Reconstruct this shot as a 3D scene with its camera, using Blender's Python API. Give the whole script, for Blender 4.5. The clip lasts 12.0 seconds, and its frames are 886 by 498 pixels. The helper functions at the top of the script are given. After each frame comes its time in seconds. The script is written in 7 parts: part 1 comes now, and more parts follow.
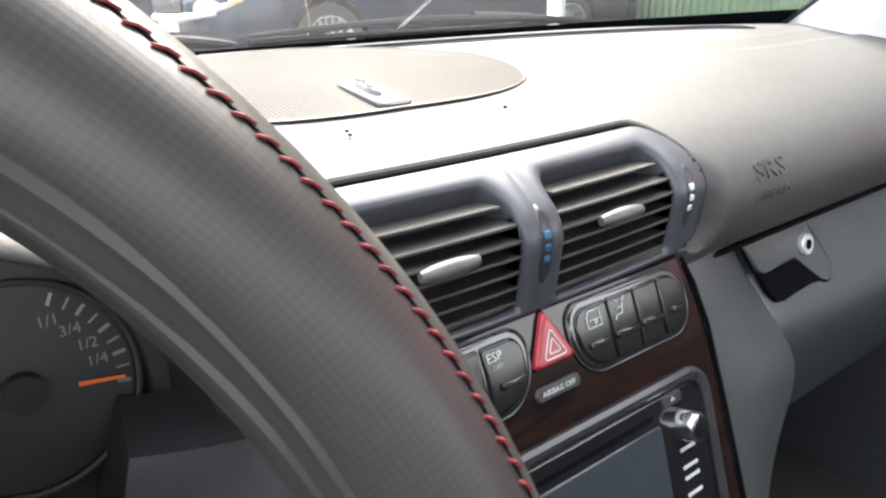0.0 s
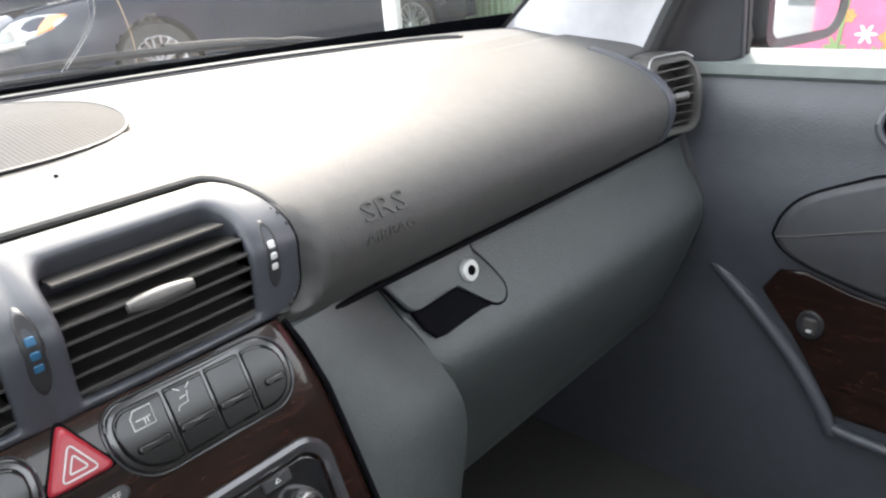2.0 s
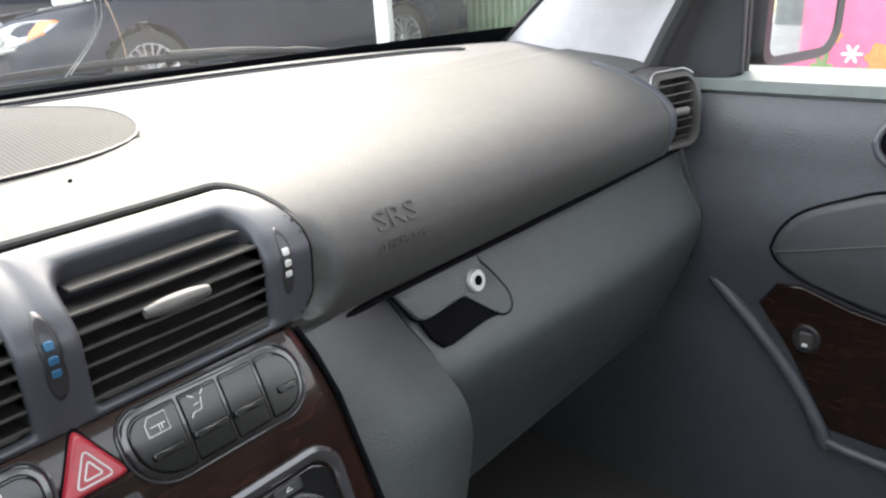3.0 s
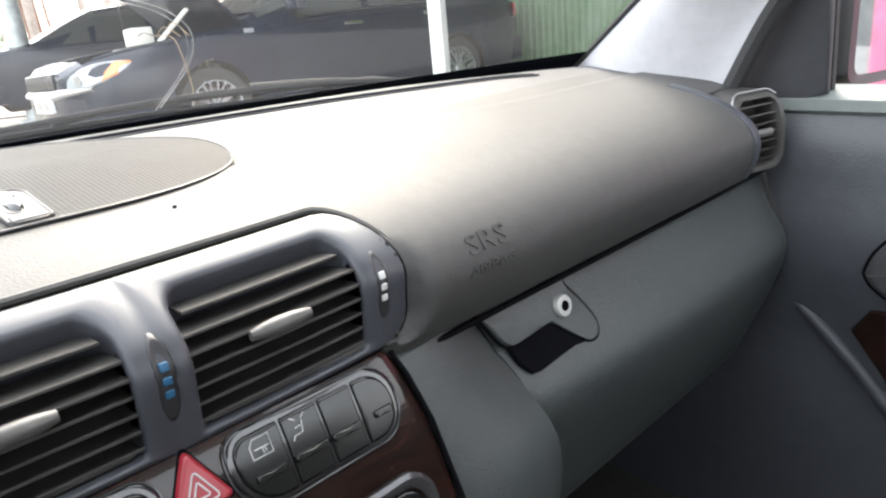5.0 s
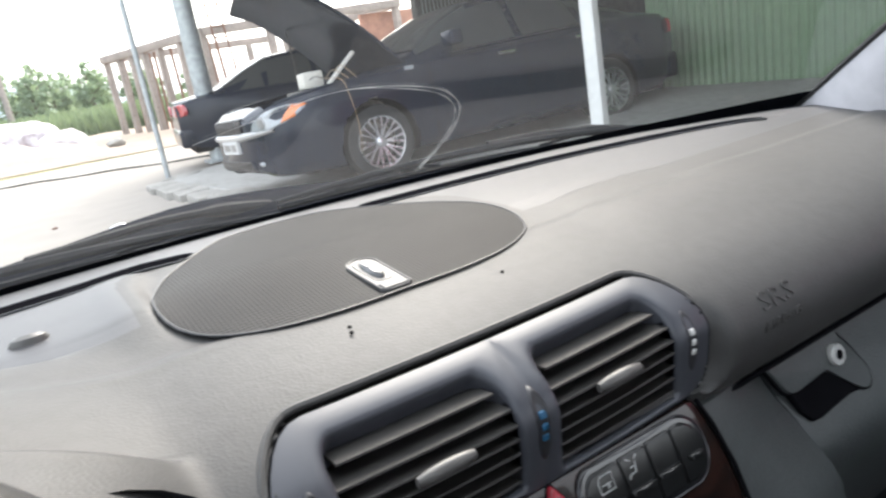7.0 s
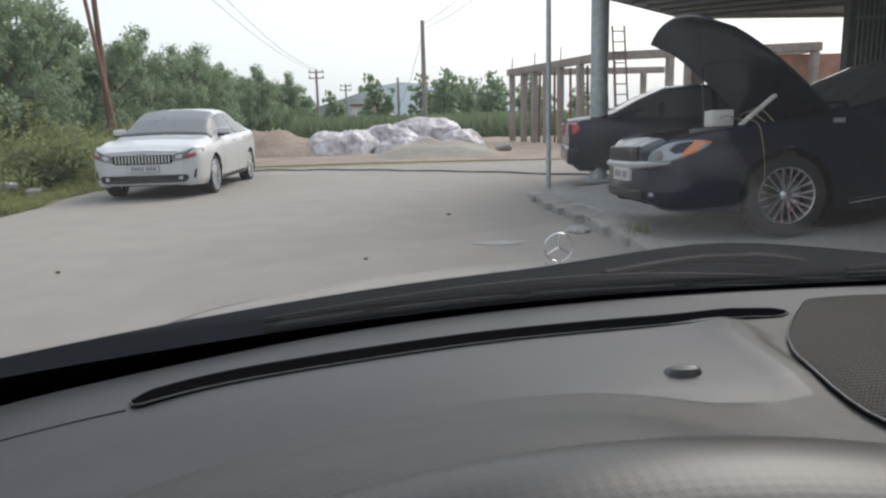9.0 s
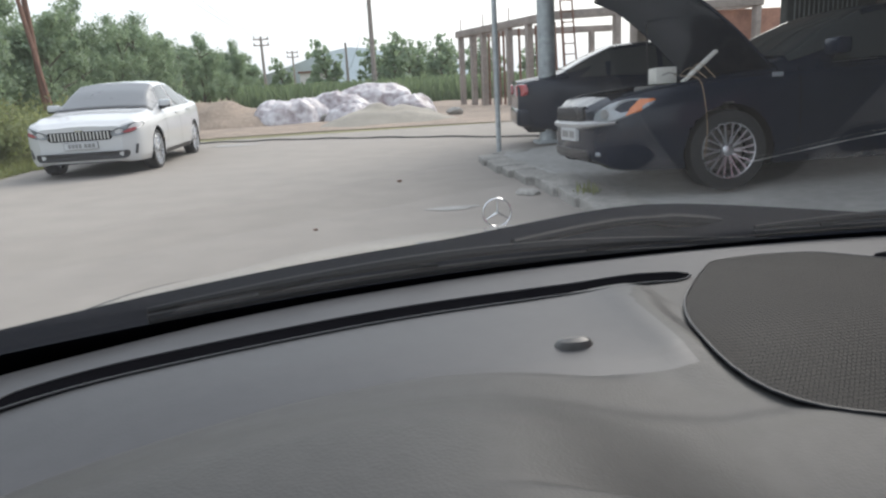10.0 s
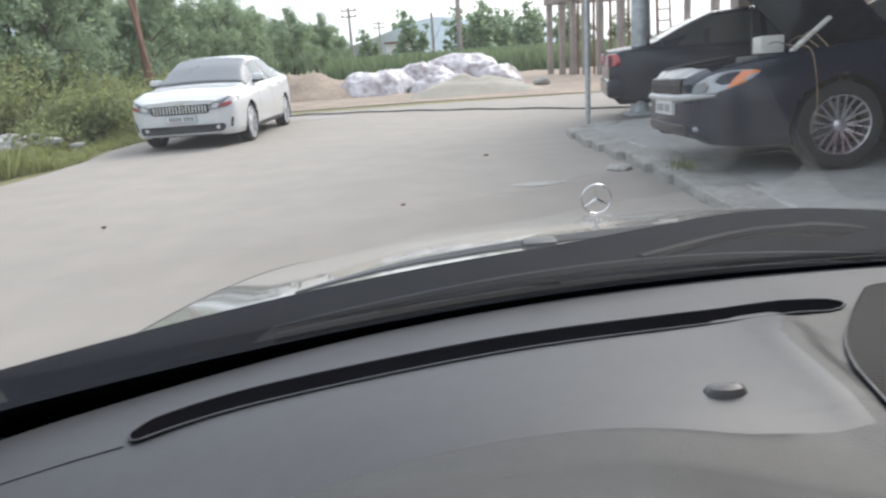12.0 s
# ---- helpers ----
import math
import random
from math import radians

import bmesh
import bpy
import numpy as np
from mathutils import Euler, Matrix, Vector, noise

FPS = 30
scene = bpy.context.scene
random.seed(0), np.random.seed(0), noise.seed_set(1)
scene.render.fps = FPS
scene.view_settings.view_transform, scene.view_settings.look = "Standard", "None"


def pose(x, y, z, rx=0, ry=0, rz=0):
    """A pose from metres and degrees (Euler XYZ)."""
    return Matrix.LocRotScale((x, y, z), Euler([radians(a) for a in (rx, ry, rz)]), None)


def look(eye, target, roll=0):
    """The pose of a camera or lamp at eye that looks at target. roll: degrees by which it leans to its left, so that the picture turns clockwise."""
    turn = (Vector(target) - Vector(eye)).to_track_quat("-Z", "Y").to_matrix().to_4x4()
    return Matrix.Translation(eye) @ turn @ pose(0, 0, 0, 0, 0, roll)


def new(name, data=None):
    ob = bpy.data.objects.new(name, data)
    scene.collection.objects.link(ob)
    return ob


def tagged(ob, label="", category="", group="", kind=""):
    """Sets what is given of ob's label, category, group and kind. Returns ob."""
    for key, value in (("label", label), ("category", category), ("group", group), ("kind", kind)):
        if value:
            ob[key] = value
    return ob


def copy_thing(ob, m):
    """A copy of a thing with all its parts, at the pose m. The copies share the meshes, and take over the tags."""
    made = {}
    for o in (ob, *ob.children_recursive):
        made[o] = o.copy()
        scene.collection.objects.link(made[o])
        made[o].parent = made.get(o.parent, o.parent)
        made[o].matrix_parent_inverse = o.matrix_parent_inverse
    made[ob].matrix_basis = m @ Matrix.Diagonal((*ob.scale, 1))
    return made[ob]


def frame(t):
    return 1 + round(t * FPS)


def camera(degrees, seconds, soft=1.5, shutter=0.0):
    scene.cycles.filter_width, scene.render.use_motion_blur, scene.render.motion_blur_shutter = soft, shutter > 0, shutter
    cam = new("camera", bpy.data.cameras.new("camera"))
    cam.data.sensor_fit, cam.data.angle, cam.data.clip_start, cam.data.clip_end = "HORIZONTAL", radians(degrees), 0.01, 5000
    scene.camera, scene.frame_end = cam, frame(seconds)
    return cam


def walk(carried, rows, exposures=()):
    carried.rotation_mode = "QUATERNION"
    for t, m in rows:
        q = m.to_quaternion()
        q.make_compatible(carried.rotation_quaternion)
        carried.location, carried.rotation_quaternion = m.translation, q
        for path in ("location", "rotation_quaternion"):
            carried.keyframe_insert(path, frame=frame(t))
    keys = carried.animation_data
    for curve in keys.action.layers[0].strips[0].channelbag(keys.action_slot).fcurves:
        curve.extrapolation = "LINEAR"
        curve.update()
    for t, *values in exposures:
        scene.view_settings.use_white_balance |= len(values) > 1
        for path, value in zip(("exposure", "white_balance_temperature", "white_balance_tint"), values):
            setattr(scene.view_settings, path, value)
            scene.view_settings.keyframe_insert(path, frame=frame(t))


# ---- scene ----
cam = camera(64.8, 12.0, soft=2.3, shutter=0.15)
PATH = [
    (0, (-0.252, -0.244, 1.019), (0.848, 1.25, 0.274), -0.9),
    (0.5, (-0.2, -0.299, 1.006), (0.726, 1.338, 0.324), 0.4),
    (1, (-0.159, -0.315, 1.007), (0.981, 1.198, 0.365), -2.0),
    (1.5, (-0.119, -0.292, 1.005), (1.09, 1.128, 0.284), -1.2),
    (2, (-0.071, -0.328, 1.03), (1.26, 0.958, 0.273), -4.7),
    (2.5, (-0.079, -0.331, 1.038), (1.274, 0.931, 0.28), -5.1),
    (2.7, (-0.081, -0.317, 1.029), (1.289, 0.933, 0.281), -3.7),
    (4.3, (-0.093, -0.328, 1.046), (1.232, 1.049, 0.455), -6.8),
    (4.5, (-0.094, -0.314, 1.037), (1.182, 1.085, 0.393), -6.1),
    (5, (-0.099, -0.298, 1.028), (1.187, 1.094, 0.388), -5.3),
    (5.5, (-0.14, -0.286, 1.034), (1.037, 1.205, 0.408), -5.5),
    (6, (-0.185, -0.299, 1.077), (0.998, 1.192, 0.463), -8.6),
    (6.5, (-0.169, -0.292, 1.085), (0.957, 1.25, 0.491), -8.3),
    (7, (-0.211, -0.274, 1.085), (0.776, 1.383, 0.555), -9.6),
    (7.5, (-0.286, -0.229, 1.107), (0.293, 1.649, 0.739), -8.5),
    (7.7, (-0.313, -0.209, 1.112), (0.162, 1.703, 0.768), -6.2),
    (9.3, (-0.411, -0.166, 1.121), (-0.322, 1.794, 0.734), -1.7),
    (9.5, (-0.395, -0.156, 1.125), (-0.278, 1.798, 0.714), -1.6),
    (10, (-0.356, -0.162, 1.119), (-0.136, 1.77, 0.652), -3.3),
    (10.5, (-0.44, -0.2, 1.125), (-0.478, 1.736, 0.627), -1.8),
    (11, (-0.507, -0.19, 1.127), (-0.795, 1.726, 0.63), -0.9),
    (11.5, (-0.47, -0.152, 1.135), (-0.741, 1.761, 0.616), -1.7),
    (12, (-0.386, -0.127, 1.153), (-0.406, 1.8, 0.621), -4.1),
]
walk(cam, [(t, look(eye, target, roll)) for t, eye, target, roll in PATH], exposures=((0, 3.75, 6800, 10), (0.5, 3.1, 6800, 10), (1, 2.75, 6800, 10), (1.5, 2.95, 6800, 10), (2, 3.6, 6800, 10), (2.5, 3.52, 6800, 10), (4.5, 3.4, 6800, 10), (5.5, 3.3, 6800, 10), (6.5, 2.85, 6620, 10), (7, 2.6, 6500, 10), (7.5, 1.85, 6370, 10), (7.7, 1.6, 6330, 10), (9.3, 0.83, 6320, 10), (9.5, 0.88, 6320, 10), (10, 1.15, 6290, 10), (10.5, 1.4, 6260, 10), (11, 1.45, 6240, 10), (12, 1.47, 6230, 10)))

# ---- world, sun and sky ----
world = bpy.data.worlds.new("hazy_sky")
scene.world = world
world.use_nodes = True
wn, wl = world.node_tree.nodes, world.node_tree.links
sky = wn.new("ShaderNodeTexSky")
sky.sky_type = "NISHITA"
sky.sun_disc = False
sky.sun_elevation = radians(43)
sky.sun_rotation = radians(45)
sky.dust_density, sky.air_density, sky.ozone_density = 6.0, 1.2, 1.0
haze = wn.new("ShaderNodeMix")
haze.data_type = "RGBA"
haze.inputs["Factor"].default_value = 0.62
haze.inputs["B"].default_value = (6.5, 6.75, 7.15, 1)
wl.new(sky.outputs["Color"], haze.inputs["A"])
wl.new(haze.outputs["Result"], wn["Background"].inputs["Color"])
wn["Background"].inputs["Strength"].default_value = 0.12

sun = new("sun", bpy.data.lights.new("sun", "SUN"))
sun.data.energy, sun.data.angle, sun.data.color = 1.1, radians(40), (1.0, 0.97, 0.93)
sun.matrix_world = look((0, 0, 30), (-30 * math.sin(radians(45)), -30 * math.cos(radians(45)), 30 - 30 * math.tan(radians(43))))

# ---- materials ----


def shade(name, col, rough=0.5, metal=0.0, var=0.12, scale=6.0, fine=60.0, bump=0.0, bscale=400.0, spec=0.5, coat=0.0, cells=False, col2=None, rvar=0.08, island=0.0):
    """A surface with tone varied at two scales, and a fine relief."""
    m = bpy.data.materials.new(name)
    m.use_nodes = True
    n, l = m.node_tree.nodes, m.node_tree.links
    p = n["Principled BSDF"]
    co = n.new("ShaderNodeTexCoord")
    big, small = n.new("ShaderNodeTexNoise"), n.new("ShaderNodeTexNoise")
    big.inputs["Scale"].default_value, big.inputs["Detail"].default_value = scale, 5
    small.inputs["Scale"].default_value, small.inputs["Detail"].default_value = fine, 3
    for t in (big, small):
        l.new(co.outputs["Object"], t.inputs["Vector"])
    add = n.new("ShaderNodeMath")
    add.operation = "ADD"
    l.new(big.outputs["Fac"], add.inputs[0])
    l.new(small.outputs["Fac"], add.inputs[1])
    ramp = n.new("ShaderNodeMapRange")
    ramp.inputs["From Min"].default_value, ramp.inputs["From Max"].default_value = 0.7, 1.3
    l.new(add.outputs[0], ramp.inputs["Value"])
    mix = n.new("ShaderNodeMix")
    mix.data_type = "RGBA"
    lo = col2 or tuple(c * (1 - var) for c in col)
    hi = col if col2 else tuple(min(1, c * (1 + var)) for c in col)
    mix.inputs["A"].default_value, mix.inputs["B"].default_value = (*lo, 1), (*hi, 1)
    l.new(ramp.outputs["Result"], mix.inputs["Factor"])
    out = mix.outputs["Result"]
    if island:
        geo, hsv, mr = n.new("ShaderNodeNewGeometry"), n.new("ShaderNodeHueSaturation"), n.new("ShaderNodeMapRange")
        mr.inputs["To Min"].default_value, mr.inputs["To Max"].default_value = 1 - island, 1 + island
        l.new(geo.outputs["Random Per Island"], mr.inputs["Value"])
        l.new(mr.outputs["Result"], hsv.inputs["Value"])
        l.new(out, hsv.inputs["Color"])
        out = hsv.outputs["Color"]
    l.new(out, p.inputs["Base Color"])
    rr = n.new("ShaderNodeMapRange")
    rr.inputs["To Min"].default_value, rr.inputs["To Max"].default_value = max(0.02, rough - rvar), min(1, rough + rvar)
    l.new(big.outputs["Fac"], rr.inputs["Value"])
    l.new(rr.outputs["Result"], p.inputs["Roughness"])
    p.inputs["Metallic"].default_value = metal
    p.inputs["Specular IOR Level"].default_value = spec
    p.inputs["Coat Weight"].default_value = coat
    p.inputs["Coat Roughness"].default_value = 0.04
    if bump:
        b = n.new("ShaderNodeBump")
        b.inputs["Strength"].default_value, b.inputs["Distance"].default_value = bump, 0.4 / bscale
        if cells:
            t = n.new("ShaderNodeTexVoronoi")
            t.inputs["Scale"].default_value = bscale
            l.new(t.outputs["Distance"], b.inputs["Height"])
        else:
            t = n.new("ShaderNodeTexNoise")
            t.inputs["Scale"].default_value, t.inputs["Detail"].default_value = bscale, 4
            l.new(t.outputs["Fac"], b.inputs["Height"])
        l.new(co.outputs["Object"], t.inputs["Vector"])
        l.new(b.outputs["Normal"], p.inputs["Normal"])
    return m


def glass(name, tint=(1, 1, 1), rough=0.0, gloss=0.04, dust=0.0, most=1.0):
    """A thin pane: clear through, with the gloss that its angle gives."""
    m = bpy.data.materials.new(name)
    m.use_nodes = True
    n, l = m.node_tree.nodes, m.node_tree.links
    n.remove(n["Principled BSDF"])
    tr, gl, lw, pw, mr, mx = n.new("ShaderNodeBsdfTransparent"), n.new("ShaderNodeBsdfGlossy"), n.new("ShaderNodeLayerWeight"), n.new("ShaderNodeMath"), n.new("ShaderNodeMapRange"), n.new("ShaderNodeMixShader")
    tr.inputs["Color"].default_value = (*tint, 1)
    gl.inputs["Roughness"].default_value = rough
    pw.operation = "POWER"
    pw.inputs[1].default_value = 5.0
    mr.inputs["To Min"].default_value, mr.inputs["To Max"].default_value = gloss, most
    l.new(lw.outputs["Facing"], pw.inputs[0])
    l.new(pw.outputs[0], mr.inputs["Value"])
    l.new(mr.outputs["Result"], mx.inputs[0])
    l.new(tr.outputs[0], mx.inputs[1])
    l.new(gl.outputs[0], mx.inputs[2])
    ds, dm = n.new("ShaderNodeBsdfTranslucent"), n.new("ShaderNodeMixShader")
    ds.inputs["Color"].default_value = (0.85, 0.85, 0.83, 1)
    dm.inputs[0].default_value = dust
    l.new(mx.outputs[0], dm.inputs[1])
    l.new(ds.outputs[0], dm.inputs[2])
    l.new(dm.outputs[0], n["Material Output"].inputs["Surface"])
    return m


def leafy(name, col, col2):
    """Leaves that let some light through."""
    m = shade(name, col, 0.6, var=0.3, scale=0.5, fine=5, island=0.4, spec=0.3)
    n, l = m.node_tree.nodes, m.node_tree.links
    t, mx = n.new("ShaderNodeBsdfTranslucent"), n.new("ShaderNodeMixShader")
    t.inputs["Color"].default_value = (*col2, 1)
    mx.inputs[0].default_value = 0.45
    l.new(n["Principled BSDF"].outputs[0], mx.inputs[1])
    l.new(t.outputs[0], mx.inputs[2])
    l.new(mx.outputs[0], n["Material Output"].inputs["Surface"])
    return m


def perforated(name, col, hole, pitch, uv=None):
    """Cloth-like perforated plastic: rows of fine dark holes."""
    m = shade(name, col, 0.40 if uv else 0.55, bump=0.1, bscale=900, spec=0.4 if uv else 0.13)
    n, l = m.node_tree.nodes, m.node_tree.links
    p = n["Principled BSDF"]
    co = n.new("ShaderNodeTexCoord")
    k = 2 * math.pi / pitch
    sep = n.new("ShaderNodeSeparateXYZ")
    l.new(co.outputs["UV" if uv else "Object"], sep.inputs[0])
    waves = []
    for axis in ("X", "Y"):
        a, b = n.new("ShaderNodeMath"), n.new("ShaderNodeMath")
        a.operation, b.operation = "MULTIPLY", "SINE"
        a.inputs[1].default_value = 2 * math.pi * uv[0 if axis == "X" else 1] if uv else k * (1.0 if axis == "X" else 0.8)
        l.new(sep.outputs[axis], a.inputs[0])
        l.new(a.outputs[0], b.inputs[0])
        waves.append(b)
    s = n.new("ShaderNodeMath")
    s.operation = "ADD"
    l.new(waves[0].outputs[0], s.inputs[0])
    l.new(waves[1].outputs[0], s.inputs[1])
    mr = n.new("ShaderNodeMapRange")
    mr.inputs["From Min"].default_value, mr.inputs["From Max"].default_value = -0.5, 0.5
    l.new(s.outputs[0], mr.inputs["Value"])
    mx = n.new("ShaderNodeMix")
    mx.data_type = "RGBA"
    mx.inputs["A"].default_value, mx.inputs["B"].default_value = (*col, 1), (*hole, 1)
    l.new(mr.outputs["Result"], mx.inputs["Factor"])
    l.new(mx.outputs["Result"], p.inputs["Base Color"])
    b = n.new("ShaderNodeBump")
    b.invert = True
    b.inputs["Strength"].default_value, b.inputs["Distance"].default_value = 0.06 if uv else 0.6, 0.0003 if uv else 0.0006
    l.new(mr.outputs["Result"], b.inputs["Height"])
    l.new(b.outputs["Normal"], p.inputs["Normal"])
    return m


def wood_burl(name):
    m = shade(name, (0.046, 0.022, 0.015), 0.20, col2=(0.014, 0.009, 0.007), scale=14, fine=70, coat=0.40, rvar=0.03, spec=0.15)
    n, l = m.node_tree.nodes, m.node_tree.links
    w, co, mp = n.new("ShaderNodeTexNoise"), n.new("ShaderNodeTexCoord"), n.new("ShaderNodeMapping")
    mp.inputs["Scale"].default_value = (9, 9, 55)
    w.inputs["Scale"].default_value, w.inputs["Detail"].default_value, w.inputs["Distortion"].default_value = 2.5, 6, 1.5
    l.new(co.outputs["Object"], mp.inputs["Vector"])
    l.new(mp.outputs["Vector"], w.inputs["Vector"])
    cr = n.new("ShaderNodeValToRGB")
    e = cr.color_ramp.elements
    e[0].position, e[0].color = 0.36, (0.006, 0.004, 0.0035, 1)
    e[1].position, e[1].color = 0.66, (0.019, 0.008, 0.0058, 1)
    l.new(w.outputs["Fac"], cr.inputs["Fac"])
    l.new(cr.outputs["Color"], n["Principled BSDF"].inputs["Base Color"])
    return m


def glow(name, col, strength):
    m = bpy.data.materials.new(name)
    m.use_nodes = True
    p = m.node_tree.nodes["Principled BSDF"]
    p.inputs["Base Color"].default_value = (*col, 1)
    p.inputs["Emission Color"].default_value = (*col, 1)
    p.inputs["Emission Strength"].default_value = strength
    return m


PAD = shade("dash_leathergrain", (0.046, 0.0455, 0.0443), 0.54, bump=0.17, bscale=540, cells=True, var=0.12, scale=5, fine=90, spec=0.28)
SHELF = shade("dash_shelf_vinyl", (0.046, 0.0468, 0.0500), 0.48, bump=0.08, bscale=640, cells=True, var=0.08, scale=5, fine=90, spec=0.36)
PAD_LOW = shade("lower_leathergrain", (0.037, 0.042, 0.042), 0.44, bump=0.30, bscale=480, cells=True, var=0.10, scale=5, fine=90)
SATIN = shade("satin_bezel_plastic", (0.042, 0.0445, 0.053), 0.40, bump=0.05, bscale=900, var=0.06)
BLACK = shade("black_plastic", (0.019, 0.019, 0.021), 0.42, bump=0.08, bscale=700)
KEYGLOSS = shade("soft_gloss_switch_plastic", (0.006, 0.0065, 0.0065), 0.17, bump=0.02, bscale=900, spec=0.4)
SLAT = shade("vent_slat_plastic", (0.042, 0.040, 0.038), 0.5, bump=0.05, bscale=800, spec=0.25)
# Near-black that stands in for the shade inside gaps, slots and recesses.
VOID = shade("cavity_shade_black", (0.005, 0.005, 0.006), 0.9, spec=0.0)
RUBBER = shade("black_rubber", (0.012, 0.012, 0.013), 0.62, bump=0.1, bscale=300)
CHROME = shade("worn_chrome", (0.55, 0.55, 0.56), 0.18, metal=1.0, var=0.08)
SILVER = shade("silver_lacquer", (0.24, 0.24, 0.245), 0.36, metal=0.6, var=0.08)
WOOD = wood_burl("burl_wood_lacquer")
GRILLE = perforated("speaker_perforation", (0.0068, 0.0068, 0.007), (0.002, 0.002, 0.002), 0.0031)
LEATHER = perforated("perforated_wheel_leather", (0.027, 0.026, 0.0252), (0.0215, 0.0208, 0.020), 0.003, (640, 92))
LEATHER.node_tree.nodes["Principled BSDF"].inputs["Specular IOR Level"].default_value = 0.50
WIPER = shade("dull_wiper_black", (0.006, 0.0075, 0.010), 0.6, spec=0.06, bump=0.1, bscale=300)
KNOB = shade("worn_grey_knob", (0.095, 0.092, 0.088), 0.42, metal=0.3, var=0.15, scale=60)
THREAD = shade("red_thread", (0.17, 0.016, 0.024), 0.7, var=0.3, fine=400)
PILLAR = shade("grey_pillar_trim", (0.40, 0.395, 0.415), 0.75, bump=0.15, bscale=900, var=0.08, scale=7)
DOORTRIM = shade("slate_door_vinyl", (0.038, 0.041, 0.048), 0.45, bump=0.35, bscale=560, cells=True)
DOORPAD = shade("dark_door_insert", (0.030, 0.031, 0.034), 0.6, bump=0.3, bscale=500)
DOORTOP = shade("green_grey_door_cap", (0.115, 0.132, 0.126), 0.55, bump=0.25, bscale=560, cells=True)
CARPET = shade("dark_carpet", (0.024, 0.0235, 0.022), 0.95, bump=0.6, bscale=500)
REDBTN = shade("hazard_red_plastic", (0.26, 0.018, 0.028), 0.3, var=0.1)
DIALPRINT = shade("dim_dial_print", (0.20, 0.20, 0.19), 0.6, var=0.1)
PRINT = shade("white_print", (0.46, 0.46, 0.45), 0.5, var=0.05)
# The blue print is given a faint emission to lift its colour.
BLUE = glow("faint_glow_blue_mark", (0.012, 0.075, 0.15), 0.01)
SCREEN = shade("unlit_display", (0.030, 0.036, 0.042), 0.12, var=0.05, spec=0.4)
PIANO = shade("piano_black", (0.008, 0.008, 0.009), 0.16, coat=0.4)
NEEDLE = shade("orange_needle", (0.75, 0.16, 0.03), 0.5)
SCREENGLASS = glass("windscreen_glass", (0.93, 0.95, 0.94), gloss=0.085, most=0.70, dust=0.009)
HOODPAINT = shade("champagne_paint", (0.40, 0.38, 0.345), 0.24, metal=0.55, coat=0.9, var=0.05, scale=3, rvar=0.03)
MIRROR = shade("mirror_silver", (0.85, 0.86, 0.86), 0.03, metal=1.0, var=0.02, rvar=0.01)

# outdoors
CONCRETE = shade("dusty_concrete_road", (0.236, 0.214, 0.191), 0.9, var=0.09, scale=0.35, fine=2.2, bump=0.02, bscale=30)
PAVING = shade("grey_sidewalk_cement", (0.30, 0.295, 0.28), 0.88, var=0.18, scale=0.8, fine=12, bump=0.4, bscale=30)
KERB = shade("cracked_kerb_stone", (0.26, 0.25, 0.23), 0.92, var=0.30, scale=3, fine=25, bump=0.8, bscale=26)
EARTH = shade("reddish_earth", (0.235, 0.185, 0.145), 0.95, var=0.3, scale=0.8, fine=8, bump=0.6, bscale=9)
SAND = shade("pale_sand", (0.29, 0.265, 0.225), 0.95, var=0.15, scale=1.5, fine=20, bump=0.4, bscale=14)
TARP = shade("dusty_plastic_sheet", (0.66, 0.64, 0.65), 0.42, col2=(0.22, 0.17, 0.18), scale=1.1, fine=5, bump=0.6, bscale=5)
GRASS = leafy("verge_grass", (0.19, 0.21, 0.085), (0.28, 0.30, 0.11))
CROP = leafy("field_crop_leaves", (0.13, 0.17, 0.10), (0.18, 0.24, 0.12))
SOIL = shade("verge_soil", (0.16, 0.15, 0.07), 0.95, var=0.35, scale=0.4, fine=5, bump=0.6, bscale=8)
# Leaf tones are lifted pale and bluish to stand for distance haze.
LEAF = leafy("tree_leaves", (0.195, 0.255, 0.175), (0.29, 0.38, 0.215))
LEAF2 = leafy("bush_leaves", (0.185, 0.21, 0.095), (0.28, 0.31, 0.13))
BARK = shade("tree_bark", (0.10, 0.08, 0.06), 0.9, var=0.3, scale=3, fine=20, bump=0.7, bscale=20)
POLE = shade("galvanised_pole", (0.36, 0.39, 0.40), 0.55, metal=0.35, var=0.22, scale=2.5, fine=14, bump=0.15, bscale=40)
WHITEPOST = shade("white_painted_post", (0.62, 0.63, 0.62), 0.6, var=0.10, scale=4, fine=20)
CEMENT = shade("raw_cement_column", (0.27, 0.235, 0.21), 0.95, var=0.25, scale=1.2, fine=10, bump=0.4, bscale=14)
BRICKS = shade("raw_brick", (0.36, 0.19, 0.135), 0.92, var=0.25, scale=3, fine=15, island=0.2)
RUST = shade("rusty_steel", (0.16, 0.085, 0.06), 0.85, var=0.3, scale=3)
ROOFMETAL = shade("roof_sheet_underside", (0.22, 0.23, 0.235), 0.55, metal=0.4, var=0.15, scale=1.2)
GREENWALL = shade("green_corrugated_sheet", (0.135, 0.215, 0.125), 0.5, var=0.14, scale=0.8, fine=8, rvar=0.1)
DARKWALL = shade("dark_workshop_wall", (0.13, 0.14, 0.14), 0.85, var=0.2, scale=1.0, fine=8)
# Distance haze is put into the hill's pale blue-grey colour.
HILL = shade("haze_tinted_far_hill", (0.50, 0.56, 0.59), 1.0, var=0.08, scale=0.01, fine=0.08)
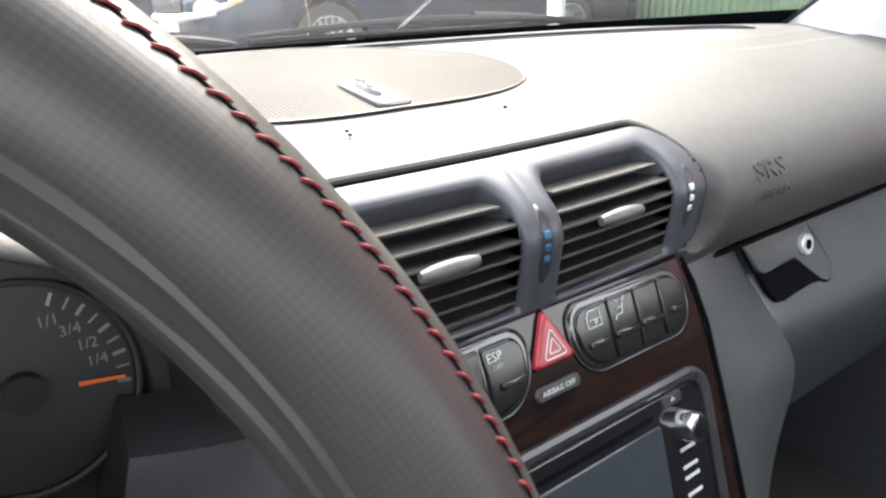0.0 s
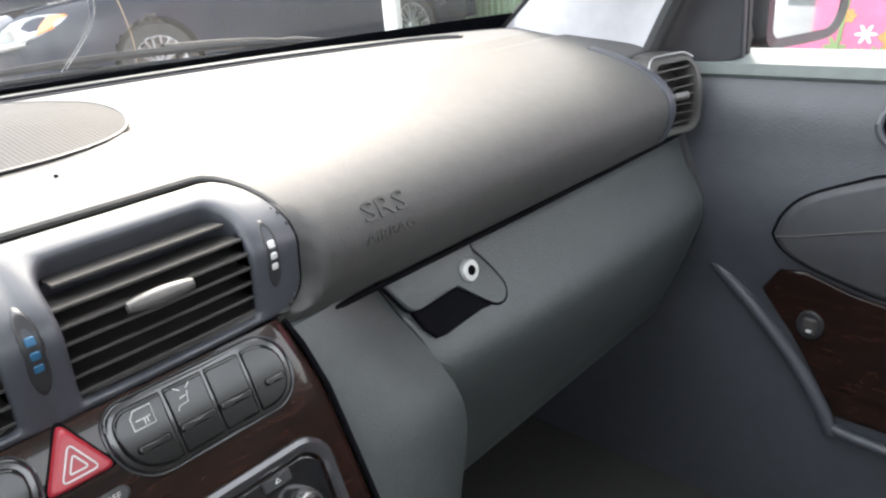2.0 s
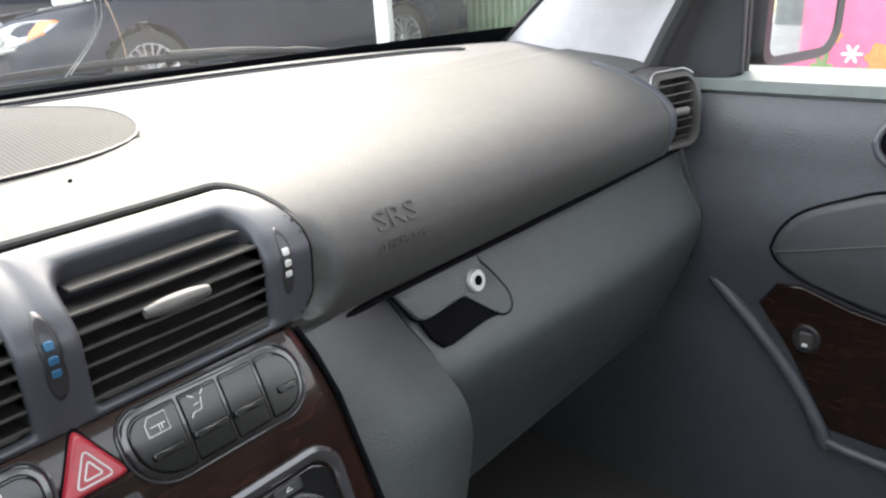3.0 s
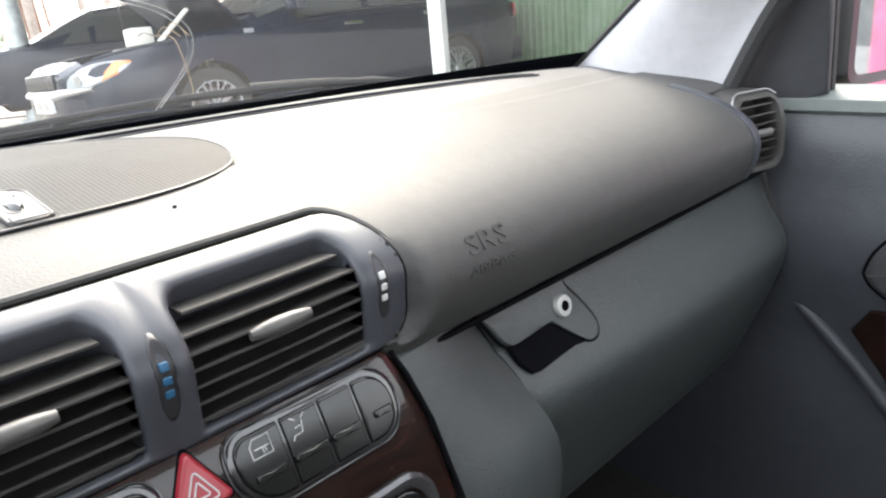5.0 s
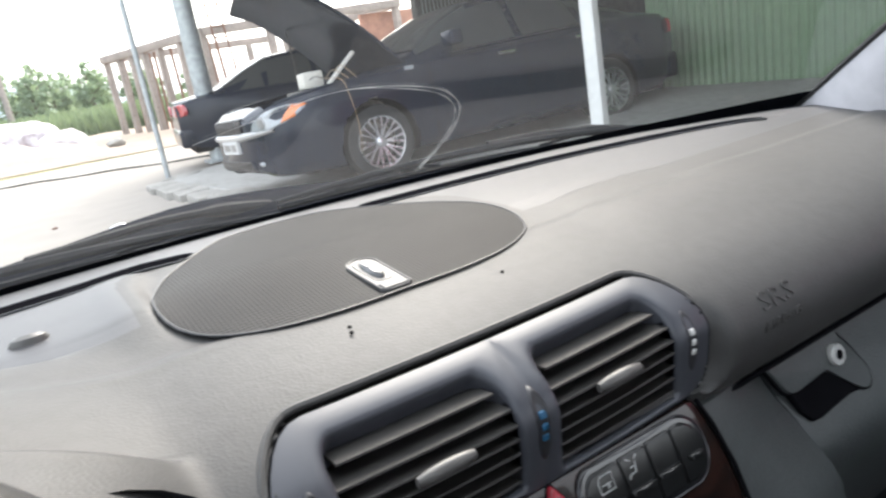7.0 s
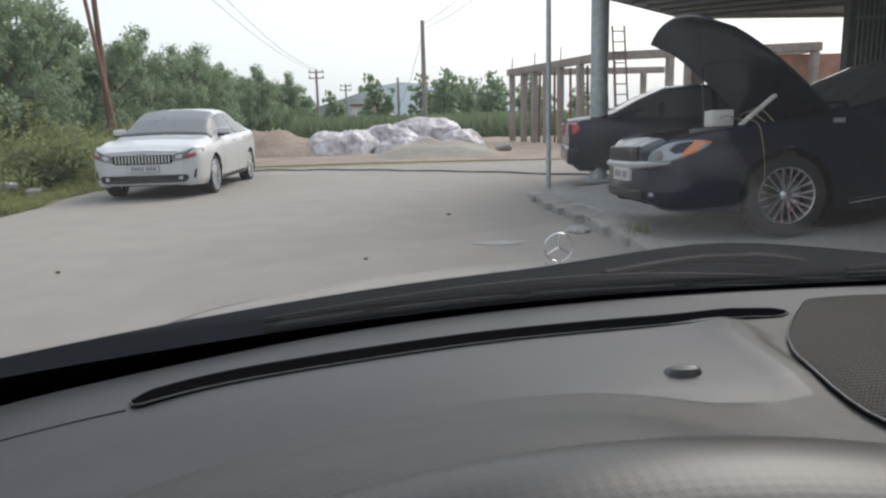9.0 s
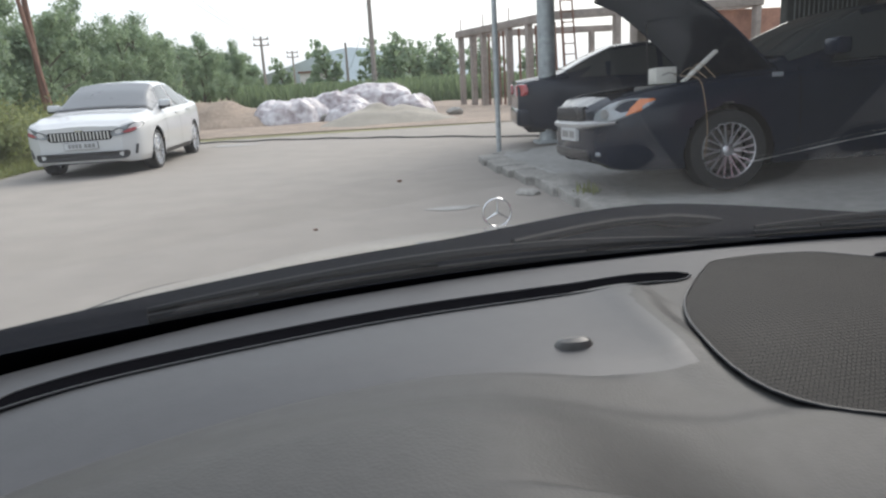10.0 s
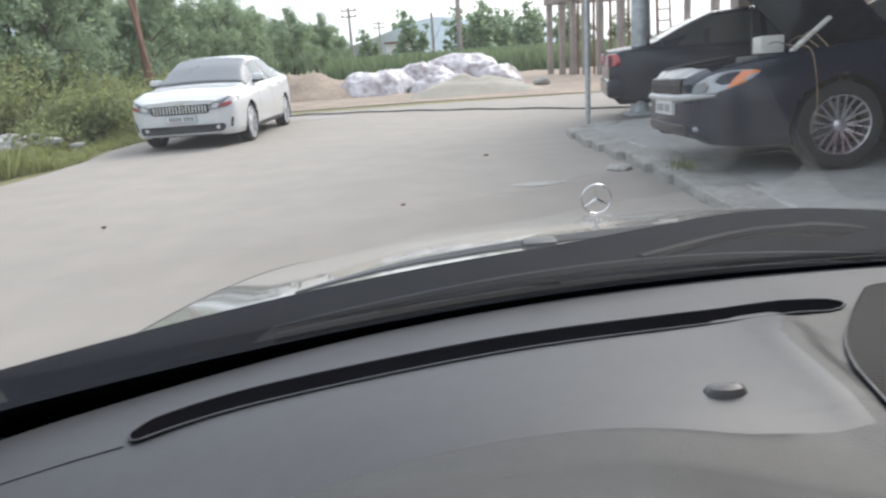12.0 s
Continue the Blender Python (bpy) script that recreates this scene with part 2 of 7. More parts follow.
# Dusty paint with the sky's sheen on the bumper edge put into its tone.
DUSTSHEEN = shade("dusty_sky_sheen_paint", (0.30, 0.30, 0.30), 0.45, coat=0.4, var=0.25, scale=4)
NAVY = shade("black_navy_car_paint", (0.005, 0.010, 0.022), 0.20, spec=0.24, coat=0.12, var=0.1, rvar=0.04)
WHITECAR = shade("white_car_paint", (0.52, 0.525, 0.53), 0.30, coat=0.7, var=0.03, rvar=0.04)
TINTED = shade("tinted_car_glass", (0.035, 0.040, 0.042), 0.06, spec=0.8, var=0.05, rvar=0.02)
DUSTGLASS = shade("dusty_car_glass", (0.13, 0.137, 0.145), 0.30, spec=0.6, var=0.08)
TYRE = shade("tyre_rubber", (0.022, 0.022, 0.022), 0.85, var=0.2, fine=60)
ALLOY = shade("alloy_rim", (0.55, 0.56, 0.58), 0.28, metal=0.9, var=0.08)
LAMPDIM = shade("dull_headlamp_lens", (0.10, 0.11, 0.12), 0.12, spec=0.7, var=0.3, scale=20, coat=1.0)
LAMPCLEAR = shade("headlamp_lens", (0.24, 0.26, 0.28), 0.12, spec=0.8, var=0.08, scale=12, coat=1.0)
LAMPRED = shade("tail_lamp_red", (0.36, 0.022, 0.030), 0.15, coat=1.0)
LAMPDULLRED = shade("dull_red_lamp_inside", (0.32, 0.06, 0.07), 0.2, coat=1.0)
LAMPORANGE = shade("indicator_orange", (0.62, 0.17, 0.035), 0.2, coat=1.0)
PLATE = shade("number_plate_white", (0.50, 0.51, 0.52), 0.5, var=0.1)
ENGINE = shade("engine_parts", (0.135, 0.125, 0.11), 0.6, metal=0.3, var=0.5, scale=9, fine=40, island=0.6)
BEIGEBOX = shade("beige_plastic_box", (0.62, 0.60, 0.55), 0.5)
WIREO = shade("orange_wire", (0.30, 0.21, 0.13), 0.6)
CABLE = shade("black_cable", (0.03, 0.03, 0.03), 0.7)
PINK = shade("pink_mural", (0.50, 0.13, 0.22), 0.7, var=0.15, scale=1.5, fine=10)
PETAL = shade("white_mural_paint", (0.52, 0.50, 0.48), 0.7)
ORANGEP = shade("orange_mural_paint", (0.52, 0.20, 0.07), 0.7, var=0.2)
STEMG = shade("green_mural_paint", (0.16, 0.23, 0.10), 0.7)
HOUSE = shade("far_house_plaster", (0.55, 0.53, 0.50), 0.9)
TRIMDARK = shade("slate_sail_plastic", (0.030, 0.031, 0.036), 0.5, bump=0.2, bscale=700)
BACKWALL = shade("unseen_backwall_grey", (0.055, 0.054, 0.053), 0.9, bump=0.3, bscale=300)
SCUTTLE = shade("weathered_black_scuttle", (0.007, 0.008, 0.011), 0.8, spec=0.0, bump=0.2, bscale=120)
LINER = shade("grey_headliner", (0.47, 0.46, 0.445), 0.9, bump=0.2, bscale=500)
LOCKRING = shade("satin_nickel", (0.58, 0.58, 0.56), 0.38, metal=0.5, var=0.08)
DARKTRIM = shade("dark_metal_trim", (0.07, 0.07, 0.074), 0.26, metal=0.6, var=0.06)
CRACK = shade("cracked_glass_edge", (0.36, 0.36, 0.35), 0.35, var=0.2, fine=200)
RIMLIP = shade("lit_side_grille_lip", (0.10, 0.10, 0.10), 0.4, var=0.05)

# ---- building helpers ----
ORIGIN = {}


def thing(name, label, category, at=(0, 0, 0), group="", kind="", m=None):
    """An Empty at a thing's base; its parts are built in the same metres and hang under it."""
    ob = new(name)
    ob.empty_display_size = 0.05
    ob.matrix_basis = m if m else Matrix.Translation(at)
    ORIGIN[ob.name] = Vector((0, 0, 0)) if m else Vector(at)
    return tagged(ob, label, category, group, kind)


def finish(name, bm, mat, smooth=True, angle=38):
    me = bpy.data.meshes.new(name)
    bmesh.ops.recalc_face_normals(bm, faces=bm.faces)
    bm.to_mesh(me)
    bm.free()
    for one in mat if isinstance(mat, (list, tuple)) else [mat]:
        me.materials.append(one)
    if smooth:
        me.polygons.foreach_set("use_smooth", [True] * len(me.polygons))
        me.set_sharp_from_angle(angle=radians(angle))
    return me


def part(name, bm, mat, parent, label="", smooth=True, angle=38):
    root = parent
    while root.parent:
        root = root.parent
    bmesh.ops.translate(bm, verts=bm.verts, vec=-ORIGIN[root.name])
    ob = new(name, finish(name, bm, mat, smooth, angle))
    ob.parent = parent
    return tagged(ob, label)


def alone(name, bm, mat, label, category, group="", kind="", smooth=True, angle=38):
    """A thing that is one mesh."""
    return tagged(new(name, finish(name, bm, mat, smooth, angle)), label, category, group, kind)


def grid(fn, nu, nv, bm=None, closed=False):
    """A sheet of fn(u, v) for u and v from 0 to 1."""
    bm = bm or bmesh.new()
    vs = [[bm.verts.new(fn(i / nu, j / nv)) for j in range(nv + (0 if closed else 1))] for i in range(nu + 1)]
    for i in range(nu):
        for j in range(nv):
            k = (j + 1) % len(vs[0])
            bm.faces.new((vs[i][j], vs[i + 1][j], vs[i + 1][k], vs[i][k]))
    return bm


def loft(rings, bm=None, closed=True, caps=True):
    bm = bm or bmesh.new()
    vs = [[bm.verts.new(p) for p in ring] for ring in rings]
    n = len(vs[0])
    for a, b in zip(vs, vs[1:]):
        for j in range(n if closed else n - 1):
            bm.faces.new((a[j], a[(j + 1) % n], b[(j + 1) % n], b[j]))
    if caps and closed:
        bm.faces.new(vs[0])
        bm.faces.new(vs[-1][::-1])
    return bm


def tube(path, r, n=8, bm=None, caps=True, flat=1.0):
    """A round bar along a path; r is a number or one a point."""
    path = [Vector(p) for p in path]
    rs = r if isinstance(r, (list, tuple)) else [r] * len(path)
    rings, side = [], None
    for i, p in enumerate(path):
        d = (path[min(i + 1, len(path) - 1)] - path[max(i - 1, 0)]).normalized()
        if side is None:
            side = d.cross(Vector((0, 0, 1)))
            side = side.normalized() if side.length > 0.05 else d.cross(Vector((0, 1, 0))).normalized()
        side = (side - d * side.dot(d)).normalized()
        up = side.cross(d)
        rings.append([p + side * (rs[i] * math.cos(2 * math.pi * k / n)) + up * (rs[i] * flat * math.sin(2 * math.pi * k / n)) for k in range(n)])
    return loft(rings, bm, True, caps)


def box(x0, x1, y0, y1, z0, z1, bevel=0.0, bm=None, m=None, seg=2):
    own = bmesh.new()
    bmesh.ops.create_cube(own, size=1)
    for v in own.verts:
        v.co = Vector(((x0 + x1) / 2 + v.co.x * (x1 - x0), (y0 + y1) / 2 + v.co.y * (y1 - y0), (z0 + z1) / 2 + v.co.z * (z1 - z0)))
    if bevel:
        bmesh.ops.bevel(own, geom=own.edges[:], offset=bevel, segments=seg, profile=0.6, affect="EDGES")
    if m:
        bmesh.ops.transform(own, matrix=m, verts=own.verts)
    if bm is None:
        return own
    join(bm, own)
    return bm


def join(bm, other):
    me = bpy.data.meshes.new("join")
    other.to_mesh(me)
    other.free()
    bm.from_mesh(me)
    bpy.data.meshes.remove(me)
    return bm


def rrect(x0, x1, z0, z1, r, seg=5, side=4):
    """A rounded rectangle as a ring of points; r: one radius or (top right, top left, bottom left, bottom right)."""
    r = r if isinstance(r, (list, tuple)) else (r,) * 4
    cs = [(x1 - r[0], z1 - r[0], 0, r[0]), (x0 + r[1], z1 - r[1], 90, r[1]), (x0 + r[2], z0 + r[2], 180, r[2]), (x1 - r[3], z0 + r[3], 270, r[3])]
    pts = []
    for i, (cx, cz, a0, rad) in enumerate(cs):
        arc = [(cx + rad * math.cos(radians(a0 + 90 * k / seg)), cz + rad * math.sin(radians(a0 + 90 * k / seg))) for k in range(seg + 1)]
        pts += arc
        nx, nz, na, nr = cs[(i + 1) % 4]
        end = (nx + nr * math.cos(radians(na)), nz + nr * math.sin(radians(na)))
        pts += [(arc[-1][0] + (end[0] - arc[-1][0]) * k / side, arc[-1][1] + (end[1] - arc[-1][1]) * k / side) for k in range(1, side)]
    return pts


def slab(ring, face, depth, edge=0.0015, bm=None):
    """A raised plate: a ring of (x, z) on the surface face(x, z, d), with softened edges."""
    cx, cz = sum(p[0] for p in ring) / len(ring), sum(p[1] for p in ring) / len(ring)

    def inset(e):
        return [(x - e * (x - cx) / max(1e-6, math.hypot(x - cx, z - cz)), z - e * (z - cz) / max(1e-6, math.hypot(x - cx, z - cz))) for x, z in ring]

    rings = [[face(x, z, -0.004) for x, z in ring], [face(x, z, depth - edge) for x, z in ring], [face(x, z, depth - edge * 0.3) for x, z in inset(edge * 0.4)], [face(x, z, depth) for x, z in inset(edge)], [face(x, z, depth) for x, z in inset(edge * 1.25)]]
    bm = loft(rings, bm, True, False)
    bm.verts.ensure_lookup_table()
    last = bm.verts[-len(ring):]
    mid = bm.verts.new(face(cx, cz, depth))
    for i in range(len(ring)):
        bm.faces.new((last[i], last[(i + 1) % len(ring)], mid))
    return bm


def letters(text, size, depth, place, mat, parent, name="lettering", label=""):
    """Raised letters; place is the pose of their middle."""
    cu = bpy.data.curves.new(name, "FONT")
    cu.body, cu.size, cu.extrude, cu.align_x, cu.align_y, cu.resolution_u = text, size, depth, "CENTER", "CENTER", 2
    tmp = bpy.data.objects.new(name, cu)
    scene.collection.objects.link(tmp)
    me = bpy.data.meshes.new_from_object(tmp)
    bpy.data.objects.remove(tmp)
    bm = bmesh.new()
    bm.from_mesh(me)
    bpy.data.meshes.remove(me)
    bmesh.ops.transform(bm, matrix=place, verts=bm.verts)
    return part(name, bm, mat, parent, label, smooth=False)


def smooth01(a, b, x):
    t = min(1.0, max(0.0, (x - a) / (b - a)))
    return t * t * (3 - 2 * t)


def spline(pts, n):
    """n + 1 points along a smooth line through pts."""
    pts = [Vector(p) for p in pts]
    out = []
    for i in range(n + 1):
        s = i / n * (len(pts) - 1)
        k = min(int(s), len(pts) - 2)
        t = s - k
        p0, p1, p2, p3 = pts[max(k - 1, 0)], pts[k], pts[k + 1], pts[min(k + 2, len(pts) - 1)]
        out.append(0.5 * ((2 * p1) + (p2 - p0) * t + (2 * p0 - 5 * p1 + 4 * p2 - p3) * t * t + (3 * p1 - p0 - 3 * p2 + p3) * t ** 3))
    return out

# ---- car interior: dashboard ----


def y_glass(x):
    """Where the dashboard meets the windscreen."""
    return 0.48 - 0.55 * abs(x) ** 2.2


def z_top(y):
    return 0.932 + 0.015 * smooth01(0.10, 0.27, y) - 0.006 * smooth01(0.36, 0.50, y)


PASS = [(0.16, 0.939), (0.12, 0.933), (0.085, 0.926), (0.055, 0.917), (0.032, 0.907), (0.014, 0.895), (0.003, 0.882), (-0.001, 0.868), (0.001, 0.852), (0.007, 0.838), (0.014, 0.828), (0.032, 0.822)]
CENT = [(0.16, 0.939), (0.12, 0.933), (0.085, 0.926), (0.064, 0.9205), (0.060, 0.912), (0.056, 0.900), (0.055, 0.885), (0.055, 0.868), (0.055, 0.852), (0.055, 0.838), (0.055, 0.828), (0.055, 0.822)]
DRIV = [(0.16, 0.972), (0.12, 0.978), (0.085, 0.980), (0.055, 0.980), (0.025, 0.977), (0.002, 0.972), (-0.010, 0.966), (-0.006, 0.960), (0.030, 0.953), (0.085, 0.940), (0.090, 0.900), (0.090, 0.800)]


def along(tab, x):
    """A smooth curve through the table's points."""
    n = len(tab)
    for i in range(n - 1):
        (x0, a), (x1, b) = tab[i], tab[i + 1]
        if x <= x1:
            (xa, aa), (xb, bb) = tab[max(0, i - 1)], tab[min(n - 1, i + 2)]
            f, w = max(0, x - x0) / (x1 - x0), x1 - x0
            m0, m1 = (b - aa) / (x1 - xa) * w, (bb - a) / (xb - x0) * w
            return (2 * f ** 3 - 3 * f * f + 1) * a + (f ** 3 - 2 * f * f + f) * m0 + (3 * f * f - 2 * f ** 3) * b + (f ** 3 - f * f) * m1
    return tab[-1][1]


# foot of the raised pad, behind which the flat shelf runs up to the windscreen
CREASE = [(-0.70, 0.0), (-0.64, 0.045), (-0.60, 0.088), (-0.56, 0.125), (-0.52, 0.153), (-0.48, 0.175), (-0.44, 0.193), (-0.40, 0.206), (-0.35, 0.215), (-0.28, 0.219), (-0.20, 0.214), (-0.16, 0.205), (0.16, 0.190), (0.22, 0.204), (0.28, 0.206), (0.34, 0.198), (0.40, 0.175), (0.70, 0.16)]


def edge_y(x):
    """Where the shelf ends and the raised pad begins."""
    return max(0.205 if x > -0.15 else 0.10, along(CREASE, x) + 0.007 - 0.013 * (1 - smooth01(-0.20, -0.15, x)))


def hood(x):
    return smooth01(-0.70, -0.63, x) * (1 - smooth01(-0.208, -0.168, x))


def apart(x, y):
    """Rough distance from the speaker grille's middle part."""
    return math.hypot(max(0, abs(x) - 0.10), max(0, y - 0.30) * 0.8)


def bank(x, y):
    """The soft lip round the grille on the driver's side."""
    d = apart(x, y)
    return 0.006 * smooth01(0.105, 0.060, d) * smooth01(0.038, 0.056, d) * smooth01(0.40, 0.33, y) * smooth01(0.16, 0.25, y) * smooth01(-0.10, -0.13, x)


def hump(x, y):
    """The rise of the instrument hood and of the passenger's pad over the shelf."""
    d = max(0.0, edge_y(x) - y)
    roll = 1 - math.exp(-d / 0.007)
    w = smooth01(-0.70, -0.63, x) * (1 - smooth01(-0.30, -0.16, x))
    lift = w * (0.013 * roll + 0.015 * min(1.0, d / 0.08))
    lift += 0.0025 * roll * smooth01(0.16, 0.22, x) * (1 - smooth01(0.36, 0.46, x)) * smooth01(0.065, 0.13, y)
    return hood(x), max(lift, bank(x, y)) if y > 0.10 else lift


def tab_z(tab, y):
    for (y0, z0), (y1, z1) in zip(tab, tab[1:]):
        if y1 <= y <= y0:
            return z0 + (z1 - z0) * (y0 - y) / (y0 - y1)
    return tab[0][1] if y > tab[0][0] else tab[-1][1]


PASS_D, CENT_D, DRIV_D = [spline([(0, y, z) for y, z in tab], 88)[24::2] for tab in (PASS, CENT, DRIV)]
PASS_T, DRIV_T = [[(p.y, p.z) for p in spline([(0, y, z) for y, z in tab[:n]], 60)] for tab, n in ((PASS, 7), (DRIV, 6))]


def crest(x, y, e):
    """Height of the pad's upper side."""
    z = z_top(y) if y > 0.16 else tab_z(PASS_T, y)
    if x < -0.16:
        d = max(0.0, e - y)
        step = (0.006 + 0.009 * smooth01(-0.18, -0.32, x)) * (1 - math.exp(-d / (0.0035 + 0.022 * smooth01(-0.27, -0.17, x)))) * smooth01(-0.70, -0.63, x)
        step *= 1 - smooth01(-0.24, -0.16, x)
        rise = smooth01(-0.70, -0.63, x) * (1 - smooth01(-0.30, -0.165, x)) * smooth01(-0.02, 0.10, d) * max(0.0, tab_z(DRIV_T, y) - 0.045 * smooth01(-0.31, -0.17, x) - z - step) * (1 if d > 0 else 0)
        return z + (bank(x, y) ** 3 + (step + rise) ** 3) ** (1 / 3)
    return z + hump(x, y)[1]


def off_bezel(x, z):
    """Distance from the opening that takes the centre vents; negative inside it."""
    if z <= 0.8380:
        return abs(x) - 0.130
    r = 0.034 if z > 0.88 else 0.020
    ax, az = abs(x) - (0.1500 - r), abs(z - 0.8795) - (0.0385 - r)
    return math.hypot(max(0.0, ax), max(0.0, az)) - r + min(0.0, max(ax, az))


def profile(x):
    """The pad's section from the windscreen down to its lower edge."""
    yw, e = y_glass(x), edge_y(x)
    ys = [yw + (e + 0.03 - yw) * i / 5 for i in range(6)] + [e + 0.014, e + 0.004, e + 0.001, e - 0.002, e - 0.005, e - 0.011, e - 0.024]
    pts = [Vector((x, y, crest(x, y, e))) for y in ys]
    w, c = hood(x), smooth01(0.634, 0.642, x)
    top = e - 0.036
    for k in range(14):
        y = top + (0.0600 - top) * (1 - (1 - k / 13) ** 1.35)
        pts.append(Vector((x, y, crest(x, y, e))))
    for k, (p, q, d) in enumerate(zip(PASS_D, CENT_D, DRIV_D)):
        y, z = p.y + (q.y - p.y) * c, p.z + (q.z - p.z) * c
        if abs(x) < 0.168:
            far = off_bezel(x, z)
            face_y = 0.004 + (26 * (z - 0.88) ** 2 if z > 0.88 else 0.12 * (0.88 - z)) + 0.25 * x * x
            y = 0.066 if far < 0 else y + smooth01(0.016, 0.003, far) * max(0.0, face_y + 0.0012 - y)
            pts.append(Vector((x, y, z)))
            continue
        dz = d.z - 0.045 * smooth01(-0.31, -0.17, x) * (1 - smooth01(20, 28, k))
        pts.append(Vector((x, y + (d.y - y) * w, z + (dz - z) * w)))
    return pts


def dash_z(x, y):
    """Height of the pad's flat top."""
    return z_top(y) + hump(x, y)[1] if y > 0.10 else 0.926


def evenly(pts, n):
    """n + 1 points picked along a line of points."""
    out = []
    for i in range(n + 1):
        s = i * (len(pts) - 1) / n
        k = min(int(s), len(pts) - 2)
        out.append(pts[k].lerp(pts[k + 1], s - k))
    return out


dash = thing("dashboard", "grey grained leather-look dashboard pad under the windscreen", "dashboard", (0, 0.2, 0.82))
xs = sorted(set([round(-0.70 + 0.01 * i, 4) for i in range(55)] + [round(-0.16 + 0.02 * i, 4) for i in range(44)] + [s * v for s in (-1, 1) for v in (0.115, 0.119, 0.123, 0.126, 0.129, 0.132, 0.1335, 0.135, 0.1375, 0.139, 0.1415, 0.144, 0.146, 0.148, 0.1495, 0.151, 0.1525, 0.1535, 0.156, 0.162, 0.166, 0.170, 0.175, 0.185, 0.190, 0.195, 0.633, 0.636, 0.639, 0.643)]))
rings = []
for xv in xs:
    dense, foot = spline(profile(xv), 720), edge_y(xv) - 0.0005
    foot = max(foot, min(p.y for p in dense) + 0.004)
    cut = next(i for i, p in enumerate(dense) if p.y <= foot)
    rings.append(evenly(dense[:cut] + [dense[cut - 1].lerp(dense[cut], (dense[cut - 1].y - foot) / (dense[cut - 1].y - dense[cut].y))], 72) + evenly(dense[cut:], 140))
# ease the instrument hood along its length
for _ in range(14):
    rings = [[a.lerp((b + c) / 2, 0.5) for a, b, c in zip(rings[i], rings[i - 1], rings[i + 1])] if -0.69 < xs[i] < -0.18 else rings[i] for i in range(len(xs))]
top_pad = part("top_pad", loft(rings, closed=False), PAD, dash, "grey grained top pad with a soft sheen", angle=60)
# the smoother shelf between the crease and the windscreen
top_pad.data.materials.append(SHELF)
for poly in top_pad.data.polygons:
    c = poly.center + ORIGIN[dash.name]
    if apart(c.x, c.y) > 0.062 and max(v % 214 for v in poly.vertices) <= 72 and c.y > (0.06 if c.x < 0 else 0.175):
        poly.material_index = 1

# satin band closing the pad beside the side vent
cut_line = [p for p in profile(0.626) if p.y < 0.10]
part("end_band", loft([[Vector((x, p.y - d, p.z + d)) for p in cut_line] for x, d in ((0.6255, -0.002), (0.6262, 0.0012), (0.634, 0.0022), (0.642, 0.0006), (0.644, -0.004))], closed=False), SATIN, dash, "satin grey band at the pad's end")

# seam of the lid on the passenger side and of the hood
for pts, nm in (([(0.16, 0.012, 0.8255), (0.3, 0.0125, 0.8255), (0.5, 0.0125, 0.8265), (0.69, 0.0135, 0.828)], "shut_line"),):
    part(nm, tube(spline(pts, 24), 0.0022, 6), VOID, dash)

# defroster slots beside the windscreen: flat sheets with the groove's shade painted near-black
for s in (-1, 1):
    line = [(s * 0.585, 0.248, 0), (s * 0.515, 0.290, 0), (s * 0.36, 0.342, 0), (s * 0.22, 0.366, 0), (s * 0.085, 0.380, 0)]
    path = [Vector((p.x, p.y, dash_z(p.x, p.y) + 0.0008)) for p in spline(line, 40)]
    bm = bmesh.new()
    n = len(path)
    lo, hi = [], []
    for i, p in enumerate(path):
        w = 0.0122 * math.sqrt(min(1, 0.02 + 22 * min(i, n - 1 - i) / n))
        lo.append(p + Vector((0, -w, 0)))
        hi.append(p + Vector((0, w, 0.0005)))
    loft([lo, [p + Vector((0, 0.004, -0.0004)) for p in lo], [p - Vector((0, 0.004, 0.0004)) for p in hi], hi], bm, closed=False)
    slot = part("defroster_slot", bm, VOID, dash, "long defroster slot painted as a near-black sheet")
    part("slot_lip", tube([p + Vector((0, -0.0005, 0.0004)) for p in lo], 0.0008, 6), SHELF, slot)
    part("slot_lip", tube([p + Vector((0, 0.0006, 0.0004)) for p in hi], 0.0006, 6), SHELF, slot)

part("shelf_seam", tube([Vector((x, y, dash_z(x, y) + 0.0003)) for x, y in ((-0.668, 0.196), (-0.640, 0.212), (-0.610, 0.227), (-0.585, 0.238))], 0.0005, 6), SHELF, dash)

# speaker grille with the light sensor
half = [(0.0, 0.133), (0.05, 0.1335), (0.095, 0.142), (0.130, 0.163), (0.147, 0.20), (0.146, 0.245), (0.128, 0.30), (0.100, 0.345), (0.070, 0.385), (0.045, 0.412), (0.0, 0.42)]
outline = spline([(x, y, 0) for x, y in half], 30)
outline = outline + [Vector((-p.x, p.y, 0)) for p in outline[-2:0:-1]]
GC = Vector((0, 0.26, 0))
speaker = part("speaker_grille", grid(lambda u, v: (lambda p: Vector((p.x, p.y, dash_z(p.x, p.y) + 0.0033 + 0.0012 * (1 - u * u))))(GC + (outline[int(round(v * len(outline))) % len(outline)] - GC) * u), 10, len(outline), closed=True), GRILLE, dash, "finely perforated dark grey speaker grille")
rim = [Vector((p.x, p.y, dash_z(p.x, p.y) + 0.0027)) for p in outline]
lip = part("rim", tube([p + Vector((0, 0, 0.0004)) for p in rim + rim[:2]], 0.0011, 8, caps=False), RIMLIP, speaker)
lip.data.materials.append(BLACK)
# Only faces towards the windscreen stay lighter: a painted lit edge, the rest black.
for poly in lip.data.polygons:
    if poly.normal.y < 0.25:
        poly.material_index = 1
SX, SY = -0.0065, 0.168


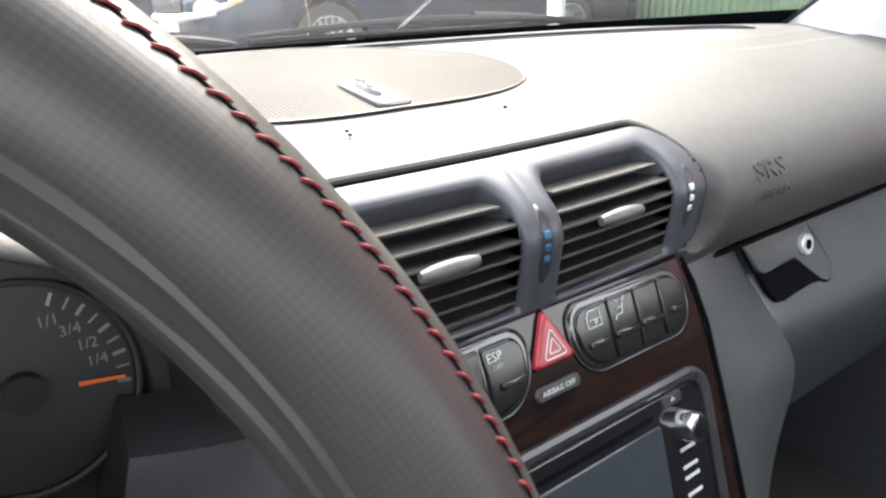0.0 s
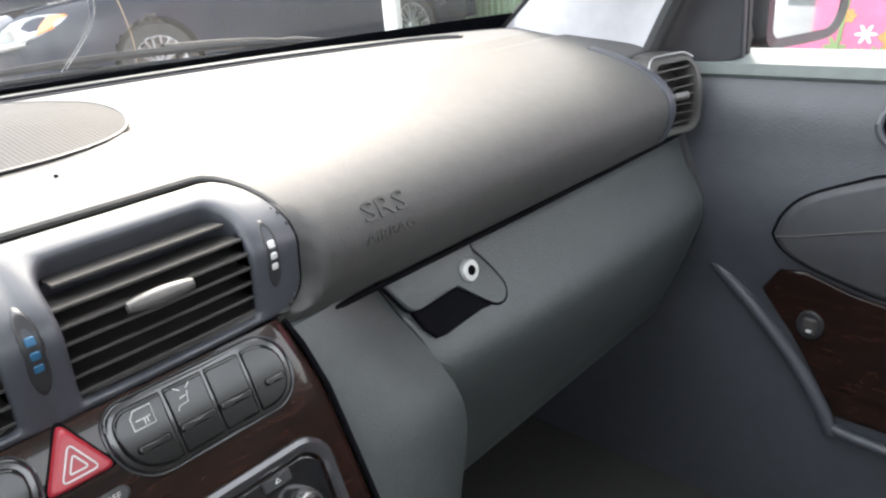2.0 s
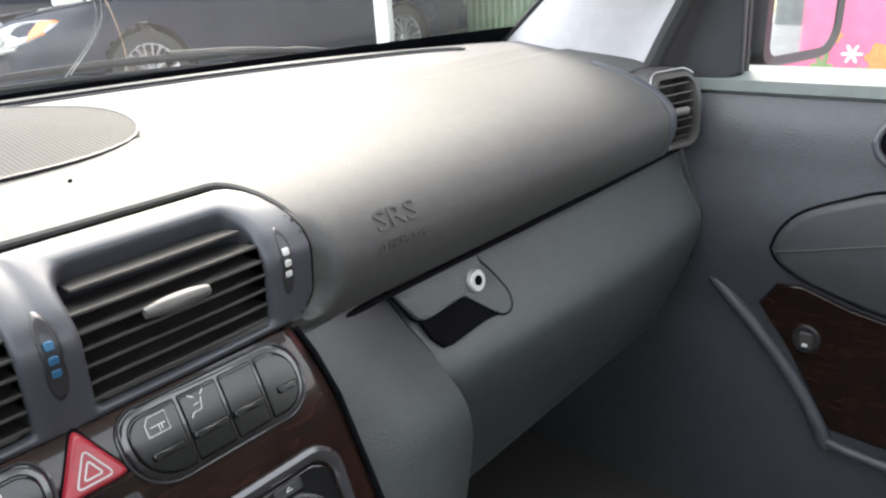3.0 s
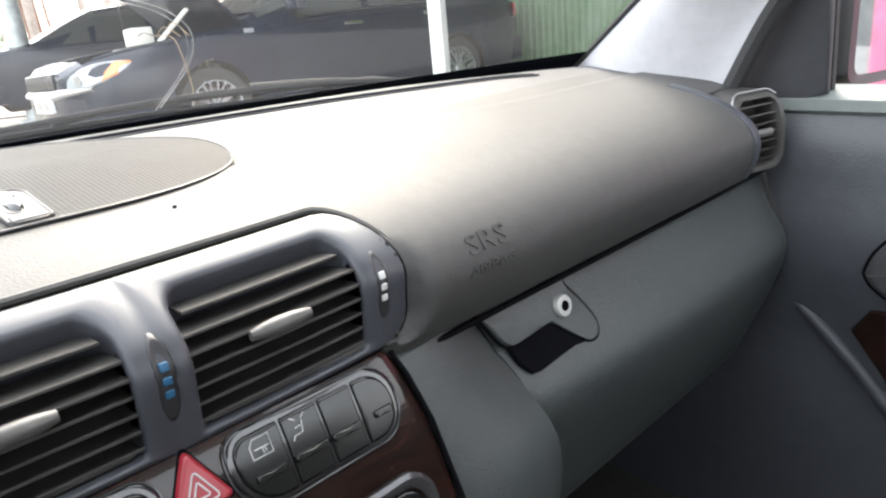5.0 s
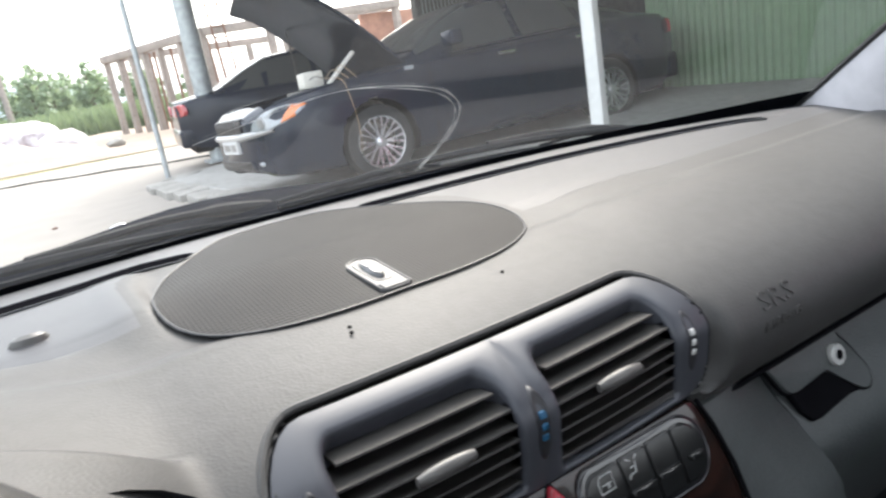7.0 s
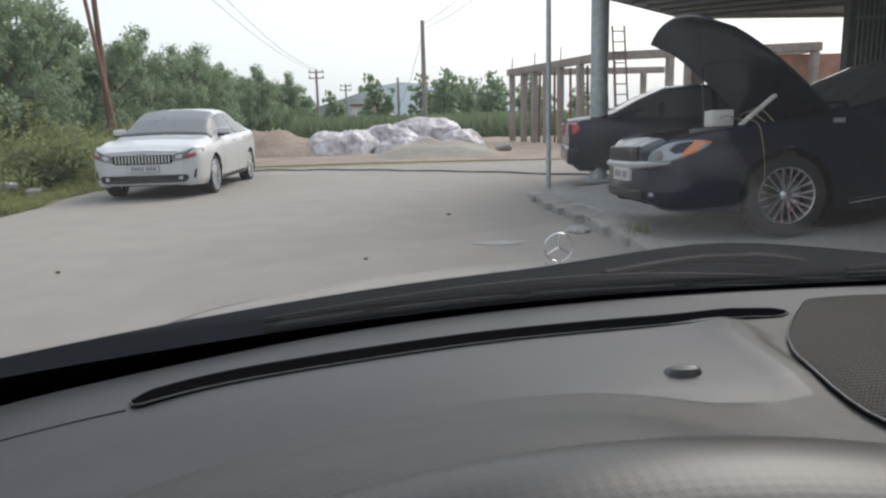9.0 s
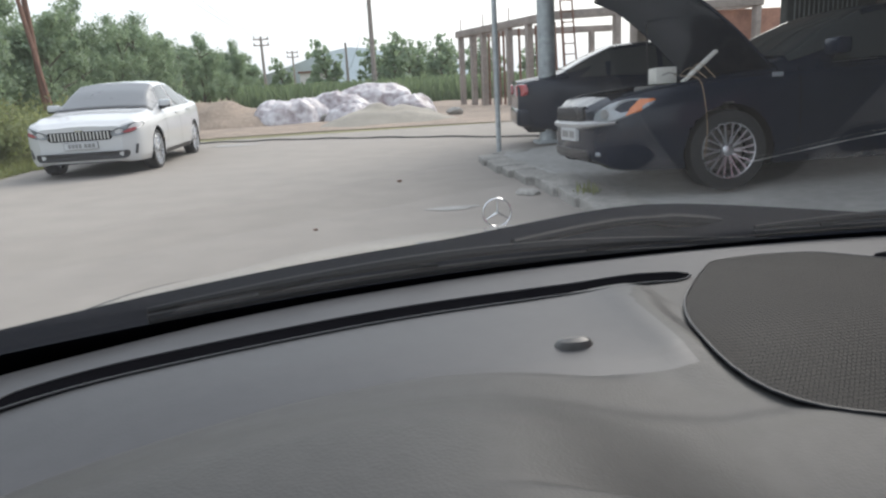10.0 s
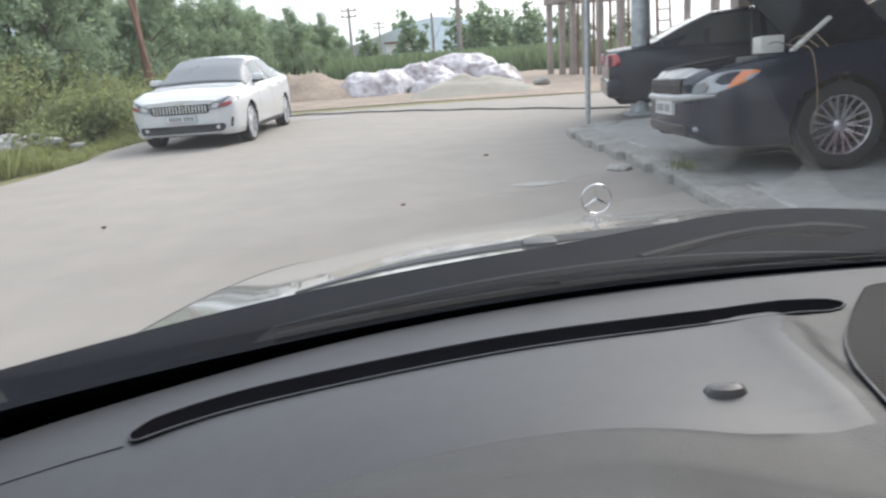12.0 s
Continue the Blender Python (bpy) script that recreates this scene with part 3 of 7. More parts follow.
def stadium(w, y0, y1, n=12):
    """A slot's outline, round at its far end and blunt at its near end."""
    return [(SX + w * math.cos(math.pi * k / n), y1 - w + w * math.sin(math.pi * k / n)) for k in range(n + 1)] + [(SX - w * 0.97, y0 + 0.004), (SX - w * 0.6, y0), (SX + w * 0.6, y0), (SX + w * 0.97, y0 + 0.004)]


def on_grille(x, y, d):
    return Vector((x, y, dash_z(x, y) + 0.0043 + d))


sensor = part("light_sensor", slab(stadium(0.0125, 0.1345, 0.202), on_grille, 0.0010, 0.001), BLACK, dash, "long oval light sensor with a pale rim in the grille")
part("sensor_rim", tube([on_grille(x, y, 0.0012) for x, y in stadium(0.0118, 0.1350, 0.2010) + stadium(0.0118, 0.1350, 0.2010)[:1]], 0.0007, 8), KNOB, sensor)
part("tongue", slab([(SX - 0.010, 0.1365), (SX + 0.010, 0.1365), (SX + 0.0098, 0.147), (SX, 0.1505), (SX - 0.0098, 0.147)], on_grille, 0.0022, 0.001), BLACK, sensor, "dark tongue of the sensor")
part("sensor_well", slab(stadium(0.0080, 0.1520, 0.197), on_grille, 0.0016, 0.0004), BLACK, sensor)
part("lens", slab([(SX - 0.001 + 0.0058 * math.cos(a), 0.173 + 0.019 * math.sin(a)) for a in [2 * math.pi * k / 24 for k in range(24)]], on_grille, 0.0050, 0.005), PIANO, sensor, "dark domed lens")
# small screw holes left in the pad: near-black stubs with the hole's shade as colour
for x, y in ((-0.057, 0.1135), (-0.060, 0.1045), (0.0633, 0.111)):
    part("screw_hole", tube([(x, y, dash_z(x, y) - 0.001), (x, y, dash_z(x, y) + 0.0004)], 0.0013, 10), VOID, dash)
part("alarm_light", slab([(-0.226 + 0.0135 * math.cos(a), 0.255 + 0.010 * math.sin(a)) for a in [2 * math.pi * k / 20 for k in range(20)]], lambda x, y, d: Vector((x, y, dash_z(x, y) + d * (1.6 - 60 * (y - 0.245)))), 0.005, 0.006), KNOB, dash, "small dark wedge-shaped sensor bump")

# ---- centre vents ----


def bez(x, z, d=0.0):
    y = 0.004 + (26 * (z - 0.88) ** 2 if z > 0.88 else 0.12 * (0.88 - z)) + 0.25 * x * x
    tilt = 52 * (z - 0.88) if z > 0.88 else 0
    return Vector((x, y - d / math.hypot(1, tilt), z + d * tilt / math.hypot(1, tilt)))


vents = thing("centre_air_vents", "satin grey twin centre air vents with black slats", "air vent", (0, 0.02, 0.84))
bm = bmesh.new()
for s in (-1, 1):
    outer = rrect(-0.1525 if s < 0 else 0, 0 if s < 0 else 0.1525, 0.8385, 0.9205, (0.0004, 0.034, 0.020, 0.0004) if s < 0 else (0.034, 0.0004, 0.0004, 0.020), 7, 8)
    inner = rrect(-0.1195 if s < 0 else 0.0145, -0.0145 if s < 0 else 0.1195, 0.8430, 0.9125, (0.013, 0.010, 0.004, 0.004) if s < 0 else (0.013, 0.010, 0.004, 0.004), 7, 8)
    rings = []
    for k, (f, d) in enumerate(((0.0, 0.0), (0.2, 0.0005), (0.5, 0.001), (0.75, 0.0008), (0.9, 0.0), (0.97, -0.0015), (1.0, -0.004), (1.0, -0.030))):
        rings.append([bez(a[0] + (b[0] - a[0]) * f, a[1] + (b[1] - a[1]) * f, d) for a, b in zip(outer, inner)])
    loft(rings, bm, True, False)
bmesh.ops.remove_doubles(bm, verts=bm.verts, dist=0.0009)
bezel = part("bezel", bm, SATIN, vents, "satin blue-grey bezel")
arch = [p for p in rrect(-0.1525, 0.1525, 0.8385, 0.9205, (0.034, 0.034, 0.020, 0.020), 7, 24)]
part("skirt", loft([[bez(x, z, d) for x, z in arch] for d in (0.0, -0.03)], caps=False), SATIN, vents)
part("gasket", tube([bez(x, z, -0.0015) for x, z in arch + arch[:1]], 0.0017, 6), VOID, vents)
swell = rrect(-0.1562, 0.1562, 0.8385, 0.9242, (0.0377, 0.0377, 0.020, 0.020), 9, 30)
part("opening_lip", tube([bez(x, z, -0.0030) for x, z in swell if z > 0.842], 0.0026, 8), PAD, dash)
for s in (-1, 1):
    x0, x1 = (-0.1195, -0.0145) if s < 0 else (0.0145, 0.1195)
    vent = part("vent_box", loft([[bez(x, z, -0.004) for x, z in rrect(x0, x1, 0.8430, 0.9125, 0.008)], [Vector((x, 0.052, z)) for x, z in rrect(x0, x1, 0.8430, 0.9125, 0.008)]], caps=False), BLACK, vents)
    part("vent_back", loft([[Vector((x, y, z)) for x, z in rrect(x0 - 0.002, x1 + 0.002, 0.8415, 0.9140, 0.008)] for y in (0.050, 0.053)]), SLAT, vent)
    for k in range(7):
        z = 0.8462 + 0.0095 * k
        e = 0.0 if k < 6 else 0.005
        f = bez(0, z, -0.0035)
        bm = loft([[Vector((x, f.y + 0.25 * x * x, f.z)), Vector((x, f.y + 0.25 * x * x + 0.0008, f.z + 0.0014)), Vector((x, f.y + 0.25 * x * x + 0.024, f.z - 0.0004)), Vector((x, f.y + 0.25 * x * x + 0.024, f.z - 0.0016))] for x in [x0 + e + (x1 - x0 - 2 * e) * i / 6 for i in range(7)]])
        tube([Vector((x, f.y + 0.25 * x * x + 0.0003, f.z + 0.0011)) for x in [x0 + e + (x1 - x0 - 2 * e) * i / 6 for i in range(7)]], 0.0007, 6, bm)
        part("slat", bm, SLAT, vent, smooth=False)
    kx, kz = s * 0.0635, 0.8830
    kb = bez(kx, kz, -0.002)
    bm = bmesh.new()
    rings = []
    for i in range(9):
        u = i / 8
        r = 0.0058 * math.sin(math.pi * min(1, max(0, 0.10 + 0.8 * u))) ** 0.45
        x = kx - 0.018 + 0.036 * u
        rings.append([Vector((x, kb.y - 0.001 - 0.0042 * math.cos(a) * r / 0.0058, kb.z + r * 0.85 * math.sin(a))) for a in [2 * math.pi * k / 12 for k in range(12)]])
    part("vent_knob", loft(rings, bm), KNOB, vent, "silver-grey sliding knob")
for x in (-0.1335, 0.0, 0.1335):
    ring = [(x + 0.0068 * math.cos(a) , 0.8785 + 0.0235 * math.sin(a)) for a in [2 * math.pi * k / 24 for k in range(24)]]
    wheel = part("thumb_wheel", slab(ring, lambda a, b, d: bez(a, b, d), 0.0014, 0.004), BLACK, vents, "black ribbed thumb wheel")
    for k in (-1, 0, 1):
        part("mark", slab(rrect(x - 0.0022, x + 0.0022, 0.8790 + 0.0068 * k - 0.0020, 0.8790 + 0.0068 * k + 0.0020, 0.0008, 2, 1), bez, 0.0022, 0.0005), BLUE if x == 0 else PRINT, wheel)

# ---- centre console ----


def con(x, z, d=0.0):
    """The console's face, rolled back towards its top."""
    h = max(0.0, 0.84 - z)
    return Vector((x, 0.0125 - 0.34 * h - 0.005 * (1 - math.exp(-h / 0.024)) - 0.947 * d, z + 0.322 * d))


console = thing("centre_console", "glossy dark burl wood centre console panel", "console panel", (0, 0, 0.55))


def panel_x(z):
    return along([(0.55, 0.152), (0.64, 0.150), (0.73, 0.1455), (0.79, 0.1415), (0.820, 0.1355), (0.8365, 0.1305), (0.838, 0.127)], z)


def panel_pt(u, v):
    z = 0.838 - 0.288 * v ** 1.5
    w = panel_x(z)
    a = 2 * u - 1
    return con(a * w, z, 0.0030 - 0.0032 * smooth01(0.955, 1.0, abs(a)) ** 2 - 0.0030 * smooth01(0.012, 0.0, v) ** 2)


part("wood_panel", grid(panel_pt, 60, 60), WOOD, console, "lacquered dark red-brown burl wood")
part("panel_seam", tube([con(x, z, 0.001) for x, z in [(0.1335, 0.836), (0.1390, 0.819), (0.1448, 0.79), (0.1488, 0.73), (0.1533, 0.64), (0.1553, 0.55)]], 0.0016, 6), VOID, console)
part("panel_seam", tube([con(-x, z, 0.001) for x, z in [(0.1335, 0.836), (0.1390, 0.819), (0.1448, 0.79), (0.1488, 0.73), (0.1533, 0.64), (0.1553, 0.55)]], 0.0016, 6), VOID, console)


def icon(lines, face, parent, r=0.00035):
    bm = bmesh.new()
    for pts in lines:
        tube([face(x, z, 0.0003) for x, z in pts], r, 4, bm)
    return part("icon", bm, PRINT, parent, smooth=False)


def cluster(sg):
    cuts = [0.0195, 0.0490, 0.0730, 0.0960, 0.1205]
    radii = (0.016, 0.009, 0.022, 0.015) if sg > 0 else (0.009, 0.016, 0.015, 0.022)
    x0, x1 = (cuts[0], cuts[-1]) if sg > 0 else (-cuts[-1], -cuts[0])
    rim_ = rrect(x0 - 0.0036, x1 + 0.0036, 0.7938, 0.8356, [r + 0.003 for r in radii], 7, 5)
    body = part("switch_bank", slab(rim_, con, 0.0052, 0.0022), PIANO, console, "glossy black rocker switch bank")
    part("bank_rim", tube([con(x, z, 0.0040) for x, z in rim_ + rim_[:1]], 0.0007, 6), DARKTRIM, body)
    keys = []
    for k in range(4):
        a, b = cuts[k] + 0.0007, cuts[k + 1] - 0.0007
        if sg < 0:
            a, b = -b, -a
        r = [0.0012] * 4
        ends = {(1, 0): (1, 2), (1, 3): (0, 3), (-1, 0): (0, 3), (-1, 3): (1, 2)}.get((sg, k), ())
        for q in ends:
            r[q] = radii[q]
        key = part("switch_key", slab(rrect(a, b, 0.7973, 0.8319, r, 5, 3), con, 0.0068, 0.0016), KEYGLOSS, body)
        keys.append(key)
        z = 0.8110
        if not (sg < 0 and k in (1, 2)):
            part("ridge", slab(rrect(a + (0.007 if k in (0, 3) else 0.0004), b - (0.003 if k in (0, 3) else 0.0004), z - 0.0024, z + 0.0016, 0.001, 2, 2), lambda x, y, d: con(x, y, 0.0060 + d), 0.0030, 0.0014), KEYGLOSS, key)
    return keys


right = cluster(1)
left = cluster(-1)[::-1]


def up(x, z, d):
    return con(x, z, 0.0071 + d)


icon([[(0.0295, 0.8200), (0.0295, 0.8260), (0.0320, 0.8290), (0.0410, 0.8290), (0.0410, 0.8200), (0.0295, 0.8200)], [(0.0315, 0.8240), (0.0395, 0.8240)], [(0.0360, 0.8240), (0.0360, 0.8210)], [(0.0375, 0.8240), (0.0375, 0.8215)]], up, right[0])
icon([[(0.0545, 0.8300), (0.0575, 0.8280)], [(0.0610, 0.8280), (0.0635, 0.8300)], [(0.0610, 0.8270), (0.0595, 0.8215), (0.0545, 0.8210), (0.0530, 0.8190)], [(0.0595, 0.8250), (0.0560, 0.8245)]], up, right[1])
for zc in (0.8244, 0.8060):
    icon([[(-0.0715, zc - 0.0036), (-0.0715, zc + 0.0036), (-0.0600, zc + 0.0036), (-0.0600, zc - 0.0036), (-0.0715, zc - 0.0036)], [(-0.0700, zc - 0.0020), (-0.0615, zc - 0.0020)], [(-0.0700, zc - 0.0004), (-0.0615, zc - 0.0004)], [(-0.0665, zc + 0.0018), (-0.0650, zc + 0.0018)]], up, left[2])


def turncon(z):
    return pose(0, 0, 0, 90 - math.degrees(math.atan(0.34 + 0.21 * math.exp(-(0.84 - z) / 0.024))), 0, 0)


letters("ESP", 0.0072, 0.0001, Matrix.Translation(con(-0.0410, 0.8258, 0.0073)) @ turncon(0.8258), PRINT, left[3])
letters("OFF", 0.0040, 0.0001, Matrix.Translation(con(-0.0400, 0.8206, 0.0073)) @ turncon(0.8206), SILVER, left[3])

tri = [(0.0, 0.8395), (-0.0172, 0.8098), (0.0172, 0.8098)]


def rounded_tri(scale, zc=0.8197, n=6, r=0.0035):
    pts = []
    for i in range(3):
        p, a, b = Vector((tri[i][0] * scale, zc + (tri[i][1] - zc) * scale)), Vector((tri[i - 1][0] * scale, zc + (tri[i - 1][1] - zc) * scale)), Vector((tri[(i + 1) % 3][0] * scale, zc + (tri[(i + 1) % 3][1] - zc) * scale))
        p0, p1 = p + (a - p).normalized() * r * 1.6 * scale, p + (b - p).normalized() * r * 1.6 * scale
        pts += [tuple(p0 * (1 - t) ** 2 + p * 2 * t * (1 - t) + p1 * t * t) for t in [k / n for k in range(n + 1)]]
    return pts


hazard_frame = part("hazard_frame", slab(rounded_tri(1.12), con, 0.0040, 0.0015), VOID, console)
hazard = part("hazard_button", slab(rounded_tri(1.0), con, 0.0078, 0.0030), REDBTN, console, "red triangular hazard button")
for sc, off in ((0.52, 0.0), (0.26, 0.0)):
    pts = [con(x, z - 0.0008, 0.0081) for x, z in rounded_tri(sc, n=3)]
    part("triangle_print", tube(pts + pts[:1], 0.00045, 5), PRINT, hazard)
pill = part("airbag_lamp", slab(rrect(-0.0178, 0.0178, 0.7925, 0.8000, 0.0037, 6, 4), con, 0.0046, 0.0012), BLACK, console, "small oval warning lamp lens")
letters("AIRBAG OFF", 0.0047, 0.0001, Matrix.Translation(con(0, 0.7963, 0.0049)) @ turncon(0.7963), PRINT, pill)

radio = thing("car_radio", "double-height car radio with a polished frame and dark screen", "radio", con(0, 0.60))
fr = []
for f, d in ((0, 0.001), (0, 0.0055), (0.3, 0.0075), (0.7, 0.0072), (1, 0.0050), (1, 0.000)):
    a, b = rrect(-0.1290, 0.1290, 0.585, 0.7725, 0.020, 8, 8), rrect(-0.1215, 0.1215, 0.590, 0.7645, 0.014, 8, 8)
    fr.append([con(p[0] + (q[0] - p[0]) * f, p[1] + (q[1] - p[1]) * f, d) for p, q in zip(a, b)])
part("frame", loft(fr, caps=False), DARKTRIM, radio, "dark polished surround")
part("faceplate", slab(rrect(-0.1205, 0.1205, 0.591, 0.7635, 0.013, 6, 4), con, 0.0040, 0.002), PIANO, radio, "glossy black faceplate")
part("screen", slab(rrect(-0.1000, 0.0760, 0.615, 0.7470, 0.003, 3, 4), con, 0.0050, 0.0008), SCREEN, radio, "unlit grey-blue display")
part("disc_slot", slab(rrect(-0.0950, 0.0700, 0.7520, 0.7545, 0.001, 3, 4), con, 0.0047, 0.0004), VOID, radio)
kc = con(0.0985, 0.7390, 0.004)
axis = (con(0, 0.74, 1) - con(0, 0.74, 0)).normalized()
knob = part("volume_knob", tube([kc, kc + axis * 0.010, kc + axis * 0.0125], [0.0105, 0.0100, 0.0085], 28), CHROME, radio, "chrome rotary knob")
part("knob_cap", tube([kc + axis * 0.0120, kc + axis * 0.0135, kc + axis * 0.0142], [0.0078, 0.0072, 0.003], 24), PIANO, knob)
part("eject_key", slab(rrect(0.0800, 0.0990, 0.7555, 0.7620, 0.0012, 2, 2), con, 0.0060, 0.001), BLACK, radio)
icon([[(0.0875, 0.7585), (0.0895, 0.7605), (0.0915, 0.7585), (0.0875, 0.7585)]], lambda x, z, d: con(x, z, 0.0062 + d), radio)
for z in (0.7235, 0.7120, 0.7050, 0.6940):
    part("caption_bar", slab(rrect(0.0905, 0.1055, z, z + 0.0022, 0.0004, 2, 2), con, 0.0046, 0.0003), PRINT, radio)

# ---- padded column and glovebox ----
GLOVE = [(0.028, 0.8240), (0.022, 0.8150), (0.013, 0.790), (-0.002, 0.765), (-0.011, 0.744), (-0.009, 0.720), (0.000, 0.690), (0.015, 0.650), (0.032, 0.610), (0.052, 0.570), (0.100, 0.545)]
PROUD = [(0.70, -0.029), (0.735, -0.024), (0.765, -0.004), (0.790, 0.013), (0.815, 0.022), (0.824, 0.028)]


def glove_y(z):
    for (y0, z0), (y1, z1) in zip(GLOVE, GLOVE[1:]):
        if z1 <= z <= z0:
            return y0 + (y1 - y0) * (z0 - z) / (z0 - z1)
    return GLOVE[0][0] if z > 0.8 else 0.0


def seam_x(z):
    """Where the padded column meets the glovebox lid."""
    return along([(0.54, 0.225), (0.64, 0.236), (0.68, 0.246), (0.715, 0.2515), (0.77, 0.2415), (0.80, 0.2290), (0.842, 0.2120)], z)


for s, lab in ((1, "dark grained padded column beside the glovebox"), (-1, "dark grained padded column beside the pedals")):
    def col_pt(u, v, s=s):
        z = 0.842 - 0.30 * v
        xa, xb = along([(0.54, 0.1545), (0.64, 0.1525), (0.73, 0.1480), (0.79, 0.1440), (0.82, 0.1380), (0.842, 0.1330)], z), seam_x(z)
        ya, yb = con(0, z, 0.001).y + 0.002, along(PROUD, max(z, 0.70)) + 0.001
        f = min(1.0, u / 0.86)
        b = math.sin(math.pi * f)
        drop = 0.03 * smooth01(0.02, 0.0, v) + 0.07 * max(0.0, u - 0.86) / 0.14
        return Vector((s * (xa + (xb - xa) * f), ya + (yb - ya) * f - 0.006 * b + drop, z))
    alone("padded_column", grid(col_pt, 21, 24), PAD_LOW if s > 0 else BLACK, lab, "trim", "padded columns")

glovebox = thing("glovebox", "dark green-grey grained glovebox lid, shut", "glovebox", (0.45, 0, 0.65))


def glove_pt(u, v):
    p = spl_glove[int(round(v * 36))]
    xl = seam_x(p.z) + 0.0015
    x = xl + (0.7185 - xl) * u
    edge = 0.0025 * smooth01(0.008, 0.0, u) + 0.008 * smooth01(0.97, 1.0, u) ** 2
    return Vector((x, p.y + edge - 0.010 * math.sin(math.pi * u) * math.sin(math.pi * min(1, v * 1.2)), p.z))


spl_glove = spline([(0, y, z) for y, z in GLOVE], 36)
part("lid", grid(glove_pt, 40, 36), PAD_LOW, glovebox, "softly bulged grained lid")
part("lid_gap", tube([Vector((seam_x(0.823 - 0.17 * i / 20) + 0.0006, glove_y(0.823 - 0.17 * i / 20) + 0.002, 0.823 - 0.17 * i / 20)) for i in range(21)], 0.0007, 6), VOID, glovebox)
plate = [(0.2200, 0.8245), (0.2290, 0.8080), (0.2385, 0.7955), (0.2560, 0.7945), (0.2740, 0.7975), (0.2920, 0.7925), (0.3080, 0.7800), (0.3230, 0.7700), (0.3350, 0.7710), (0.3400, 0.7810), (0.3330, 0.7960), (0.3200, 0.8130), (0.3080, 0.8245)]
plate = [(p.x, p.y) for p in spline([(x, z, 0) for x, z in plate] + [(0.2200, 0.8245, 0)], 60)][:-1]


def lockface(x, z, d):
    return Vector((x, glove_y(z) - 0.004 - 0.97 * d, z + 0.24 * d))


catch = part("catch_plate", slab(plate, lockface, 0.0035, 0.003), PAD_LOW, glovebox, "dark grey catch plate with a finger grip")
part("plate_gap", tube([lockface(x, z, 0.0002) for x, z in plate + plate[:1]], 0.0017, 5), VOID, catch)
# No real hollow: a thin near-black plate paints the recess's shade.
part("grip_recess", slab([(0.2400, 0.7960), (0.2560, 0.7950), (0.2740, 0.7980), (0.2920, 0.7930), (0.3080, 0.7805), (0.3230, 0.7705), (0.3060, 0.7720), (0.2800, 0.7705), (0.2620, 0.7695), (0.2530, 0.7705), (0.2460, 0.7790)], lockface, 0.0012, 0.002), VOID, glovebox)
lc = lockface(0.3055, 0.8025, 0.001)
lock = part("lock_cylinder", tube([lc, lc + Vector((0, -0.005, 0.0012)), lc + Vector((0, -0.0062, 0.0015))], [0.0088, 0.0090, 0.0082], 26), LOCKRING, glovebox, "round chrome key lock")
part("lock_core", tube([lc + Vector((0, -0.0060, 0.0015)), lc + Vector((0, -0.0068, 0.0017))], [0.0042, 0.0040], 18), VOID, lock)
part("key_slit", box(-0.0007, 0.0007, -0.0005, 0.0005, -0.0028, 0.0028, m=Matrix.Translation(lc + Vector((0, -0.0071, 0.0018)))), VOID, lock)
bm_under = grid(lambda u, v: Vector((0.17 + 0.54 * u, 0.09 + 0.31 * v, 0.55 - 0.22 * v)), 4, 6)
alone("footwell_panel", bm_under, CARPET, "dark carpeted footwell bulkhead", "trim", kind="structure")
PADLINE = spline(profile(0.2200), 400)
for body, size, z in (("SRS", 0.0200, 0.8835), ("AIRBAG", 0.0100, 0.8680)):
    k = min(range(200, 400), key=lambda q: abs(PADLINE[q].z - z))
    run = (PADLINE[k - 6] - PADLINE[k + 6]).normalized()
    out = Vector((0, -run.z, run.y))
    letters(body, size, 0.0005, Matrix.Translation(PADLINE[k] + out * 0.0005) @ pose(0, 0, 0, math.degrees(math.atan2(run.z, run.y)), 0, 0) @ Matrix.Diagonal((1.3, 1.0, 1.0, 1.0)), PAD, dash, "embossing", "embossed letters in the pad")

tagged(new("wall_front", finish("wall_front", loft([[Vector((x, 0.30, 0.30)), Vector((x, 0.42, 0.45)), Vector((x, 0.42, 0.80)), Vector((x, 0.30, 0.925)), Vector((x, 0.33, 0.925)), Vector((x, 0.46, 0.80)), Vector((x, 0.46, 0.28)), Vector((x, 0.30, 0.28))] for x in (-0.78, 0.78)]), CARPET)), "dark bulkhead under the dashboard", "wall", kind="structure")
for s in (-1, 1):
    tagged(new("kick_panel", finish("kick_panel", box(s * 0.755 - 0.006, s * 0.755 + 0.006, 0.02, 0.45, 0.28, 0.70, 0.003), CARPET)), "dark kick panel beside the footwell", "wall", "kick panels", "structure")

# driver's lower panel
alone("knee_panel", grid(lambda u, v: Vector((-0.25 - 0.45 * u, 0.03 - 0.05 * math.sin(math.pi * v), 0.80 - 0.30 * v)), 12, 12), BLACK, "dark lower dashboard panel above the pedals", "trim", kind="structure")

for s in (-1, 1):
    alone("end_seal", tube([(s * 0.7225, glove_y(z) + 0.006, z) for z in [0.826 - 0.012 * k for k in range(13)]], 0.0055, 8), RUBBER, "dark rubber gap between dashboard end and door", "seal", "end seals")

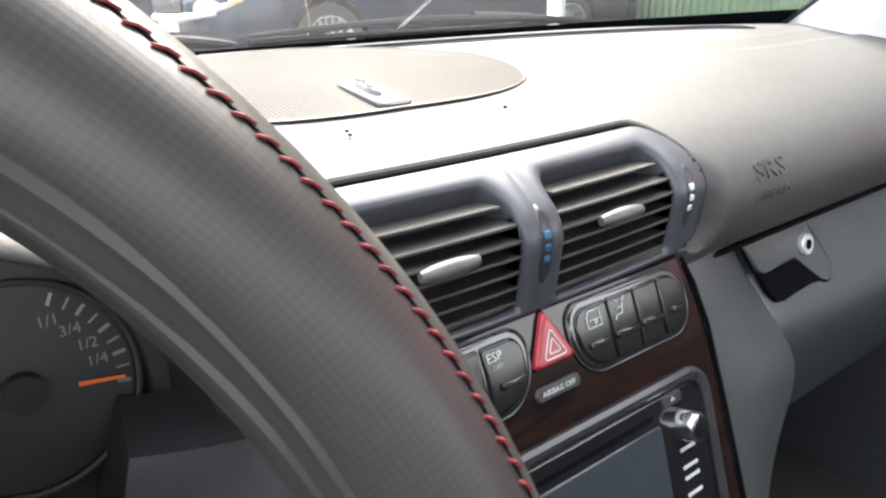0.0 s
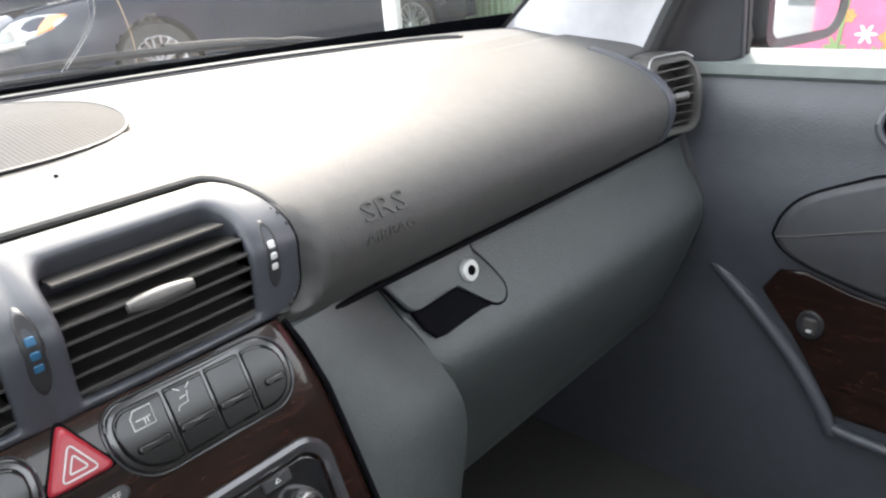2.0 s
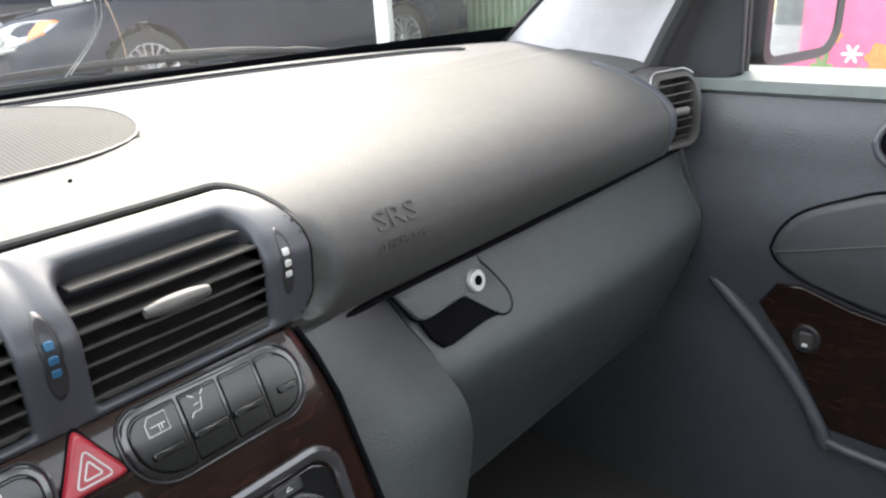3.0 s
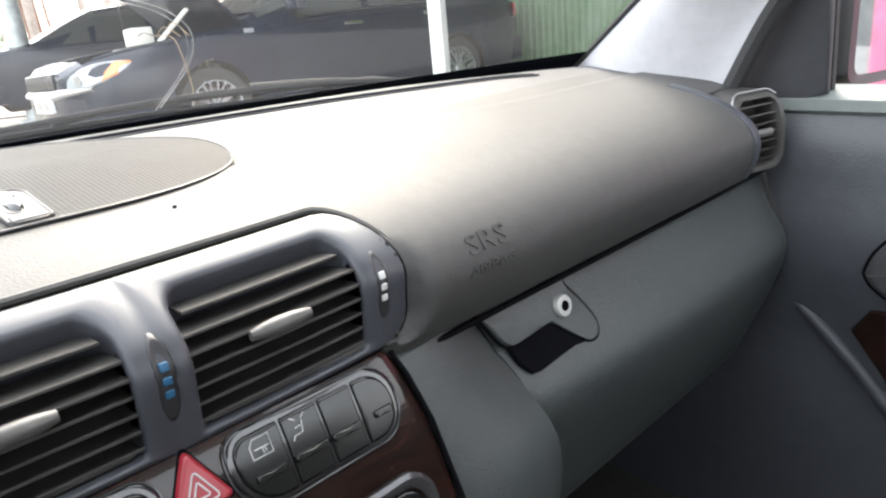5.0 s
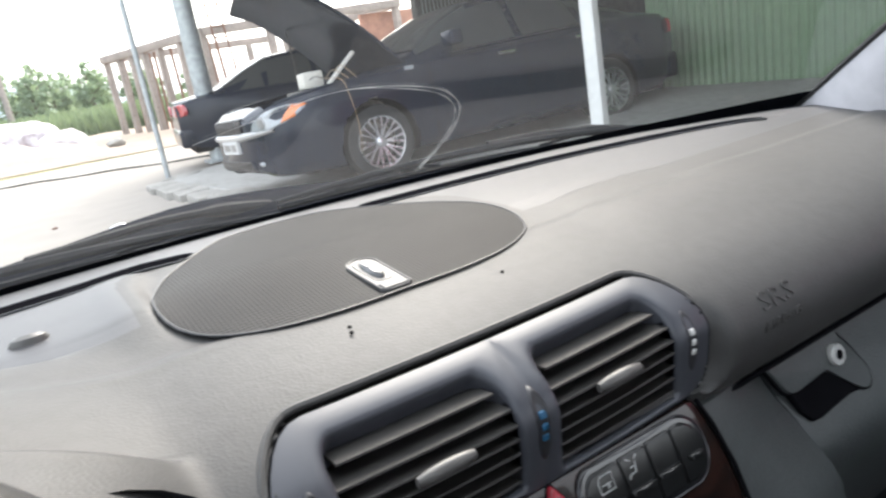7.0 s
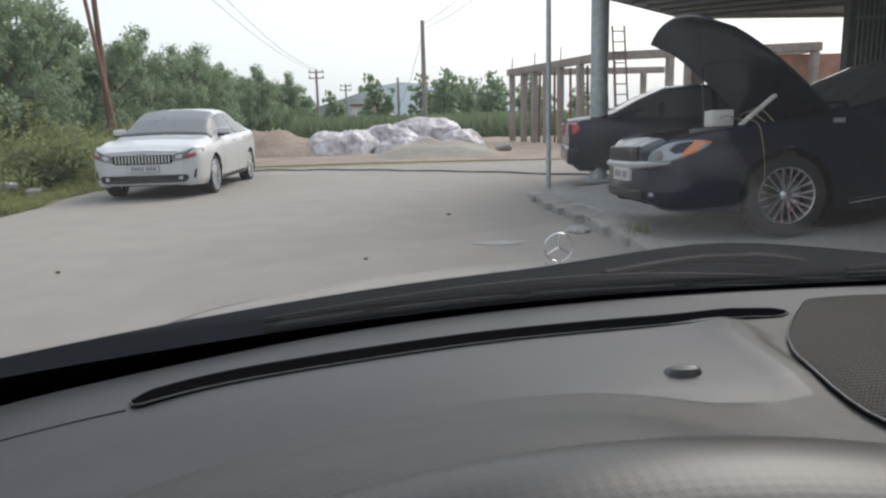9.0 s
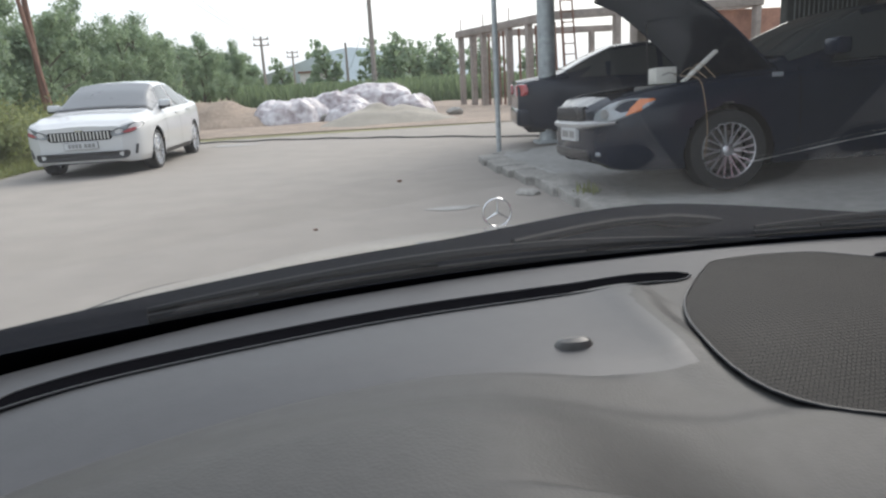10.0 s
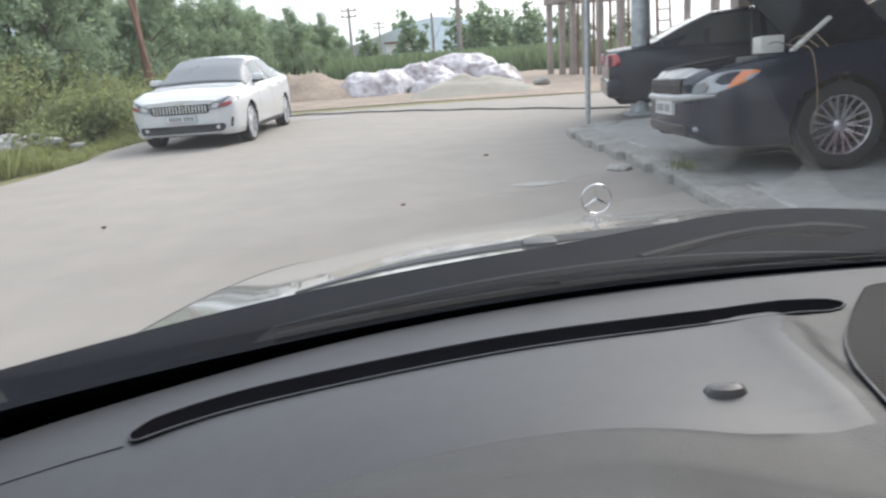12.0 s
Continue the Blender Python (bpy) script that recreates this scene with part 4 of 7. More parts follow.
# ---- side vents ----
for s in (1,):
    vent = thing("side_air_vent", "black round-edged side air vent at the dashboard's end", "air vent", (s * 0.67, 0.02, 0.86), "side vents")
    turn = pose(s * 0.672, 0.012, 0.8735, 0, 0, s * -14)

    def pod(x, z, d=0.0, turn=turn):
        return turn @ Vector((x, 9 * max(0, z) ** 2 - d, z))

    outer = rrect(-0.040, 0.044, -0.045, 0.044, 0.022, 6, 4)
    inner = rrect(-0.026, 0.032, -0.036, 0.034, 0.010, 6, 4)
    part("housing", loft([[pod(a[0] + (b[0] - a[0]) * f, a[1] + (b[1] - a[1]) * f, d) for a, b in zip(outer, inner)] for f, d in ((0, -0.06), (0, -0.008), (0.12, -0.001), (0.4, 0.003), (0.8, 0.002), (1, -0.003), (1, -0.03))], caps=False), SLAT, vent, "dark satin housing")
    part("vent_back", loft([[pod(x, z, -0.028) for x, z in inner], [pod(x, z, -0.03) for x, z in inner]]), SLAT, vent)
    part("bezel_line", tube([pod(x, z, 0.0015) for x, z in outer[3:18]], 0.0012, 6), SILVER, vent)
    for k in range(7):
        z = -0.031 + 0.0098 * k
        part("slat", loft([[pod(x, z, -0.002), pod(x, z + 0.0014, -0.002), pod(x, z - 0.002, -0.016), pod(x, z - 0.003, -0.016)] for x in (-0.026, 0.0, 0.032)]), SLAT, vent, smooth=False)
    part("vent_knob", loft([[pod(0.003 + x, 0.0 + r * math.sin(a), 0.003 + 0.8 * r * math.cos(a)) for a in [2 * math.pi * k / 10 for k in range(10)]] for x, r in ((-0.013, 0.002), (-0.011, 0.0045), (0.011, 0.0045), (0.013, 0.002))]), KNOB, vent)
    part("thumb_wheel", slab([(-0.033 + 0.0045 * math.cos(a), -0.002 + 0.019 * math.sin(a)) for a in [2 * math.pi * k / 20 for k in range(20)]], pod, 0.005, 0.003), BLACK, vent)
    for k in (-1, 0, 1):
        part("mark", slab(rrect(-0.0345, -0.0315, -0.002 + 0.006 * k - 0.0015, -0.002 + 0.006 * k + 0.0015, 0.0005, 2, 1), pod, 0.0058, 0.0003), PRINT, vent)

# ---- steering wheel ----
WC, WT, WR, Wr = Vector((-0.3734, -0.1754, 0.8879)), radians(24.1), 0.1845, 0.0193
wu, wnrm, we = Vector((0, math.sin(WT), math.cos(WT))), Vector((0, -math.cos(WT), math.sin(WT))), Vector((1, 0, 0))


def rim_pt(a, b, r=Wr):
    rad = we * math.cos(a) + wu * math.sin(a)
    return WC + rad * (WR + r * math.cos(b)) + wnrm * (r * 1.08 * math.sin(b))


wheel = thing("steering_wheel", "dark leather steering wheel cover with red stitching", "steering wheel", tuple(WC))
leather_rim = part("rim", grid(lambda u, v: rim_pt(2 * math.pi * u, 2 * math.pi * v), 120, 22, closed=True), LEATHER, wheel, "perforated dark leather rim")
uv = leather_rim.data.uv_layers.new(name="uv")
for poly in leather_rim.data.polygons:
    js = [leather_rim.data.loops[k].vertex_index % 22 for k in poly.loop_indices]
    for k, j in zip(poly.loop_indices, js):
        i = leather_rim.data.loops[k].vertex_index // 22
        uv.data[k].uv = (i / 120, (22 if j == 0 and 21 in js else j) / 22)
bm = bmesh.new()
for k in range(64, 262):
    a = radians(58) + 2 * math.pi * k / 268
    tube([rim_pt(a, 0.89, Wr), rim_pt(a + 0.010, 0.95, Wr + 0.0003), rim_pt(a + 0.018, 1.01, Wr)], 0.00036, 5, bm)
part("stitching", bm, THREAD, wheel, "red cross stitching along the rim")
part("seam", tube([rim_pt(2 * math.pi * k / 180, 0.95, Wr - 0.0003) for k in range(73, 205)], 0.0005, 5), VOID, wheel)
for b0, wob in ((2.45, 0.0), (2.78, 1.7)):
    part("cover_fold", tube([rim_pt(2 * math.pi * k / 240, b0 + 0.10 * noise.noise((k * 0.06, wob, 0)), Wr - 0.0006) for k in range(-60, 61)], [0.0014 + 0.0008 * noise.noise((k * 0.11, 5, wob)) for k in range(121)], 6), LEATHER, wheel, "puckered edge of the leather cover")
part("airbag_cover", loft([[WC + we * (x * f) + wu * (z * f) + wnrm * d for x, z in rrect(-0.085, 0.085, -0.075, 0.060, 0.045, 8, 4)] for f, d in ((1.0, -0.030), (1.0, -0.012), (0.93, -0.002), (0.75, 0.004), (0.4, 0.006))]), PAD_LOW, wheel, "dark airbag cover")
for a in (radians(0), radians(180), radians(235), radians(305)):
    d = we * math.cos(a) + wu * math.sin(a)
    t = wnrm.cross(d)
    part("spoke", loft([[WC + d * r + t * (w * c) + wnrm * (-0.008 + h * s_) for c, s_ in ((-1, -0.5), (-1, 0.5), (-0.6, 1), (0.6, 1), (1, 0.5), (1, -0.5))] for r, w, h in ((0.06, 0.030, 0.010), (0.12, 0.024, 0.009), (0.178, 0.026, 0.010))]), PAD_LOW, wheel)
part("column_shroud", tube([WC - wnrm * 0.03, WC - wnrm * 0.12, WC - wnrm * 0.24], [0.055, 0.060, 0.065], 20), BLACK, wheel)
stalk = alone("wiper_stalk", tube(spline([(-0.33, -0.08, 0.855), (-0.26, -0.085, 0.850), (-0.20, -0.095, 0.846), (-0.175, -0.10, 0.846)], 14), [0.006] * 5 + [0.007] * 5 + [0.0085] * 5, 12), BLACK, "dark stalk lever behind the steering wheel", "lever")

corner = [(0.040, 0.952), (0.036, 0.985), (0.019, 1.016), (-0.006, 1.034), (-0.035, 1.040), (-0.14, 0.98), (-0.20, 0.915), (0.035, 0.915)]
alone("door_corner_trim", slab([(p.x, p.y) for p in spline([(a, b, 0) for a, b in corner + corner[:1]], 48)][:-1], lambda y, z, d: Vector((-0.690 + d, y, z)), 0.008, 0.003), RUBBER, "black plastic corner trim between pillar and door window", "trim")

# instrument cluster
cluster_ = thing("instrument_cluster", "dark instrument cluster with white scale marks", "gauge", (-0.37, 0.08, 0.82))
part("face", grid(lambda u, v: Vector((-0.56 + 0.345 * u, 0.055 + 0.030 * v, 0.79 + 0.145 * v)), 6, 4), BLACK, cluster_)


hood_ring = [rrect(-0.570 - g, -0.190 + g, 0.782 - g, 0.940, 0.055 + g * 0.5, 8, 6) for g in (0.0, 0.010, 0.030)]
part("binnacle", loft([[Vector((x, y, z)) for x, z in ring] for ring, y in ((hood_ring[0], 0.075), (hood_ring[0], 0.050), (hood_ring[1], 0.030), (hood_ring[2], 0.022))], caps=False), BLACK, cluster_, "black moulded frame round the dials")
part("binnacle_edge", tube([Vector((x, 0.029, z)) for x, z in hood_ring[1][20:50]], 0.0016, 6), SLAT, cluster_)


def dial(x, z, d=0.0):
    return Vector((x, 0.055 + 0.030 * (z - 0.79) / 0.155 - d, z))


for cx, cz, r in ((-0.37, 0.860, 0.062), (-0.246, 0.856, 0.046), (-0.494, 0.856, 0.046)):
    ringp = [(cx + r * math.cos(a), cz + r * math.sin(a)) for a in [2 * math.pi * k / 48 for k in range(48)]]
    dl = part("dial", slab(ringp, dial, 0.003, 0.002), BLACK, cluster_)
    part("dial_ring", tube([dial(x, z, 0.004) for x, z in ringp + ringp[:1]], 0.0015, 6), SLAT, dl)
    for k in range(13):
        a = radians(-20 + 220 * k / 12) if cx != -0.246 else radians(-12 + 75 * k / 8)
        if cx == -0.246 and k > 8:
            break
        w = 0.0011 if k % 2 == 0 else 0.0006
        c, s_ = math.cos(a), math.sin(a)
        part("scale_mark", tube([dial(cx + r * 0.80 * c, cz + r * 0.80 * s_, 0.0036), dial(cx + r * 0.92 * c, cz + r * 0.92 * s_, 0.0036)], w, 4), DIALPRINT, dl)
    a = radians(-8) if cx == -0.246 else radians(205)
    part("needle", tube([dial(cx + r * 0.45 * math.cos(a), cz + r * 0.45 * math.sin(a), 0.006), dial(cx + r * 0.86 * math.cos(a), cz + r * 0.86 * math.sin(a), 0.006)], [0.0013, 0.0008], 5), NEEDLE, dl)
    part("needle_hub", tube([dial(cx, cz, 0.003), dial(cx, cz, 0.008)], 0.009 if r < 0.05 else 0.011, 18), BLACK, dl)
    if cx == -0.246:
        for txt, ang in (("1/1", 60), ("3/4", 42), ("1/2", 24), ("1/4", 8)):
            a = radians(ang)
            letters(txt, 0.0070, 0.0001, Matrix.Translation(dial(cx + r * 0.66 * math.cos(a), cz + r * 0.66 * math.sin(a), 0.0036)) @ pose(0, 0, 0, 79, 0, 0), DIALPRINT, dl, "numeral")

# ---- pillars, windscreen, roof ----


def screen_pt(u, v):
    """The windscreen: u across, v from its foot to the roof."""
    x0 = -0.735 + 1.47 * u
    foot = Vector((x0, y_glass(x0) + 0.075, 0.897 + 0.022 * (abs(x0) / 0.7) ** 2))
    top = Vector((x0 * 0.875, -0.28 - 0.086 * (x0 / 0.7) ** 2, 1.375 - 0.02 * (x0 / 0.7) ** 2))
    p = foot.lerp(top, v)
    return p + Vector((0, 0.012, 0.02)) * math.sin(math.pi * v)


windscreen = thing("window_1", "large clear car windscreen with a black border", "windscreen", (0, 0.5, 0.9), kind="structure")
pane = part("pane", grid(screen_pt, 36, 24), SCREENGLASS, windscreen, "clear glass, a little dusty")
pane.visible_shadow = False


line = spline([(x, v, 0) for x, v in ((-0.074, 0.284), (-0.035, 0.300), (0.006, 0.317), (0.050, 0.327), (0.100, 0.320), (0.155, 0.300), (0.190, 0.270), (0.208, 0.236), (0.214, 0.187), (0.204, 0.115))], 60)
for off in (0.0, 0.004):
    part("crack", tube([screen_pt((p.x / (1 - 0.125 * p.y) - off * smooth01(0.0, 0.12, p.x) + 0.735) / 1.47, p.y - off * smooth01(0.06, 0.15, p.x)) - Vector((0, 0.0008, 0.0014)) for p in (line if not off else line[22:])], [(0.00016 + 0.0000055 * k if not off else 0.00026) + 0.0001 * math.sin(k * 0.9) for k in range(61 if not off else 39)], 5), CRACK, windscreen, "pale curved crack in the glass")


def frit(v0, v1, u0=0.0, u1=1.0):
    return grid(lambda u, v: screen_pt(u0 + (u1 - u0) * u, v0 + (v1 - v0) * v) - Vector((0, 0.0012, 0.0022)), 36, 2)


part("black_border", frit(0.0, 0.095), SCUTTLE, windscreen)
for s in (-1, 1):
    part("side_seal", tube([screen_pt(0.5 + s * 0.475, v / 20) - Vector((0, 0.002, 0.003)) for v in range(21)], 0.0042, 8), RUBBER, windscreen)
    front = [screen_pt(0.5 + s * 0.473, v) + Vector((s * 0.002, -0.004, -0.006)) for v in (0.03, 0.2, 0.4, 0.6, 0.8, 1.0)]
    rear = [Vector((s * 0.700, 0.075, 0.905)), Vector((s * 0.705, 0.015, 1.02)), Vector((s * 0.690, -0.09, 1.13)), Vector((s * 0.668, -0.21, 1.23)), Vector((s * 0.645, -0.34, 1.32)), Vector((s * 0.62, -0.46, 1.375))]
    fs, rs_ = spline(front, 20), spline(rear, 20)

    def pil(u, v, fs=fs, rs_=rs_, s=s):
        a, b = fs[int(round(v * 20))], rs_[int(round(v * 20))]
        return a.lerp(b, u) - Vector((s * 0.022 * math.sin(math.pi * min(1, u * 1.08)), 0, 0))

    tagged(new("pillar_trim", finish("pillar_trim", grid(pil, 12, 20), PILLAR)), "pale grey windscreen pillar trim", "pillar", "pillar trims", "structure")
    tagged(new("pillar_seal", finish("pillar_seal", tube([p + Vector((s * 0.004, -0.008, 0)) for p in rs_], 0.011, 8), RUBBER)), "black rubber door seal along the pillar", "seal", "pillar seals", "structure")

tagged(new("ceiling", finish("ceiling", grid(lambda u, v: Vector((-0.60 + 1.2 * u, -0.27 - 1.20 * v, 1.375 + 0.03 * math.sin(math.pi * u) * math.sin(math.pi * min(1, v + 0.1)))), 14, 14), LINER)), "pale grey car headliner", "ceiling", kind="structure")
tagged(new("floor", finish("floor", box(-0.86, 0.86, -1.5, 0.45, 0.26, 0.30, 0.005), CARPET)), "dark carpeted car floor", "floor", kind="structure")
# Unseen walls, added behind the camera to hold back light from the rear.
tagged(new("wall_rear", finish("wall_rear", box(-0.86, 0.86, -1.50, -1.40, 0.28, 1.13, 0.02), BACKWALL)), "unseen grey wall behind the cabin, added to limit light", "wall", kind="structure")

for s in (-1, 1):
    tagged(new("wall_side", finish("wall_side", join(box(s * 0.79 - 0.02, s * 0.79 + 0.02, -1.45, -0.52, 0.86, 0.92, 0.01), box(s * 0.79 - 0.02, s * 0.79 + 0.02, -1.45, -0.52, 1.27, 1.40, 0.01)), BACKWALL)), "unseen grey cabin side, added to limit light from behind", "wall", "cabin sides", "structure")

# ---- doors ----


def door_x(y, z):
    """Inner face of the passenger's door."""
    t = smooth01(0.92, 0.84, z)
    return 0.760 - 0.030 * t + 0.018 * smooth01(0.72, 0.60, z) - 0.012 * smooth01(0.84, 0.74, z)


def build_door(s, detailed):
    door = thing("passenger_door" if s > 0 else "driver_door", "slate grey vinyl car door with a dark padded insert, shut", "door", (s * 0.76, -0.4, 0.3), "car doors")
    part("panel", grid(lambda u, v: Vector((s * door_x(0, 0.885 - 0.60 * v), 0.30 - 1.75 * u, 0.885 - 0.60 * v)), 30, 28), DOORTRIM, door, "slate grey grained vinyl")
    cap = [(0.764, 0.874), (0.752, 0.878), (0.742, 0.888), (0.744, 0.900), (0.756, 0.908), (0.780, 0.911), (0.806, 0.909), (0.814, 0.90), (0.816, 0.86)]
    part("sill_cap", loft([[Vector((s * (x + 0.02 * smooth01(0.0, 0.25, y)), y, z - 0.01 * smooth01(0.0, 0.3, y))) for x, z in cap] for y in [0.28 - 0.05 * k for k in range(35)]], closed=False), DOORTOP, door, "pale green-grey window ledge")
    part("outer_skin", grid(lambda u, v: Vector((s * (0.85 + 0.02 * math.sin(math.pi * v)), 0.30 - 1.75 * u, 0.875 - 0.615 * v)), 4, 6), HOODPAINT, door)
    if not detailed:
        return door
    arm = [(-0.091, 0.718), (-0.099, 0.742), (-0.119, 0.765), (-0.162, 0.786), (-0.207, 0.800), (-0.34, 0.815), (-0.70, 0.82), (-0.72, 0.72), (-0.60, 0.660), (-0.40, 0.648), (-0.226, 0.660), (-0.176, 0.670), (-0.127, 0.686), (-0.100, 0.703)]
    ring = [(p.x, p.y) for p in spline([(a, b, 0) for a, b in arm + arm[:1]], 70)][:-1]
    insert = part("padded_insert", slab(ring, lambda y, z, d: Vector((door_x(y, z) - d, y, z)), 0.012, 0.010), DOORPAD, door, "dark padded insert with a seam")
    part("insert_seam", tube([Vector((door_x(y, z) - 0.003, y, z)) for y, z in ring + ring[:1]], 0.0022, 6), VOID, insert)
    part("stitch_line", tube([Vector((door_x(y, 0.716) - 0.0125, y, 0.714 + 0.040 * smooth01(-0.06, -0.26, y))) for y in (-0.097, -0.12, -0.15, -0.18, -0.21, -0.25, -0.4)], 0.001, 5), SLAT, insert)
    hring = [(-0.222 + 0.046 * math.cos(a), 0.848 + 0.030 * math.sin(a)) for a in [2 * math.pi * k / 30 for k in range(30)]]
    # A raised oval plate, coloured near-black for the shade in the recess.
    handle = part("handle_recess", slab(hring, lambda y, z, d: Vector((door_x(y, z) - d, y, z)), 0.004, 0.006), VOID, door, "oval handle recess with its shade painted near-black")
    part("handle_ring", tube([Vector((door_x(y, z) - 0.005, y, z)) for y, z in hring + hring[:1]], 0.0042, 8), SATIN, handle)
    part("pull", box(-0.005, 0.005, -0.03, 0.03, -0.011, 0.011, 0.004, m=Matrix.Translation((0.718, -0.232, 0.848))), SATIN, handle)
    wring = [(-0.080, 0.640), (-0.115, 0.590), (-0.150, 0.535), (-0.176, 0.492), (-0.260, 0.490), (-0.340, 0.500), (-0.350, 0.560), (-0.340, 0.640), (-0.226, 0.650), (-0.176, 0.660), (-0.127, 0.676), (-0.100, 0.672)]
    part("wood_inlay", slab(wring, lambda y, z, d: Vector((door_x(y, z) - d, y, z)), 0.004, 0.004), WOOD, door, "dark brown wood inlay")
    sw = part("window_switch", slab([(-0.138 + 0.016 * math.cos(a), 0.607 + 0.020 * math.sin(a)) for a in [2 * math.pi * k / 24 for k in range(24)]], lambda y, z, d: Vector((door_x(y, z) - 0.004 - d, y, z)), 0.004, 0.004), BLACK, door, "black window switch")
    part("switch_rocker", slab(rrect(-0.146, -0.130, 0.595, 0.617, 0.004, 4, 2), lambda y, z, d: Vector((door_x(y, z) - 0.007 - d, y, z)), 0.004, 0.003), SLAT, sw)
    part("switch_mark", slab(rrect(-0.1415, -0.1355, 0.599, 0.603, 0.001, 2, 1), lambda y, z, d: Vector((door_x(y, z) - 0.0112 - d, y, z)), 0.0006, 0.0003), PRINT, sw)
    part("pocket_edge", tube(spline([(0.742, 0.02, 0.69), (0.735, -0.024, 0.656), (0.732, -0.082, 0.603), (0.732, -0.131, 0.547), (0.732, -0.162, 0.500), (0.732, -0.176, 0.470)], 24), 0.009, 10), DOORTRIM, door, "rounded grey edge of the kick panel")
    part("pocket_rim", tube(spline([(0.732, -0.172, 0.478), (0.726, -0.25, 0.474), (0.722, -0.6, 0.47)], 12), 0.007, 10), DOORTRIM, door)
    sail = [(0.096, 0.892), (0.080, 0.935), (0.055, 0.985), (0.025, 1.030), (0.000, 1.065), (-0.028, 1.095), (-0.030, 1.00), (-0.028, 0.906), (0.0, 0.894)]
    part("mirror_sail", slab(sail, lambda y, z, d: Vector((0.752 - d - 0.25 * max(0, z - 0.95), y, z)), 0.006, 0.004), TRIMDARK, door, "black triangular mirror cover")
    part("door_frame", tube([(0.762, -0.024, 0.905), (0.748, -0.026, 1.0), (0.725, -0.030, 1.10), (0.705, -0.13, 1.19), (0.675, -0.30, 1.31), (0.645, -0.46, 1.375)], 0.007, 8), RUBBER, door)
    return door


build_door(1, True)
build_door(-1, False)

mirror = thing("side_mirror", "black car door mirror with a clear silvered glass", "mirror", (0.98, 0.02, 0.92))
mt = pose(0.980, -0.018, 0.958, 0, 0, -14)


def mir(x, z, d=0.0):
    return mt @ Vector((x, -d, z))


mring = rrect(-0.100, 0.085, -0.062, 0.062, (0.030, 0.018, 0.020, 0.042), 8, 4)
part("housing", loft([[mir(x * f, z * f, d) for x, z in mring] for f, d in ((0.80, 0.006), (0.84, 0.012), (1.0, 0.014), (1.08, 0.004), (1.10, -0.02), (1.0, -0.055), (0.6, -0.085))]), BLACK, mirror, "black plastic housing")
part("mirror_glass", slab([(x * 0.85, z * 0.85) for x, z in mring], mir, 0.0105, 0.001), MIRROR, mirror, "silvered mirror glass")
part("foot", tube([mir(-0.09, -0.045, -0.02), (0.83, 0.03, 0.915), (0.78, 0.03, 0.91)], 0.02, 10), BLACK, mirror)

# ---- bonnet, wipers, emblem ----
bonnet = thing("car_bonnet", "pale champagne metallic car bonnet with black louvres", "car bonnet", (0, 1.2, 0.5))


def y_cowl(x):
    return 0.66 - 0.42 * abs(x) ** 2


def bonnet_pt(u, v):
    x = -0.80 + 1.6 * u
    y0 = y_cowl(min(abs(x), 0.72)) - 0.03
    y = y0 + (1.80 - 0.25 * x * x - y0) * v
    z = 0.890 - 0.02 * v - 0.185 * v ** 1.7 - 0.10 * smooth01(0.9, 1.0, v)
    z -= 0.016 * smooth01(0.45, 0.80, abs(x)) + 0.015 * x * x
    return Vector((x * (1 - 0.10 * v), y, z))


part("panel", grid(bonnet_pt, 48, 36), HOODPAINT, bonnet, "pale champagne metallic paint")
for s in (-1, 1):
    part("wing", grid(lambda u, v, s=s: bonnet_pt(1.0 if s > 0 else 0.0, v) + Vector((s * (0.006 + 0.075 * u), 0, -0.004 - 0.22 * u ** 1.6)), 8, 30), HOODPAINT, bonnet)
    part("shut_line", tube([bonnet_pt(1.0 if s > 0 else 0.0, v / 20) + Vector((s * 0.003, 0, -0.002)) for v in range(21)], 0.0028, 6), SLAT, bonnet)


def bonnet_at(x, y, lift=0.0):
    """The point of the bonnet over (x, y)."""
    v = 0.1
    for _ in range(6):
        u = (x / (1 - 0.10 * v) + 0.80) / 1.6
        y0, y1 = bonnet_pt(u, 0.0).y, bonnet_pt(u, 1.0).y
        v = (y - y0) / (y1 - y0)
    p = bonnet_pt(u, v)
    return Vector((x, y, p.z + lift))


for k in range(5):
    part("louvre", tube([bonnet_at(x, 0.925 - 0.42 * x * x + 0.016 * k * (1 - (x / 0.62) ** 2), 0.001) for x in [-0.60 + 0.05 * i for i in range(25)]], 0.0023, 6), BLACK, bonnet, "dark louvre slot")
for x in (-0.25, 0.25):
    nz = bonnet_at(x, 0.895)
    part("washer_nozzle", box(-0.026, 0.026, -0.018, 0.018, -0.01, 0.009, 0.006, m=Matrix.Translation(nz)), BLACK, bonnet)
alone("cowl_panel", grid(lambda u, v: (lambda x: Vector((x, y_glass(x) + 0.07 + (y_cowl(x) + 0.02 - y_glass(x) - 0.07) * v, 0.897 + (0.038 + 0.020 * smooth01(-0.30, 0.05, x) - 0.034 * smooth01(-0.08, 0.42, x)) * math.sin(math.pi * 0.5 * min(1, v * 1.15)) - 0.012 * (x / 0.7) ** 2)))(-0.81 + 1.62 * u), 40, 8), SCUTTLE, "black plastic scuttle below the windscreen", "scuttle", kind="structure")

